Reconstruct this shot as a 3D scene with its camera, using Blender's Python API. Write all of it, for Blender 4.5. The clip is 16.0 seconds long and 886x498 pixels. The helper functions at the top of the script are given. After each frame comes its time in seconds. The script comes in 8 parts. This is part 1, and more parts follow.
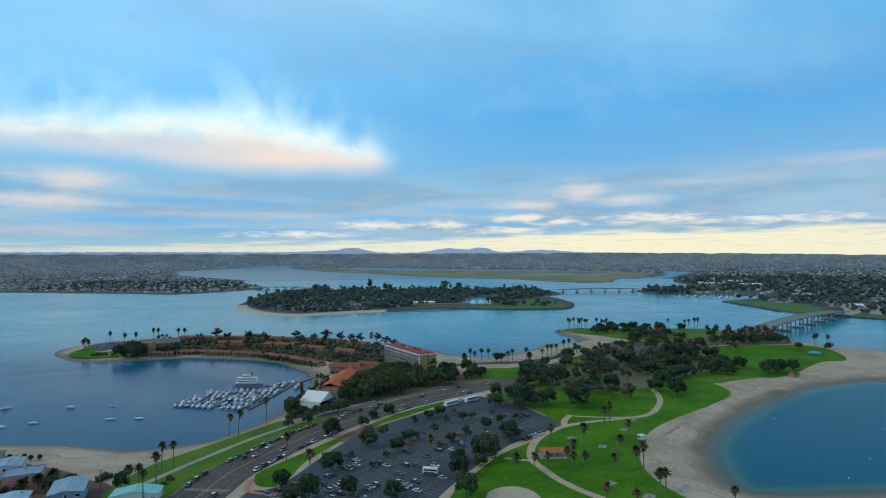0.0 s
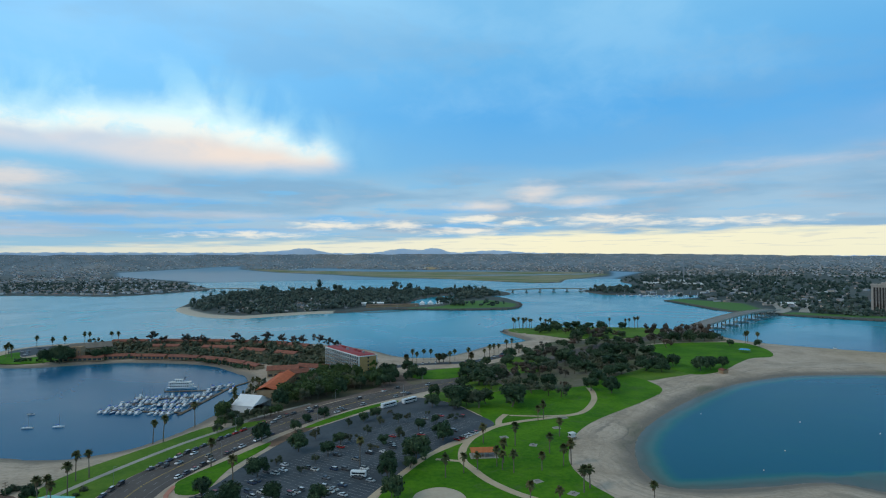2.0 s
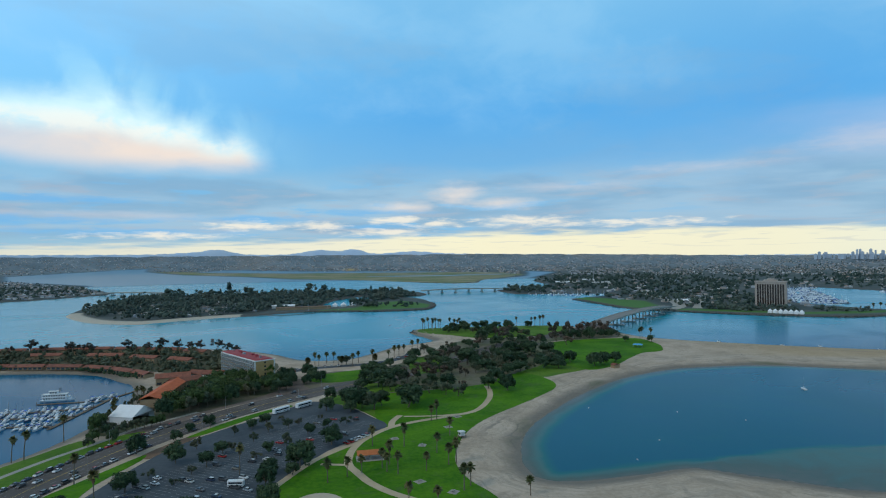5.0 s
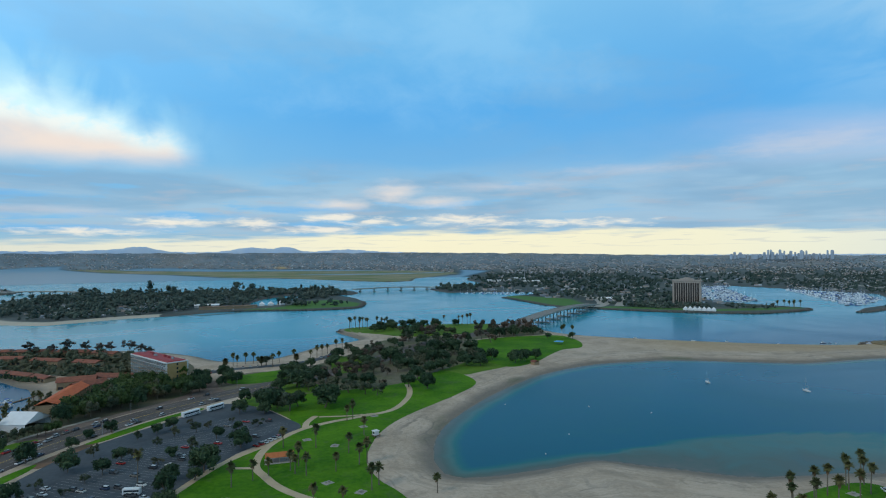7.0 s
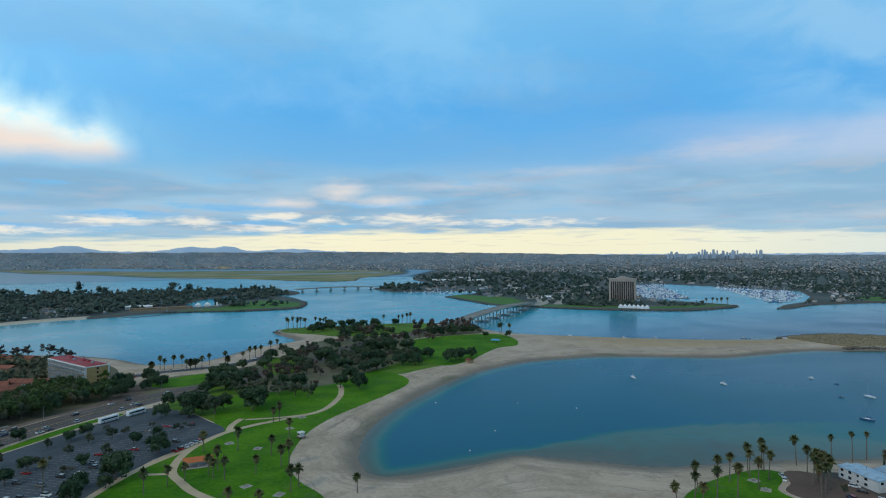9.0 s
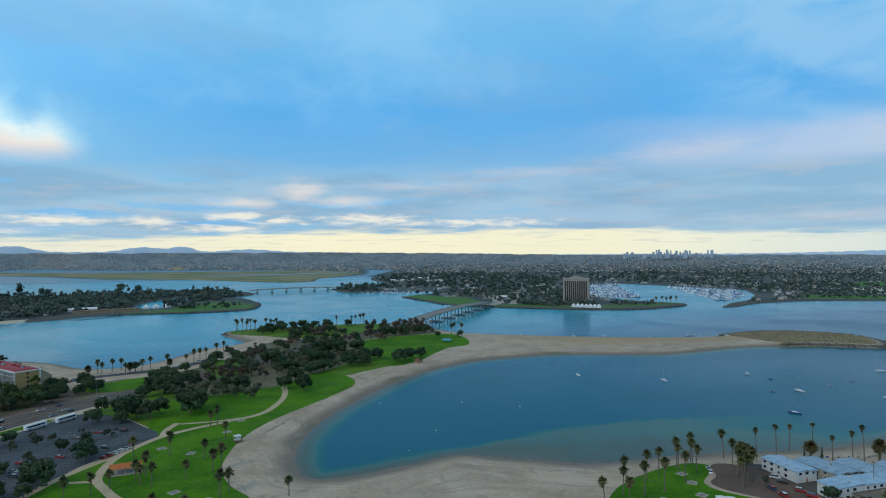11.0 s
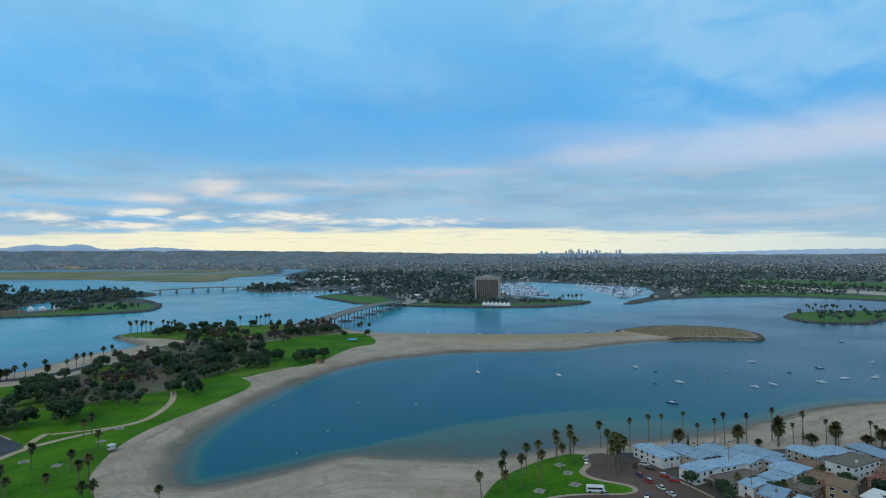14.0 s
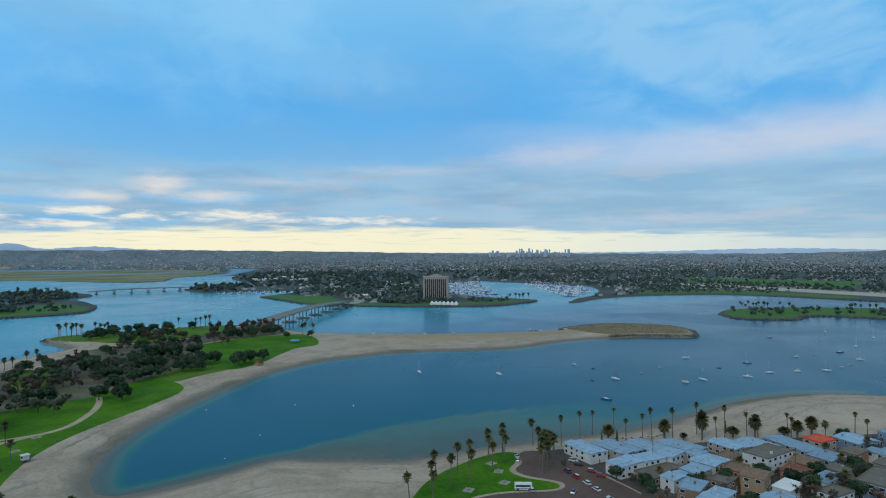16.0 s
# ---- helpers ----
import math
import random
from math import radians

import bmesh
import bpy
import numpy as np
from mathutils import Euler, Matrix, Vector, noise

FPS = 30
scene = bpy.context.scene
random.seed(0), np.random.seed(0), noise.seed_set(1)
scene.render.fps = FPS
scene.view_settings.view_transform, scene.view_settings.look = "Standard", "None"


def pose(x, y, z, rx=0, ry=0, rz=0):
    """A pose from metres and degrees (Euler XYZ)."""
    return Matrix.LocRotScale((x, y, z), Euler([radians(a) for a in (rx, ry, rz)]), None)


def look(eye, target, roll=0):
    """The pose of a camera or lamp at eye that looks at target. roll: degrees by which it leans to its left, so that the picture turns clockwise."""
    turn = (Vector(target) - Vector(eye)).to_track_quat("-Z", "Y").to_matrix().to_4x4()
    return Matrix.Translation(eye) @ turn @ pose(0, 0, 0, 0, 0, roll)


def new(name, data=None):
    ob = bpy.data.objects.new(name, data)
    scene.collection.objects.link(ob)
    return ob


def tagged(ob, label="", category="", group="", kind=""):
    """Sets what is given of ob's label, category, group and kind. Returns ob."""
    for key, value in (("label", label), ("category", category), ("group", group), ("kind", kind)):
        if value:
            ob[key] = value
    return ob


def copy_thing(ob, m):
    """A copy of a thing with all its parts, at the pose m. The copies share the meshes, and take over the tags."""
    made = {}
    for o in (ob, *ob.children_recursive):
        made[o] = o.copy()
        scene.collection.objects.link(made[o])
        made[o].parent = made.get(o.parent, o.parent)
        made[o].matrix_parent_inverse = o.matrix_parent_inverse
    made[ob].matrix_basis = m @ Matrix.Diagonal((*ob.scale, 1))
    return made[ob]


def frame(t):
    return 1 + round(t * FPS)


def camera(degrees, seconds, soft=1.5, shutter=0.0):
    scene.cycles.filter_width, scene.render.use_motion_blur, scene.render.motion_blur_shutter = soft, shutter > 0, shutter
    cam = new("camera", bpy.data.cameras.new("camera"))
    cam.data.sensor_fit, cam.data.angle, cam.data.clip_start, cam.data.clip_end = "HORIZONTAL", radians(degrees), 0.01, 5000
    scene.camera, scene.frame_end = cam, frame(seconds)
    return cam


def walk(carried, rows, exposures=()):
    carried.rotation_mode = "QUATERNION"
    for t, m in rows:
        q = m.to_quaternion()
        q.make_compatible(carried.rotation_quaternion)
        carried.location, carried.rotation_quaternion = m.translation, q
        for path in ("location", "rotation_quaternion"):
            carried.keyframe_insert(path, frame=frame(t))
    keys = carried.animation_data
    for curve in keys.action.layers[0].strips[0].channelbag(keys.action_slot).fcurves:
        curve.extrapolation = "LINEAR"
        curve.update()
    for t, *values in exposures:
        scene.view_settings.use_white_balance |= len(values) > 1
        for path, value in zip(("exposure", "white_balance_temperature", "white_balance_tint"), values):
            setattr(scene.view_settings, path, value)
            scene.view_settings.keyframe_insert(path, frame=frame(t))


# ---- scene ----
cam = camera(72.7, 16.0, 1.1)
PATH = [
    (0, (7.191, -1.644, 106.587), (7.112, 0.355, 106.611), -0.4),
    (0.5, (10.192, -1.155, 106.565), (10.14, 0.844, 106.589), -0.4),
    (1, (13.251, -0.667, 106.531), (13.237, 1.333, 106.556), -0.4),
    (1.5, (16.364, -0.253, 106.492), (16.385, 1.747, 106.517), -0.4),
    (2, (19.465, 0.077, 106.45), (19.536, 2.076, 106.475), -0.4),
    (2.5, (22.54, 0.298, 106.409), (22.657, 2.295, 106.434), -0.4),
    (3, (25.646, 0.395, 106.358), (25.818, 2.388, 106.384), -0.5),
    (5.5, (41.22, -0.039, 105.978), (41.592, 1.926, 106.002), -0.6),
    (6, (44.314, -0.409, 105.96), (44.738, 1.545, 105.982), -0.5),
    (6.5, (47.243, -1.078, 105.954), (47.716, 0.866, 105.975), -0.5),
    (7, (50.025, -1.983, 105.96), (50.558, -0.055, 105.979), -0.4),
    (7.5, (52.81, -3.089, 105.976), (53.388, -1.175, 105.995), -0.5),
    (8, (55.638, -4.385, 105.987), (56.261, -2.485, 106.004), -0.3),
    (8.5, (58.458, -5.73, 105.974), (59.115, -3.84, 105.991), -0.4),
    (9, (61.311, -6.964, 105.939), (62.007, -5.089, 105.955), -0.4),
    (11.5, (75.665, -12.17, 105.372), (76.507, -10.356, 105.388), -0.4),
    (12, (78.254, -13.471, 105.33), (79.129, -11.673, 105.345), -0.3),
    (12.5, (80.616, -14.887, 105.315), (81.528, -13.107, 105.329), -0.3),
    (13, (82.866, -16.291, 105.326), (83.822, -14.535, 105.339), -0.3),
    (13.5, (85.174, -17.622, 105.367), (86.177, -15.892, 105.379), -0.3),
    (14, (87.606, -18.883, 105.44), (88.651, -17.177, 105.451), -0.3),
    (14.5, (90.131, -20.084, 105.524), (91.212, -18.401, 105.534), -0.3),
    (15, (92.53, -21.248, 105.586), (93.642, -19.586, 105.596), -0.3),
    (15.5, (94.722, -22.389, 105.624), (95.869, -20.751, 105.633), -0.3),
    (16, (96.758, -23.514, 105.636), (97.932, -21.895, 105.644), -0.3),
]
walk(cam, [(t, look(eye, target, roll)) for t, eye, target, roll in PATH])

# ---- world and sun ----
SUN_AZ, SUN_EL = radians(-115.0), radians(38.0)   # clockwise from +y, height
world = bpy.data.worlds.new("world")
scene.world = world
world.use_nodes = True


class Nodes:
    """Small helper that adds and wires shader nodes."""

    def __init__(self, tree):
        self.t = tree
        tree.nodes.clear()

    def add(self, kind, inputs=None):
        n = self.t.nodes.new(kind)
        for k, v in (inputs or {}).items():
            self.put(n.inputs[k], v)
        return n

    def put(self, socket, v):
        if isinstance(v, bpy.types.NodeSocket):
            self.t.links.new(v, socket)
        else:
            socket.default_value = v

    def attribute(self, name):
        n = self.t.nodes.new("ShaderNodeAttribute")
        n.attribute_name = name
        return n.outputs["Fac"]

    def math(self, op, a, b=0.0, c=0.0, clamp=False):
        n = self.t.nodes.new("ShaderNodeMath")
        n.operation, n.use_clamp = op, clamp
        for i, v in enumerate((a, b, c)):
            self.put(n.inputs[i], v)
        return n.outputs[0]

    def mix(self, f, a, b, blend="MIX"):
        n = self.t.nodes.new("ShaderNodeMix")
        n.data_type, n.blend_type = "RGBA", blend
        self.put(n.inputs[0], f)
        for s, v in ((n.inputs[6], a), (n.inputs[7], b)):
            self.put(s, v if isinstance(v, bpy.types.NodeSocket) else (*v, 1.0))
        return n.outputs[2]

    def ramp(self, f, stops, ease="LINEAR"):
        n = self.t.nodes.new("ShaderNodeValToRGB")
        n.color_ramp.interpolation = ease
        el = n.color_ramp.elements
        while len(el) < len(stops):
            el.new(0.5)
        for e, (p, c) in zip(el, stops):
            e.position = p
            e.color = (*c, 1.0) if isinstance(c, tuple) else (c, c, c, 1.0)
        self.put(n.inputs[0], f)
        return n.outputs[0]

    def noise(self, vec, scale, detail=4.0, rough=0.55, warp=0.0, out=0):
        n = self.t.nodes.new("ShaderNodeTexNoise")
        n.inputs["Scale"].default_value, n.inputs["Detail"].default_value = scale, detail
        n.inputs["Roughness"].default_value, n.inputs["Distortion"].default_value = rough, warp
        self.put(n.inputs["Vector"], vec)
        return n.outputs[out]

    def step(self, f, a, b):
        n = self.t.nodes.new("ShaderNodeMapRange")
        n.interpolation_type = "SMOOTHSTEP"
        n.inputs["From Min"].default_value, n.inputs["From Max"].default_value = a, b
        self.put(n.inputs["Value"], f)
        return n.outputs[0]


def build_sky(w):
    """A broken cloud deck: pale above, slate rolls low down, lit gaps between them and a clear yellow band along the skyline."""
    n = Nodes(w.node_tree)
    d = n.add("ShaderNodeTexCoord").outputs["Generated"]
    x, y, z = n.add("ShaderNodeSeparateXYZ", {0: d}).outputs
    az = n.math("MULTIPLY", n.math("ARCTAN2", x, y), 57.29578)      # degrees, clockwise from +y
    el = n.math("MULTIPLY", n.math("ARCSINE", z), 57.29578)

    def times(*v):
        out = v[0]
        for k in v[1:]:
            out = n.math("MULTIPLY", out, k)
        return out

    def inv(v):
        return n.math("SUBTRACT", 1.0, v)

    def band(v, a, b, c, e):
        """1 between b and c, easing to 0 at a and e."""
        return times(n.step(v, a, b), inv(n.step(v, c, e)))

    def plane(sa, se, seed):
        return n.add("ShaderNodeCombineXYZ", {0: n.math("MULTIPLY", az, sa), 1: n.math("MULTIPLY", el, se), 2: seed}).outputs[0]

    def swing(f, amount):
        return n.math("MULTIPLY", n.math("SUBTRACT", f, 0.5), amount)

    def along_az(stops, top):
        """A height in degrees that changes with the bearing (-60 to 100)."""
        u = n.math("DIVIDE", n.math("ADD", az, 60.0), 160.0)
        return n.math("MULTIPLY", n.ramp(u, [((p + 60.0) / 160.0, v / top) for p, v in stops], "EASE"), top)

    v = n.math("MULTIPLY", n.math("LOGARITHM", n.math("ADD", n.math("MAXIMUM", el, 0.0), 2.0), 2.718), 2.6)
    lay = n.add("ShaderNodeCombineXYZ", {0: n.math("MULTIPLY", az, 0.06), 1: v, 2: 7.3}).outputs[0]
    wide = n.noise(plane(0.035, 0.075, 1.0), 1.0, 3.0, 0.5, 0.3)
    billow = n.noise(plane(0.10, 0.19, 2.0), 1.2, 5.0, 0.55, 0.5)
    wisp = n.noise(plane(0.26, 0.40, 3.0), 1.2, 5.0, 0.6, 0.3)
    rise = n.noise(plane(0.22, 0.13, 4.0), 1.2, 4.0, 0.5, 0.6)
    shred = n.noise(plane(0.42, 2.3, 5.0), 1.0, 4.0, 0.6, 0.3)
    roll = n.noise(lay, 1.3, 4.0, 0.5, 0.25)
    streak = n.noise(lay, 2.9, 4.0, 0.55, 0.15)

    # the high deck
    h = n.math("DIVIDE", n.math("ADD", el, swing(billow, 2.0)), 60.0)
    left = n.ramp(h, [
        (0.0, (0.30, 0.52, 0.68)), (0.06, (0.27, 0.52, 0.74)), (0.12, (0.24, 0.55, 0.82)), (0.20, (0.21, 0.58, 0.95)),
        (0.27, (0.22, 0.60, 1.02)), (0.42, (0.33, 0.66, 1.04)), (0.75, (0.26, 0.305, 0.31))])
    right = n.ramp(h, [
        (0.0, (0.30, 0.48, 0.64)), (0.06, (0.27, 0.49, 0.69)), (0.10, (0.24, 0.49, 0.72)), (0.145, (0.155, 0.44, 0.78)), (0.22, (0.095, 0.40, 0.82)),
        (0.30, (0.135, 0.45, 0.83)), (0.42, (0.22, 0.54, 0.86)), (0.75, (0.26, 0.305, 0.31))])
    base = n.mix(n.step(n.math("ADD", az, swing(wide, 14.0)), -32.0, 12.0), left, right)
    pale = times(n.step(n.math("ADD", az, n.math("ADD", n.math("MULTIPLY", el, 1.1), swing(billow, 16.0))), 58.0, 76.0), n.step(el, 6.5, 9.5), inv(n.step(el, 24.0, 38.0)))
    base = n.mix(n.math("MULTIPLY", n.math("MULTIPLY", pale, n.step(billow, 0.30, 0.60)), 0.62), base, (0.33, 0.60, 0.86))
    milk = times(n.step(n.math("ADD", wide, swing(wisp, 0.25)), 0.50, 0.72), n.step(el, 9.0, 14.0))
    base = n.mix(n.math("MULTIPLY", milk, 0.26), base, (0.42, 0.70, 0.94))
    grey = times(n.step(n.math("ADD", n.noise(plane(0.03, 0.10, 9.0), 1.3, 4.0, 0.55, 0.4), swing(wisp, 0.2)), 0.50, 0.68), n.step(el, 8.0, 13.0))
    base = n.mix(n.math("MULTIPLY", grey, 0.30), base, (0.21, 0.42, 0.66))

    # slate rolls low down, with soft ragged edges
    roof = n.math("ADD", along_az([(-60, 7.0), (-30, 7.4), (-5, 7.2), (12, 7.6), (30, 8.4), (50, 8.2), (72, 8.0), (100, 7.5)], 20.0), swing(roll, 5.0))
    under = times(n.step(el, 1.4, 2.6), inv(n.step(n.math("SUBTRACT", el, roof), -1.6, 1.8)))
    base = n.mix(n.math("MULTIPLY", under, 0.70), base, n.mix(n.step(roll, 0.36, 0.64), (0.36, 0.54, 0.72), (0.225, 0.40, 0.60)))
    base = n.mix(times(under, n.step(streak, 0.52, 0.70), 0.50), base, (0.40, 0.47, 0.58))
    base = n.mix(times(under, inv(n.step(streak, 0.30, 0.47)), inv(n.step(az, 14.0, 46.0)), 0.70), base, (0.18, 0.50, 0.84))
    lilac = times(n.step(n.math("ADD", az, swing(billow, 20.0)), 30.0, 58.0), band(n.math("ADD", el, swing(roll, 3.0)), 6.8, 8.2, 9.6, 12.5))
    base = n.mix(n.math("MULTIPLY", lilac, 0.60), base, (0.50, 0.57, 0.76))

    # clear pale band along the skyline, its upper edge broken by cloud bars
    brim = n.math("ADD", along_az([(-60, 0.9), (-38, 1.0), (-18, 1.25), (-4, 1.6), (8, 2.1), (36, 2.2), (48, 1.9), (60, 1.5), (72, 1.1), (100, 0.9)], 4.0), swing(streak, 1.7))
    glow = inv(n.step(n.math("SUBTRACT", el, brim), -0.40, 0.35))
    tone = n.ramp(n.math("DIVIDE", n.math("ADD", az, 60.0), 160.0), [(0.0, (0.60, 0.66, 0.64)), (0.17, (0.70, 0.72, 0.64)), (0.34, (0.86, 0.84, 0.68)), (0.46, (0.96, 0.90, 0.64)), (0.62, (0.94, 0.90, 0.66)), (0.74, (0.72, 0.78, 0.74)), (0.84, (0.52, 0.64, 0.70))])
    base = n.mix(n.math("MULTIPLY", glow, 0.93), base, tone)
    base = n.mix(times(n.step(n.noise(lay, 5.2, 3.0, 0.5, 0.1), 0.54, 0.66), band(el, 0.5, 0.9, 1.9, 2.6), 0.35), base, (0.48, 0.54, 0.60))

    def puff(a, e, wa, we, lo=0.0, hi=0.9, rag=0.9, torn=0.0):
        """An oval gap in the deck, with a billowing edge, through which the lit upper cloud shows."""
        da = n.math("DIVIDE", n.math("SUBTRACT", az, a), wa)
        de = n.math("DIVIDE", n.math("SUBTRACT", el, e), we)
        g = inv(n.math("SQRT", n.math("ADD", n.math("MULTIPLY", da, da), n.math("MULTIPLY", de, de))))
        return n.step(n.math("ADD", g, n.math("ADD", swing(billow, rag), n.math("ADD", swing(wisp, rag * 0.6), swing(shred, torn)))), lo, hi)

    def puffs(places, lo=0.0, hi=0.9, rag=0.9, torn=0.0):
        out = puff(*places[0], lo, hi, rag, torn)
        for p in places[1:]:
            out = n.math("MAXIMUM", out, puff(*p, lo, hi, rag, torn))
        return out

    # the great lit bank: white cyan tops, peach and lilac underside
    crown = n.math("ADD", along_az([(-60, 10.8), (-39, 11.5), (-33, 12.5), (-27, 13.6), (-20, 14.0), (-14, 12.6), (-10, 11.3), (-7, 9.8), (0, 7.5)], 20.0), n.math("ADD", swing(rise, 1.9), swing(wisp, 1.5)))
    belly = n.math("ADD", along_az([(-60, 9.0), (-39, 8.9), (-32, 8.7), (-24, 8.0), (-14, 7.9), (-7, 8.2), (0, 8.4)], 20.0), swing(billow, 1.8))
    bank = times(inv(n.step(n.math("SUBTRACT", el, crown), -1.9, 1.1)), n.step(n.math("SUBTRACT", el, belly), -0.9, 1.0), inv(n.step(n.math("ADD", az, swing(wisp, 3.0)), -9.5, -5.8)))
    top = n.step(n.math("SUBTRACT", n.math("ADD", el, swing(billow, 1.6)), n.math("MULTIPLY", n.math("ADD", crown, belly), 0.5)), -1.1, 0.9)
    bright = n.mix(top, n.mix(n.step(az, -31.0, -18.0), (0.66, 0.70, 0.78), (0.90, 0.78, 0.70)), (0.70, 0.97, 1.04))
    base = n.mix(times(bank, n.math("ADD", 0.78, n.math("MULTIPLY", n.step(billow, 0.34, 0.62), 0.20))), base, bright)
    rim = times(band(n.math("SUBTRACT", el, n.math("MULTIPLY", n.math("ADD", crown, belly), 0.5)), -0.8, 0.1, 0.5, 1.6), bank, n.step(wisp, 0.36, 0.58))
    base = n.mix(n.math("MULTIPLY", rim, 0.65), base, (0.96, 0.96, 0.90))
    halo = times(band(n.math("SUBTRACT", el, crown), -1.5, 0.0, 0.6, 4.0), inv(n.step(az, -14.0, -2.0)), n.step(rise, 0.38, 0.66))
    base = n.mix(n.math("MULTIPLY", halo, 0.42), base, (0.44, 0.80, 1.0))

    # smaller warm openings, then bright bars just over the skyline
    base = n.mix(n.math("MULTIPLY", puffs([(-34.5, 6.6, 5.0, 1.2), (-37.0, 4.7, 7.5, 0.9), (11.2, 5.9, 3.6, 1.5), (14.0, 5.0, 4.5, 0.9), (5.5, 4.7, 4.5, 0.8)], -0.1, 1.1, 1.2, 0.7), 0.72), base, (0.84, 0.75, 0.70))
    base = n.mix(n.math("MULTIPLY", puffs([(-35.0, 2.4, 12.0, 0.7), (-20.0, 3.8, 14.0, 0.5), (34.0, 7.6, 9.0, 0.7), (60.0, 2.9, 14.0, 0.8), (67.0, 9.0, 12.0, 1.9), (46.0, 8.8, 9.0, 1.2), (20.0, 6.4, 10.0, 0.6)], -0.1, 1.2, 0.9, 1.1), 0.48), base, (0.60, 0.62, 0.70))
    base = n.mix(n.math("MULTIPLY", puffs([(-28.0, 3.3, 12.0, 0.6), (-18.0, 2.4, 13.0, 0.5), (-8.0, 3.6, 8.0, 0.5), (2.0, 4.2, 8.0, 0.5), (3.0, 2.9, 6.0, 0.4), (-24.0, 5.0, 9.0, 0.5)], 0.0, 0.9, 0.8, 1.7), 0.72), base, (0.15, 0.46, 0.84))
    base = n.mix(n.math("MULTIPLY", puffs([(-9.0, 3.0, 5.0, 0.6), (-2.0, 3.0, 4.0, 0.6), (5.0, 3.5, 4.2, 0.6), (9.0, 3.2, 3.4, 0.7), (16.5, 3.3, 7.5, 0.65), (4.0, 2.4, 6.5, 0.5), (-16.0, 2.1, 8.0, 0.45), (27.0, 2.9, 9.0, 0.5)], 0.05, 1.0, 0.9, 2.3), 0.80), base, (0.95, 0.88, 0.76))

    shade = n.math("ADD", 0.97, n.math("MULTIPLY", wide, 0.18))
    base = n.mix(1.0, base, n.add("ShaderNodeCombineXYZ", {0: shade, 1: shade, 2: n.math("ADD", 0.99, n.math("MULTIPLY", wide, 0.09))}).outputs[0], "MULTIPLY")
    base = n.mix(n.step(el, -1.0, 0.0), (0.12, 0.16, 0.18), base)
    # open sky behind the thin parts of the deck
    air = n.add("ShaderNodeTexSky")
    air.sky_type, air.sun_disc, air.sun_elevation, air.sun_rotation = "NISHITA", False, SUN_EL, SUN_AZ
    open_sky = n.mix(1.0, air.outputs[0], (0.10, 0.10, 0.10), "MULTIPLY")
    bg = n.add("ShaderNodeBackground", {"Color": n.mix(0.94, open_sky, base), "Strength": 1.0})
    out = n.add("ShaderNodeOutputWorld")
    n.t.links.new(bg.outputs[0], out.inputs[0])


build_sky(world)
sun = new("sun", bpy.data.lights.new("sun", "SUN"))
sun.data.energy, sun.data.angle, sun.data.color = 0.72, radians(14.0), (1.0, 0.95, 0.87)
sun.matrix_world = look((math.sin(SUN_AZ) * math.cos(SUN_EL) * 100, math.cos(SUN_AZ) * math.cos(SUN_EL) * 100, math.sin(SUN_EL) * 100), (0, 0, 0))
scene.view_settings.exposure = 0.0


# ---- materials ----
def surface(name, a, b, scale=1.0, rough=0.8, bump=0.0, fine=6.0, metal=0.0, spread=0.0, island=False, spec=0.5, dirt=0.0):
    """Two-tone surface: large stains and fine grain between the colours a and b; spread varies it from object to object."""
    m = bpy.data.materials.new(name)
    m.use_nodes = True
    n = Nodes(m.node_tree)
    co = n.add("ShaderNodeTexCoord").outputs["Object"]
    big = n.noise(co, scale, 4.0, 0.6)
    small = n.noise(co, scale * fine, 3.0, 0.65)
    f = n.math("ADD", n.math("MULTIPLY", n.step(big, 0.32, 0.68), 0.6), n.math("MULTIPLY", n.step(small, 0.3, 0.7), 0.4))
    col = n.mix(f, a, b)
    if spread:
        r = n.add("ShaderNodeNewGeometry").outputs["Random Per Island"] if island else n.add("ShaderNodeObjectInfo").outputs["Random"]
        v = n.math("ADD", 1.0 - spread / 2, n.math("MULTIPLY", r, spread))
        col = n.mix(1.0, col, n.add("ShaderNodeCombineXYZ", {0: v, 1: v, 2: v}).outputs[0], "MULTIPLY")
    if dirt:
        col = n.mix(n.math("MULTIPLY", n.step(n.noise(co, scale * 2.3, 6.0, 0.7, 1.0), 0.52, 0.75), dirt), col, (0.10, 0.09, 0.075))
    p = n.add("ShaderNodeBsdfPrincipled", {"Base Color": col, "Roughness": rough, "Metallic": metal, "Specular IOR Level": spec})
    if bump:
        bn = n.add("ShaderNodeBump", {"Height": small, "Strength": bump, "Distance": 0.3})
        n.t.links.new(bn.outputs[0], p.inputs["Normal"])
    out = n.add("ShaderNodeOutputMaterial")
    n.t.links.new(p.outputs[0], out.inputs[0])
    return m


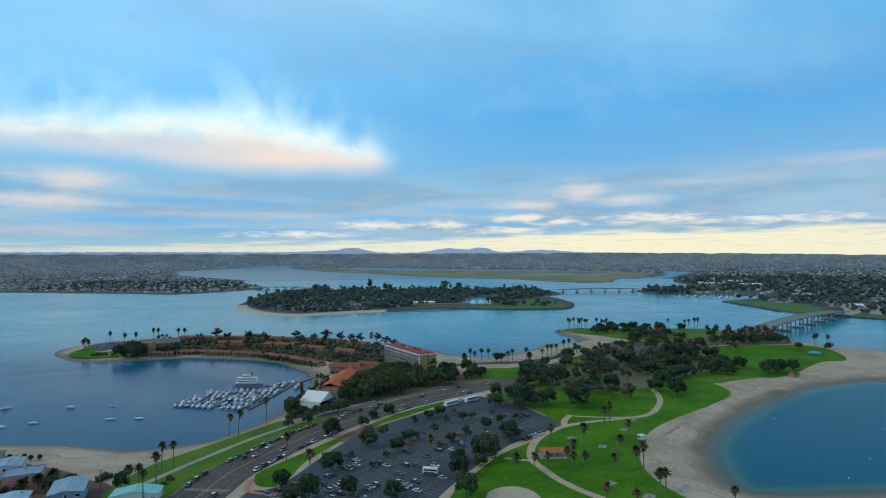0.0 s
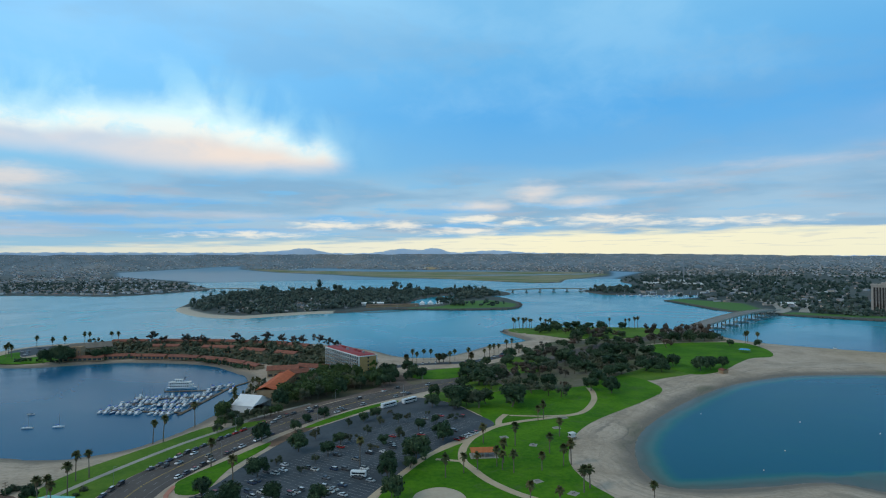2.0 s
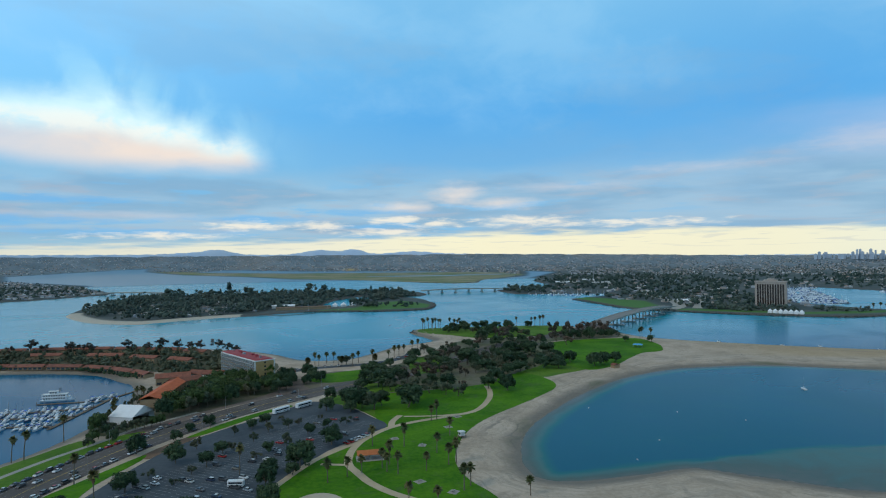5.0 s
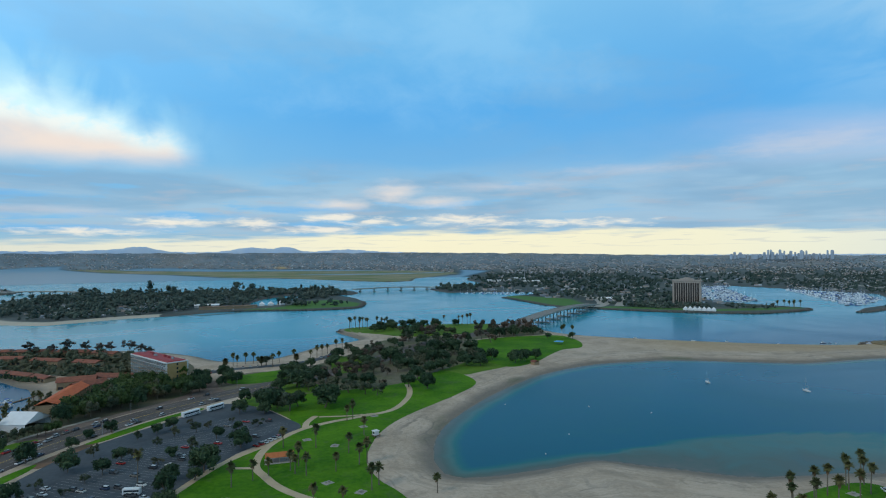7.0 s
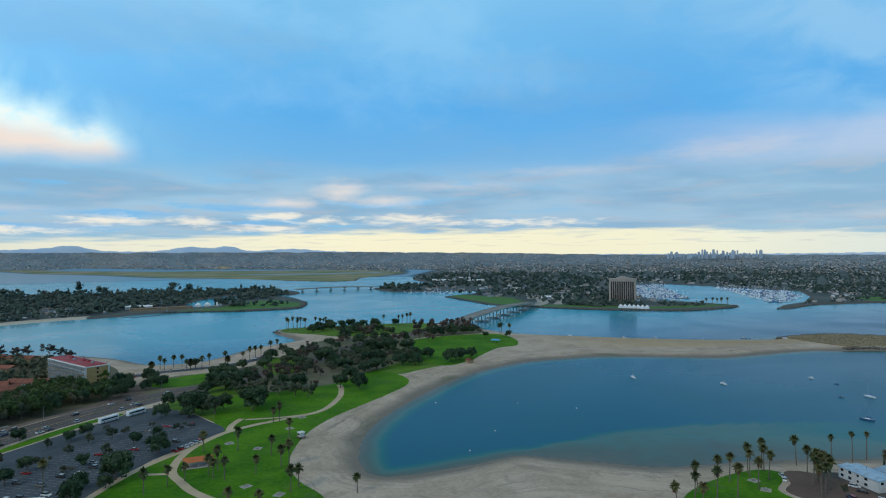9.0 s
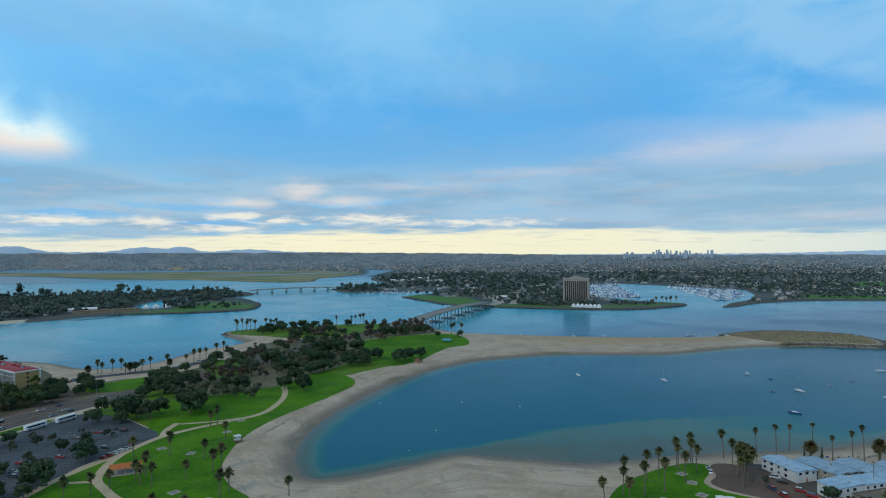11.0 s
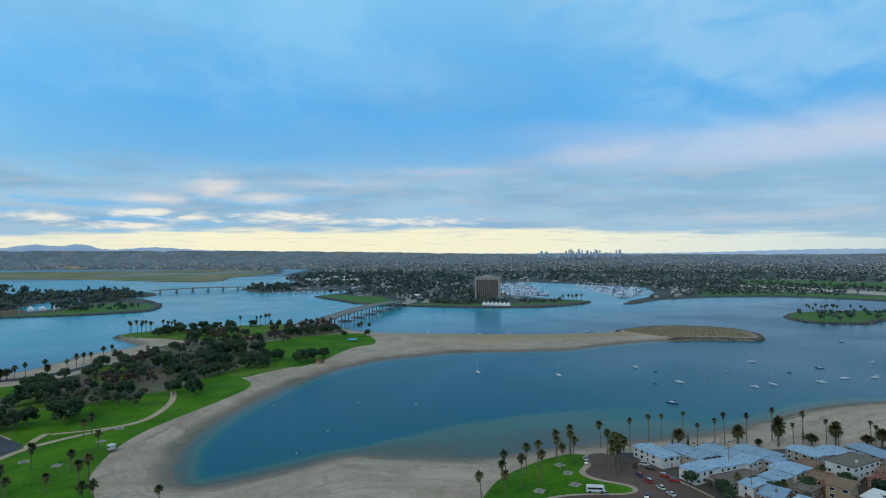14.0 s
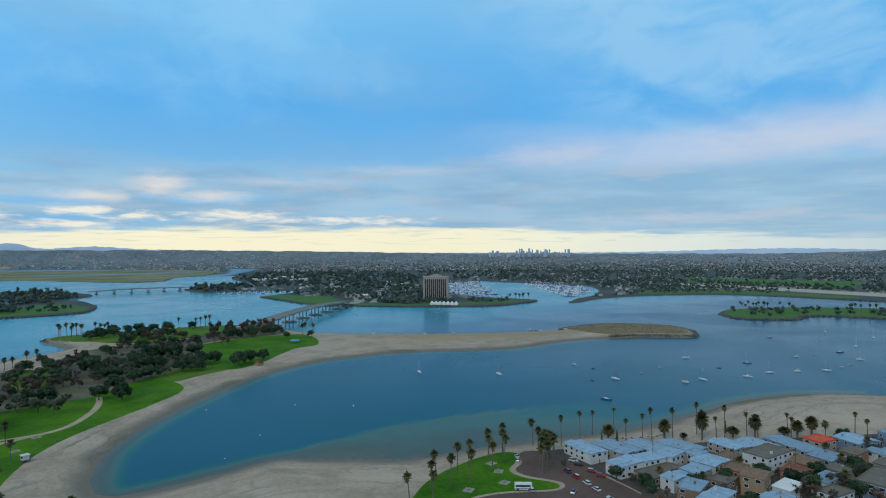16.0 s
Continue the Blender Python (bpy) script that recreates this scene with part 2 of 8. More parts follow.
def leafy(name, dark, light, rough=0.7, dry=0.0, patch=0.02):
    """Foliage: every leaf clump has its own tone, every tree its own cast; dry lets brown stands in among the green ones."""
    m = bpy.data.materials.new(name)
    m.use_nodes = True
    n = Nodes(m.node_tree)
    geo = n.add("ShaderNodeNewGeometry")
    o = n.add("ShaderNodeObjectInfo").outputs["Random"]
    col = n.mix(geo.outputs["Random Per Island"], dark, light)
    stand = n.noise(geo.outputs["Position"], patch, 3.0, 0.6)
    if dry:
        col = n.mix(n.math("MULTIPLY", n.step(stand, 0.50, 0.66), dry), col, tuple(0.5 * (a + b) * k for a, b, k in zip(dark, light, (2.3, 1.25, 1.1))))
    v = n.math("ADD", n.math("ADD", 0.52, n.math("MULTIPLY", o, 0.50)), n.math("MULTIPLY", stand, 0.46))
    col = n.mix(1.0, col, n.add("ShaderNodeCombineXYZ", {0: n.math("MULTIPLY", v, n.math("ADD", 0.85, n.math("MULTIPLY", o, 0.35))), 1: v, 2: v}).outputs[0], "MULTIPLY")
    p = n.add("ShaderNodeBsdfPrincipled", {"Base Color": col, "Roughness": rough, "Specular IOR Level": 0.25})
    out = n.add("ShaderNodeOutputMaterial")
    n.t.links.new(p.outputs[0], out.inputs[0])
    return m


def paint(name, palette, rough=0.35, metal=0.0):
    """Paint that differs from object to object within a small palette."""
    m = bpy.data.materials.new(name)
    m.use_nodes = True
    n = Nodes(m.node_tree)
    o = n.add("ShaderNodeObjectInfo").outputs["Random"]
    col = n.ramp(o, [(i / len(palette), c) for i, c in enumerate(palette)], "CONSTANT")
    co = n.add("ShaderNodeTexCoord").outputs["Object"]
    g = n.noise(co, 1.3, 4.0, 0.6)
    col = n.mix(n.math("MULTIPLY", n.step(g, 0.45, 0.8), 0.18), col, (0.2, 0.18, 0.16))
    p = n.add("ShaderNodeBsdfPrincipled", {"Base Color": col, "Roughness": rough, "Metallic": metal})
    out = n.add("ShaderNodeOutputMaterial")
    n.t.links.new(p.outputs[0], out.inputs[0])
    return m


def water_material():
    m = bpy.data.materials.new("water")
    m.use_nodes = True
    n = Nodes(m.node_tree)
    co = n.add("ShaderNodeTexCoord").outputs["Object"]
    shallow = n.attribute("shallow")
    patch = n.noise(co, 0.03, 6.0, 0.65, 0.6)
    s = n.math("ADD", shallow, n.math("MULTIPLY", n.math("SUBTRACT", patch, 0.5), n.math("MULTIPLY", shallow, 0.75)), clamp=True)
    col = n.ramp(s, [(0.0, (0.0002, 0.076, 0.175)), (0.25, (0.0002, 0.098, 0.152)), (0.42, (0.010, 0.132, 0.128)), (0.6, (0.070, 0.152, 0.124)), (0.8, (0.088, 0.112, 0.080)), (1.0, (0.145, 0.130, 0.095))])
    col = n.mix(n.math("MULTIPLY", n.step(n.noise(co, 0.004, 4.0, 0.6, 1.0), 0.4, 0.7), 0.3), col, (0.0005, 0.100, 0.170))
    # Open bay: the brighter sky reflection is put into the base colour.
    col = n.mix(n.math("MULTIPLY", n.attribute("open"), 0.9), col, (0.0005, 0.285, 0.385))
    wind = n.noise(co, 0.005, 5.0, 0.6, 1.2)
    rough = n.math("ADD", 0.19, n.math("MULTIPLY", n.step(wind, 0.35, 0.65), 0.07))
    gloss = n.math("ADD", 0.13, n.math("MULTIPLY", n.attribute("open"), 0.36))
    p = n.add("ShaderNodeBsdfPrincipled", {"Base Color": col, "Roughness": rough, "IOR": 1.33, "Specular IOR Level": gloss, "Specular Tint": (0.12, 0.85, 1.0, 1.0)})
    out = n.add("ShaderNodeOutputMaterial")
    n.t.links.new(p.outputs[0], out.inputs[0])
    return m


def sand_material():
    """Beach: dry pale sand above, damp dark sand near the waterline, wrack lines and wheel tracks along it."""
    m = bpy.data.materials.new("sand")
    m.use_nodes = True
    n = Nodes(m.node_tree)
    co = n.add("ShaderNodeTexCoord").outputs["Object"]
    shore = n.attribute("shore")      # metres from the waterline
    big = n.noise(co, 0.03, 5.0, 0.6, 0.5)
    grain = n.noise(co, 0.5, 5.0, 0.7)
    dry = n.mix(n.step(n.math("ADD", n.math("MULTIPLY", big, 0.6), n.math("MULTIPLY", grain, 0.4)), 0.35, 0.65), (0.40, 0.315, 0.235), (0.56, 0.455, 0.36))
    patch = n.step(n.noise(co, 0.055, 6.0, 0.68, 0.8), 0.50, 0.66)
    dry = n.mix(n.math("MULTIPLY", patch, 0.5), dry, (0.27, 0.23, 0.18))
    marks = n.step(n.noise(co, 0.9, 3.0, 0.7), 0.60, 0.70)
    dry = n.mix(n.math("MULTIPLY", marks, 0.45), dry, (0.24, 0.205, 0.155))
    damp = n.mix(grain, (0.16, 0.14, 0.115), (0.27, 0.235, 0.195))
    edge = n.math("ADD", shore, n.math("MULTIPLY", n.math("SUBTRACT", n.noise(co, 0.02, 4.0, 0.6), 0.5), 18.0))
    col = n.mix(n.step(edge, 2.0, 15.0), damp, dry)
    col = n.mix(n.math("MULTIPLY", n.attribute("gold"), 0.7), col, n.mix(grain, (0.34, 0.235, 0.125), (0.50, 0.37, 0.215)))
    meander = n.math("ADD", edge, n.math("MULTIPLY", n.math("SUBTRACT", n.noise(co, 0.028, 4.0, 0.6, 0.8), 0.5), 16.0))
    bandc = n.add("ShaderNodeCombineXYZ", {0: n.math("MULTIPLY", meander, 0.17), 1: n.math("MULTIPLY", n.noise(co, 0.006, 2.0), 2.6), 2: 0.0}).outputs[0]
    beach_zone = n.math("SUBTRACT", 1.0, n.step(edge, 34.0, 62.0))
    wrack = n.math("MULTIPLY", n.step(n.noise(bandc, 2.4, 3.0, 0.55), 0.50, 0.72), n.math("MULTIPLY", beach_zone, n.step(n.noise(co, 0.03, 3.0, 0.6, 0.4), 0.34, 0.62)))
    col = n.mix(n.math("MULTIPLY", wrack, 0.62), col, (0.125, 0.120, 0.105))
    smudge = n.math("MULTIPLY", n.step(n.noise(co, 0.11, 4.0, 0.62, 0.6), 0.58, 0.72), beach_zone)
    col = n.mix(n.math("MULTIPLY", smudge, 0.38), col, (0.15, 0.145, 0.125))
    broad = n.math("MULTIPLY", n.step(n.noise(bandc, 0.9, 5.0, 0.62, 0.5), 0.48, 0.66), beach_zone)
    col = n.mix(n.math("MULTIPLY", broad, 0.42), col, (0.205, 0.185, 0.155))
    crest_line = n.math("MULTIPLY", n.step(n.noise(bandc, 1.7, 5.0, 0.65), 0.56, 0.70), beach_zone)
    col = n.mix(n.math("MULTIPLY", crest_line, 0.40), col, (0.55, 0.46, 0.37))
    weed = n.math("MULTIPLY", n.step(n.noise(co, 0.013, 4.0, 0.6, 0.5), 0.54, 0.64), n.math("MULTIPLY", n.step(edge, -2.0, 2.0), n.math("SUBTRACT", 1.0, n.step(edge, 7.0, 14.0))))
    col = n.mix(n.math("MULTIPLY", weed, 0.35), col, (0.085, 0.115, 0.035))
    p = n.add("ShaderNodeBsdfPrincipled", {"Base Color": col, "Roughness": 0.9, "Specular IOR Level": 0.2})
    bn = n.add("ShaderNodeBump", {"Height": grain, "Strength": 0.3, "Distance": 0.4})
    n.t.links.new(bn.outputs[0], p.inputs["Normal"])
    out = n.add("ShaderNodeOutputMaterial")
    n.t.links.new(p.outputs[0], out.inputs[0])
    return m


def far_ground_material():
    """Far land: scrub, marsh flats, lawns, sand and lagoons, told apart by the zone attributes."""
    m = bpy.data.materials.new("far_ground")
    m.use_nodes = True
    n = Nodes(m.node_tree)
    co = n.add("ShaderNodeTexCoord").outputs["Object"]

    def zone(k):
        return n.attribute(k)

    big = n.noise(co, 0.006, 6.0, 0.65, 0.5)
    mid = n.noise(co, 0.03, 5.0, 0.65)
    col = n.mix(n.step(big, 0.35, 0.65), (0.040, 0.062, 0.062), (0.095, 0.108, 0.10))
    col = n.mix(n.math("MULTIPLY", n.step(mid, 0.55, 0.7), 0.5), col, (0.21, 0.18, 0.145))
    # City tones lean pale blue: distance haze mixed into the base colour.
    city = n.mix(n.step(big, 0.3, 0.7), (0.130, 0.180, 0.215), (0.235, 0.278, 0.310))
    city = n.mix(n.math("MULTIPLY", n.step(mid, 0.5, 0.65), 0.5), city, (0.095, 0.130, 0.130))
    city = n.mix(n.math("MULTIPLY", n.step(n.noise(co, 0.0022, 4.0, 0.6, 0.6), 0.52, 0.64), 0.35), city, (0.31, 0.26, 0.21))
    # Patch of sunshine on the hills, painted as a golden ground colour.
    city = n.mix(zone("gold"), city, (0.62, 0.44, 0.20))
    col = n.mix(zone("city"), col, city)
    col = n.mix(zone("marsh"), col, n.mix(n.step(n.noise(n.add("ShaderNodeMapping", {"Vector": co, "Scale": (0.25, 1.0, 1.0)}).outputs[0], 0.016, 5.0, 0.6, 0.4), 0.40, 0.62), (0.13, 0.175, 0.055), (0.34, 0.28, 0.18)))
    col = n.mix(zone("lawn"), col, n.mix(mid, (0.05, 0.15, 0.022), (0.085, 0.20, 0.035)))
    col = n.mix(zone("dune"), col, n.mix(mid, (0.54, 0.48, 0.39), (0.44, 0.40, 0.33)))
    col = n.mix(zone("bank"), col, n.mix(n.noise(co, 0.6, 3.0, 0.7), (0.03, 0.03, 0.03), (0.16, 0.145, 0.125)))
    col = n.mix(zone("wet"), col, (0.05, 0.14, 0.22))
    rough = n.math("SUBTRACT", 0.95, n.math("MULTIPLY", zone("wet"), 0.65))
    p = n.add("ShaderNodeBsdfPrincipled", {"Base Color": col, "Roughness": rough, "Specular IOR Level": 0.35})
    out = n.add("ShaderNodeOutputMaterial")
    n.t.links.new(p.outputs[0], out.inputs[0])
    return m


WATER = water_material()
SAND = sand_material()
FAR = far_ground_material()
GRASS = surface("grass", (0.028, 0.122, 0.004), (0.100, 0.245, 0.009), 0.035, 0.9, 0.5, 11.0, spec=0.1, dirt=0.42)
GRASS_DRY = surface("worn_grass", (0.055, 0.148, 0.010), (0.13, 0.225, 0.026), 0.04, 0.9, 0.4, 14.0, spec=0.15, dirt=0.25)
ASPHALT = surface("asphalt", (0.046, 0.060, 0.075), (0.082, 0.097, 0.114), 0.03, 0.85, 0.2, 16.0, spec=0.3)
ROADWAY = surface("roadway", (0.080, 0.068, 0.063), (0.130, 0.110, 0.101), 0.03, 0.85, 0.2, 18.0, spec=0.3)
CONCRETE = surface("concrete", (0.29, 0.27, 0.24), (0.42, 0.39, 0.34), 0.08, 0.85, 0.1, 9.0, dirt=0.2)
PATHWAY = surface("path", (0.42, 0.32, 0.21), (0.54, 0.43, 0.29), 0.06, 0.88, 0.1, 10.0)
DIRT = surface("dirt", (0.10, 0.074, 0.062), (0.23, 0.175, 0.145), 0.03, 0.95, 0.4, 12.0, dirt=0.35)
BROWN_LOT = surface("brown_asphalt", (0.10, 0.062, 0.048), (0.155, 0.10, 0.078), 0.04, 0.9, 0.2, 12.0)
PAINT_WHITE = surface("white_paint", (0.20, 0.20, 0.20), (0.40, 0.40, 0.39), 0.3, 0.7, 0.0, 8.0)
PAINT_YELLOW = surface("yellow_paint", (0.55, 0.36, 0.05), (0.65, 0.45, 0.10), 0.3, 0.7)
ROCK = surface("rock", (0.06, 0.055, 0.05), (0.20, 0.18, 0.155), 0.25, 0.9, 0.6, 5.0, spread=0.5)
BARK = surface("bark", (0.09, 0.07, 0.05), (0.17, 0.135, 0.10), 0.8, 0.95, 0.6)
PALM_BARK = surface("palm_bark", (0.12, 0.095, 0.07), (0.22, 0.18, 0.135), 1.2, 0.95, 0.6)
LEAF = leafy("leaf", (0.013, 0.038, 0.019), (0.062, 0.104, 0.046))
LEAF_GREEN = leafy("green_leaf", (0.016, 0.042, 0.012), (0.085, 0.130, 0.036))
LEAF_OLIVE = leafy("olive_leaf", (0.028, 0.046, 0.026), (0.094, 0.112, 0.066), dry=0.25)
LEAF_BROWN = leafy("brown_leaf", (0.056, 0.046, 0.036), (0.145, 0.105, 0.074))
LEAF_BARE = leafy("thin_leaf", (0.040, 0.040, 0.034), (0.125, 0.108, 0.090))
LEAF_FAR = leafy("far_leaf", (0.017, 0.040, 0.036), (0.074, 0.112, 0.086), dry=0.2, patch=0.025)
# Paler, bluer leaves for the far hills: haze put into the leaf colour.
LEAF_HILL_HAZE = leafy("hazed_hill_leaf", (0.060, 0.096, 0.100), (0.150, 0.190, 0.180), dry=0.35, patch=0.006)
FROND = leafy("frond", (0.045, 0.058, 0.020), (0.125, 0.130, 0.050))
FROND_DATE = leafy("date_frond", (0.030, 0.034, 0.012), (0.12, 0.105, 0.042))
FROND_DEAD = leafy("dead_frond", (0.085, 0.055, 0.028), (0.17, 0.115, 0.06))


# ---- geometry helpers ----
def smooth(pts, n=6, closed=True):
    """A Catmull-Rom curve through pts, n steps a span."""
    p = np.array(pts, float)
    m = len(p)
    out = []
    for i in range(m if closed else m - 1):
        if closed:
            a, b, c, d = p[(i - 1) % m], p[i], p[(i + 1) % m], p[(i + 2) % m]
        else:
            a, b, c, d = p[max(i - 1, 0)], p[i], p[i + 1], p[min(i + 2, m - 1)]
        for k in range(n):
            t = k / n
            out.append(0.5 * ((2 * b) + (c - a) * t + (2 * a - 5 * b + 4 * c - d) * t * t + (3 * b - a - 3 * c + d) * t ** 3))
    if not closed:
        out.append(p[-1])
    return np.array(out)


def signed(x, y, poly):
    """Distance of the points (x, y) from the outline poly, positive inside."""
    x, y = np.asarray(x, float), np.asarray(y, float)
    best = np.full(x.shape, 1e18)
    inside = np.zeros(x.shape, bool)
    for (ax, ay), (bx, by) in zip(poly, np.roll(poly, -1, axis=0)):
        dx, dy = bx - ax, by - ay
        t = np.clip(((x - ax) * dx + (y - ay) * dy) / (dx * dx + dy * dy + 1e-12), 0, 1)
        best = np.minimum(best, (x - ax - t * dx) ** 2 + (y - ay - t * dy) ** 2)
        if ay != by:
            inside ^= ((ay > y) != (by > y)) & (x < dx * (y - ay) / (by - ay) + ax)
    return np.where(inside, 1, -1) * np.sqrt(best)


def ease(v, a, b):
    t = np.clip((v - a) / (b - a), 0, 1)
    return t * t * (3 - 2 * t)


def mesh_object(name, verts, faces, material, parent=None, label="", shade=False):
    me = bpy.data.meshes.new(name)
    me.from_pydata([tuple(map(float, v)) for v in verts], [], [tuple(map(int, f)) for f in faces])
    if material:
        me.materials.append(material)
    if shade:
        me.polygons.foreach_set("use_smooth", [True] * len(me.polygons))
    me.update()
    ob = new(name, me)
    if parent:
        ob.parent = parent
    if label:
        ob["label"] = label
    return ob


def part(name, bm, material, parent=None, label="", shade=False):
    me = bpy.data.meshes.new(name)
    bm.to_mesh(me)
    bm.free()
    me.materials.append(material)
    if shade:
        me.polygons.foreach_set("use_smooth", [True] * len(me.polygons))
    ob = new(name, me)
    if parent:
        ob.parent = parent
    if label:
        ob["label"] = label
    return ob


def grid_sheet(name, gx, gy, z, material, closed=False):
    """A sheet over a lattice of points; gx, gy and z are 2D arrays."""
    r, c = gx.shape
    me = bpy.data.meshes.new(name)
    co = np.stack([gx, gy, z], -1).reshape(-1, 3).astype(np.float32)
    i = np.arange(r * c).reshape(r, c)
    quads = np.stack([i[:-1, :-1], i[1:, :-1], i[1:, 1:], i[:-1, 1:]], -1).reshape(-1, 4)
    me.vertices.add(len(co))
    me.vertices.foreach_set("co", co.ravel())
    me.loops.add(quads.size)
    me.loops.foreach_set("vertex_index", quads.ravel().astype(np.int32))
    me.polygons.add(len(quads))
    me.polygons.foreach_set("loop_start", np.arange(0, quads.size, 4, dtype=np.int32))
    me.polygons.foreach_set("use_smooth", np.ones(len(quads), bool))
    me.update(calc_edges=True)
    me.materials.append(material)
    return new(name, me)


def attach(ob, name, values):
    a = ob.data.attributes.new(name, "FLOAT", "POINT")
    a.data.foreach_set("value", np.asarray(values, np.float32).ravel())


def box(bm, sx, sy, sz, x=0.0, y=0.0, z=0.0, rz=0.0, bevel=0.0):
    """A box whose base centre is at x, y, z."""
    r = bmesh.ops.create_cube(bm, size=1.0, matrix=pose(x, y, z + sz / 2, 0, 0, rz) @ Matrix.Diagonal((sx, sy, sz, 1)))
    if bevel:
        ed = {e for v in r["verts"] for e in v.link_edges}
        bmesh.ops.bevel(bm, geom=list(ed), offset=bevel, segments=1, affect="EDGES")
    return r["verts"]


def rod(bm, a, b, r1, r2=None, seg=6):
    a, b = Vector(a), Vector(b)
    m = Matrix.Translation((a + b) / 2) @ (b - a).to_track_quat("Z", "Y").to_matrix().to_4x4()
    bmesh.ops.create_cone(bm, cap_ends=True, segments=seg, radius1=r1, radius2=r1 if r2 is None else r2, depth=(b - a).length, matrix=m)


def slab(name, pts, top, thick, material, label="", category="ground", curve=4, parent=None):
    """A flat sheet of ground with real edges."""
    p = smooth(pts, curve) if curve else np.array(pts, float)
    bm = bmesh.new()
    vs = [bm.verts.new((x, y, top)) for x, y in p]
    f = bm.faces.new(vs)
    if f.normal.z < 0 or sum(p[i - 1][0] * p[i][1] - p[i][0] * p[i - 1][1] for i in range(len(p))) < 0:
        f.normal_flip()
    r = bmesh.ops.extrude_face_region(bm, geom=[f])
    low = [v for v in r["geom"] if isinstance(v, bmesh.types.BMVert)]
    bmesh.ops.translate(bm, verts=low, vec=(0, 0, -thick))
    bmesh.ops.recalc_face_normals(bm, faces=bm.faces)
    bmesh.ops.triangulate(bm, faces=[g for g in bm.faces if len(g.verts) > 4])
    ob = part(name, bm, material, parent)
    if not parent:
        tagged(ob, label, category, kind="structure")
    return ob


def ribbon(name, pts, width, top, thick, material, label="", category="road", n=8, parent=None, shift=0.0, lift=None):
    """A strip of ground along a curve."""
    p = smooth(pts, n, False)
    d = np.gradient(p, axis=0)
    d /= np.linalg.norm(d, axis=1)[:, None]
    side = np.stack([-d[:, 1], d[:, 0]], -1)
    c = p + side * shift
    z = np.full(len(p), top) if lift is None else top + np.array([lift(t) for t in np.linspace(0, 1, len(p))])
    l, r = c + side * width / 2, c - side * width / 2
    v = [(*a, h) for a, h in zip(l, z)] + [(*a, h) for a, h in zip(r, z)] + [(*a, h - thick) for a, h in zip(l, z)] + [(*a, h - thick) for a, h in zip(r, z)]
    m = len(p)
    f = []
    for i in range(m - 1):
        f += [(i + m, i + m + 1, i + 1, i), (i, i + 1, i + 1 + 2 * m, i + 2 * m), (i + 1 + m, i + m, i + 3 * m, i + 1 + 3 * m), (i + 2 * m, i + 2 * m + 1, i + 3 * m + 1, i + 3 * m)]
    f += [(0, 2 * m, 3 * m, m), (m - 1, 2 * m - 1, 4 * m - 1, 3 * m - 1)]
    ob = mesh_object(name, v, f, material, parent)
    if not parent:
        tagged(ob, label, category, kind="structure")
    return ob


def root(name, label, category, group="", at=None, kind=""):
    ob = new(name)
    ob.empty_display_size = 0.5
    tagged(ob, label, category, group, kind)
    if at is not None:
        ob.matrix_world = at
    return ob


# ---- plan: outlines of land and water, metres ----
MAIN = smooth([
    (-1400, 345), (-420, 345), (-260, 335), (-226, 336), (-192, 328), (-172, 327), (-150, 338), (-138, 352), (-128, 376), (-122, 405),
    (-118, 440), (-120, 480), (-128, 519), (-140, 550), (-152, 563), (-177, 593), (-200, 609), (-240, 622), (-286, 628), (-313, 622),
    (-358, 606), (-388, 606), (-415, 619), (-446, 645), (-466, 680), (-468, 720), (-450, 757), (-397, 785), (-314, 785), (-236, 778),
    (-158, 762), (-88, 732), (-40, 690), (-8, 645), (22, 634), (48, 644), (74, 676), (101, 716), (136, 738), (150, 754)], 4, False)
MAIN = np.vstack([MAIN, smooth([
    (150, 756), (141, 790), (131, 825), (132, 848), (146, 863), (200, 871), (269, 868), (340, 858), (395, 828), (405, 790), (412, 740), (428, 706),
    (467, 667), (536, 613), (608, 566), (677, 536), (731, 540), (785, 531), (820, 498), (832, 459), (817, 420), (788, 392)], 4, False)])
MAIN = np.vstack([MAIN, smooth([
    (786, 391), (764, 388), (742, 407), (714, 432), (676, 447), (640, 460), (575, 461), (532, 463), (468, 494), (425, 514), (372, 518),
    (336, 514), (297, 498), (255, 472), (200, 420), (168, 383), (148, 355), (133, 322), (127, 292), (131, 274), (150, 269),
    (182, 272), (208, 274), (224, 263), (242, 250), (262, 235), (286, 229), (319, 223), (369, 206), (409, 197), (468, 195), (509, 196),
    (547, 186), (577, 172), (611, 141), (700, 40), (820, -200), (900, -700), (-1400, -700)], 4, False)])
VACATION = smooth([(232, 1288), (207, 1207), (154, 1184), (88, 1186), (33, 1201), (-46, 1212), (-131, 1158), (-194, 1137), (-267, 1085),
                   (-303, 1066), (-380, 1105), (-434, 1169), (-488, 1262), (-520, 1400), (-555, 1600), (-540, 1800), (-470, 1870), (-227, 1900),
                   (50, 1880), (230, 1820), (272, 1720), (244, 1620), (195, 1610), (232, 1500), (240, 1380)], 5)
SHOAL_ISLE = smooth([(1032, 505), (1004, 464), (1008, 432), (1053, 395), (1103, 405), (1142, 384), (1163, 318), (1250, 150), (1450, 150),
                     (1342, 375), (1239, 486), (1128, 536), (1076, 527)], 5)
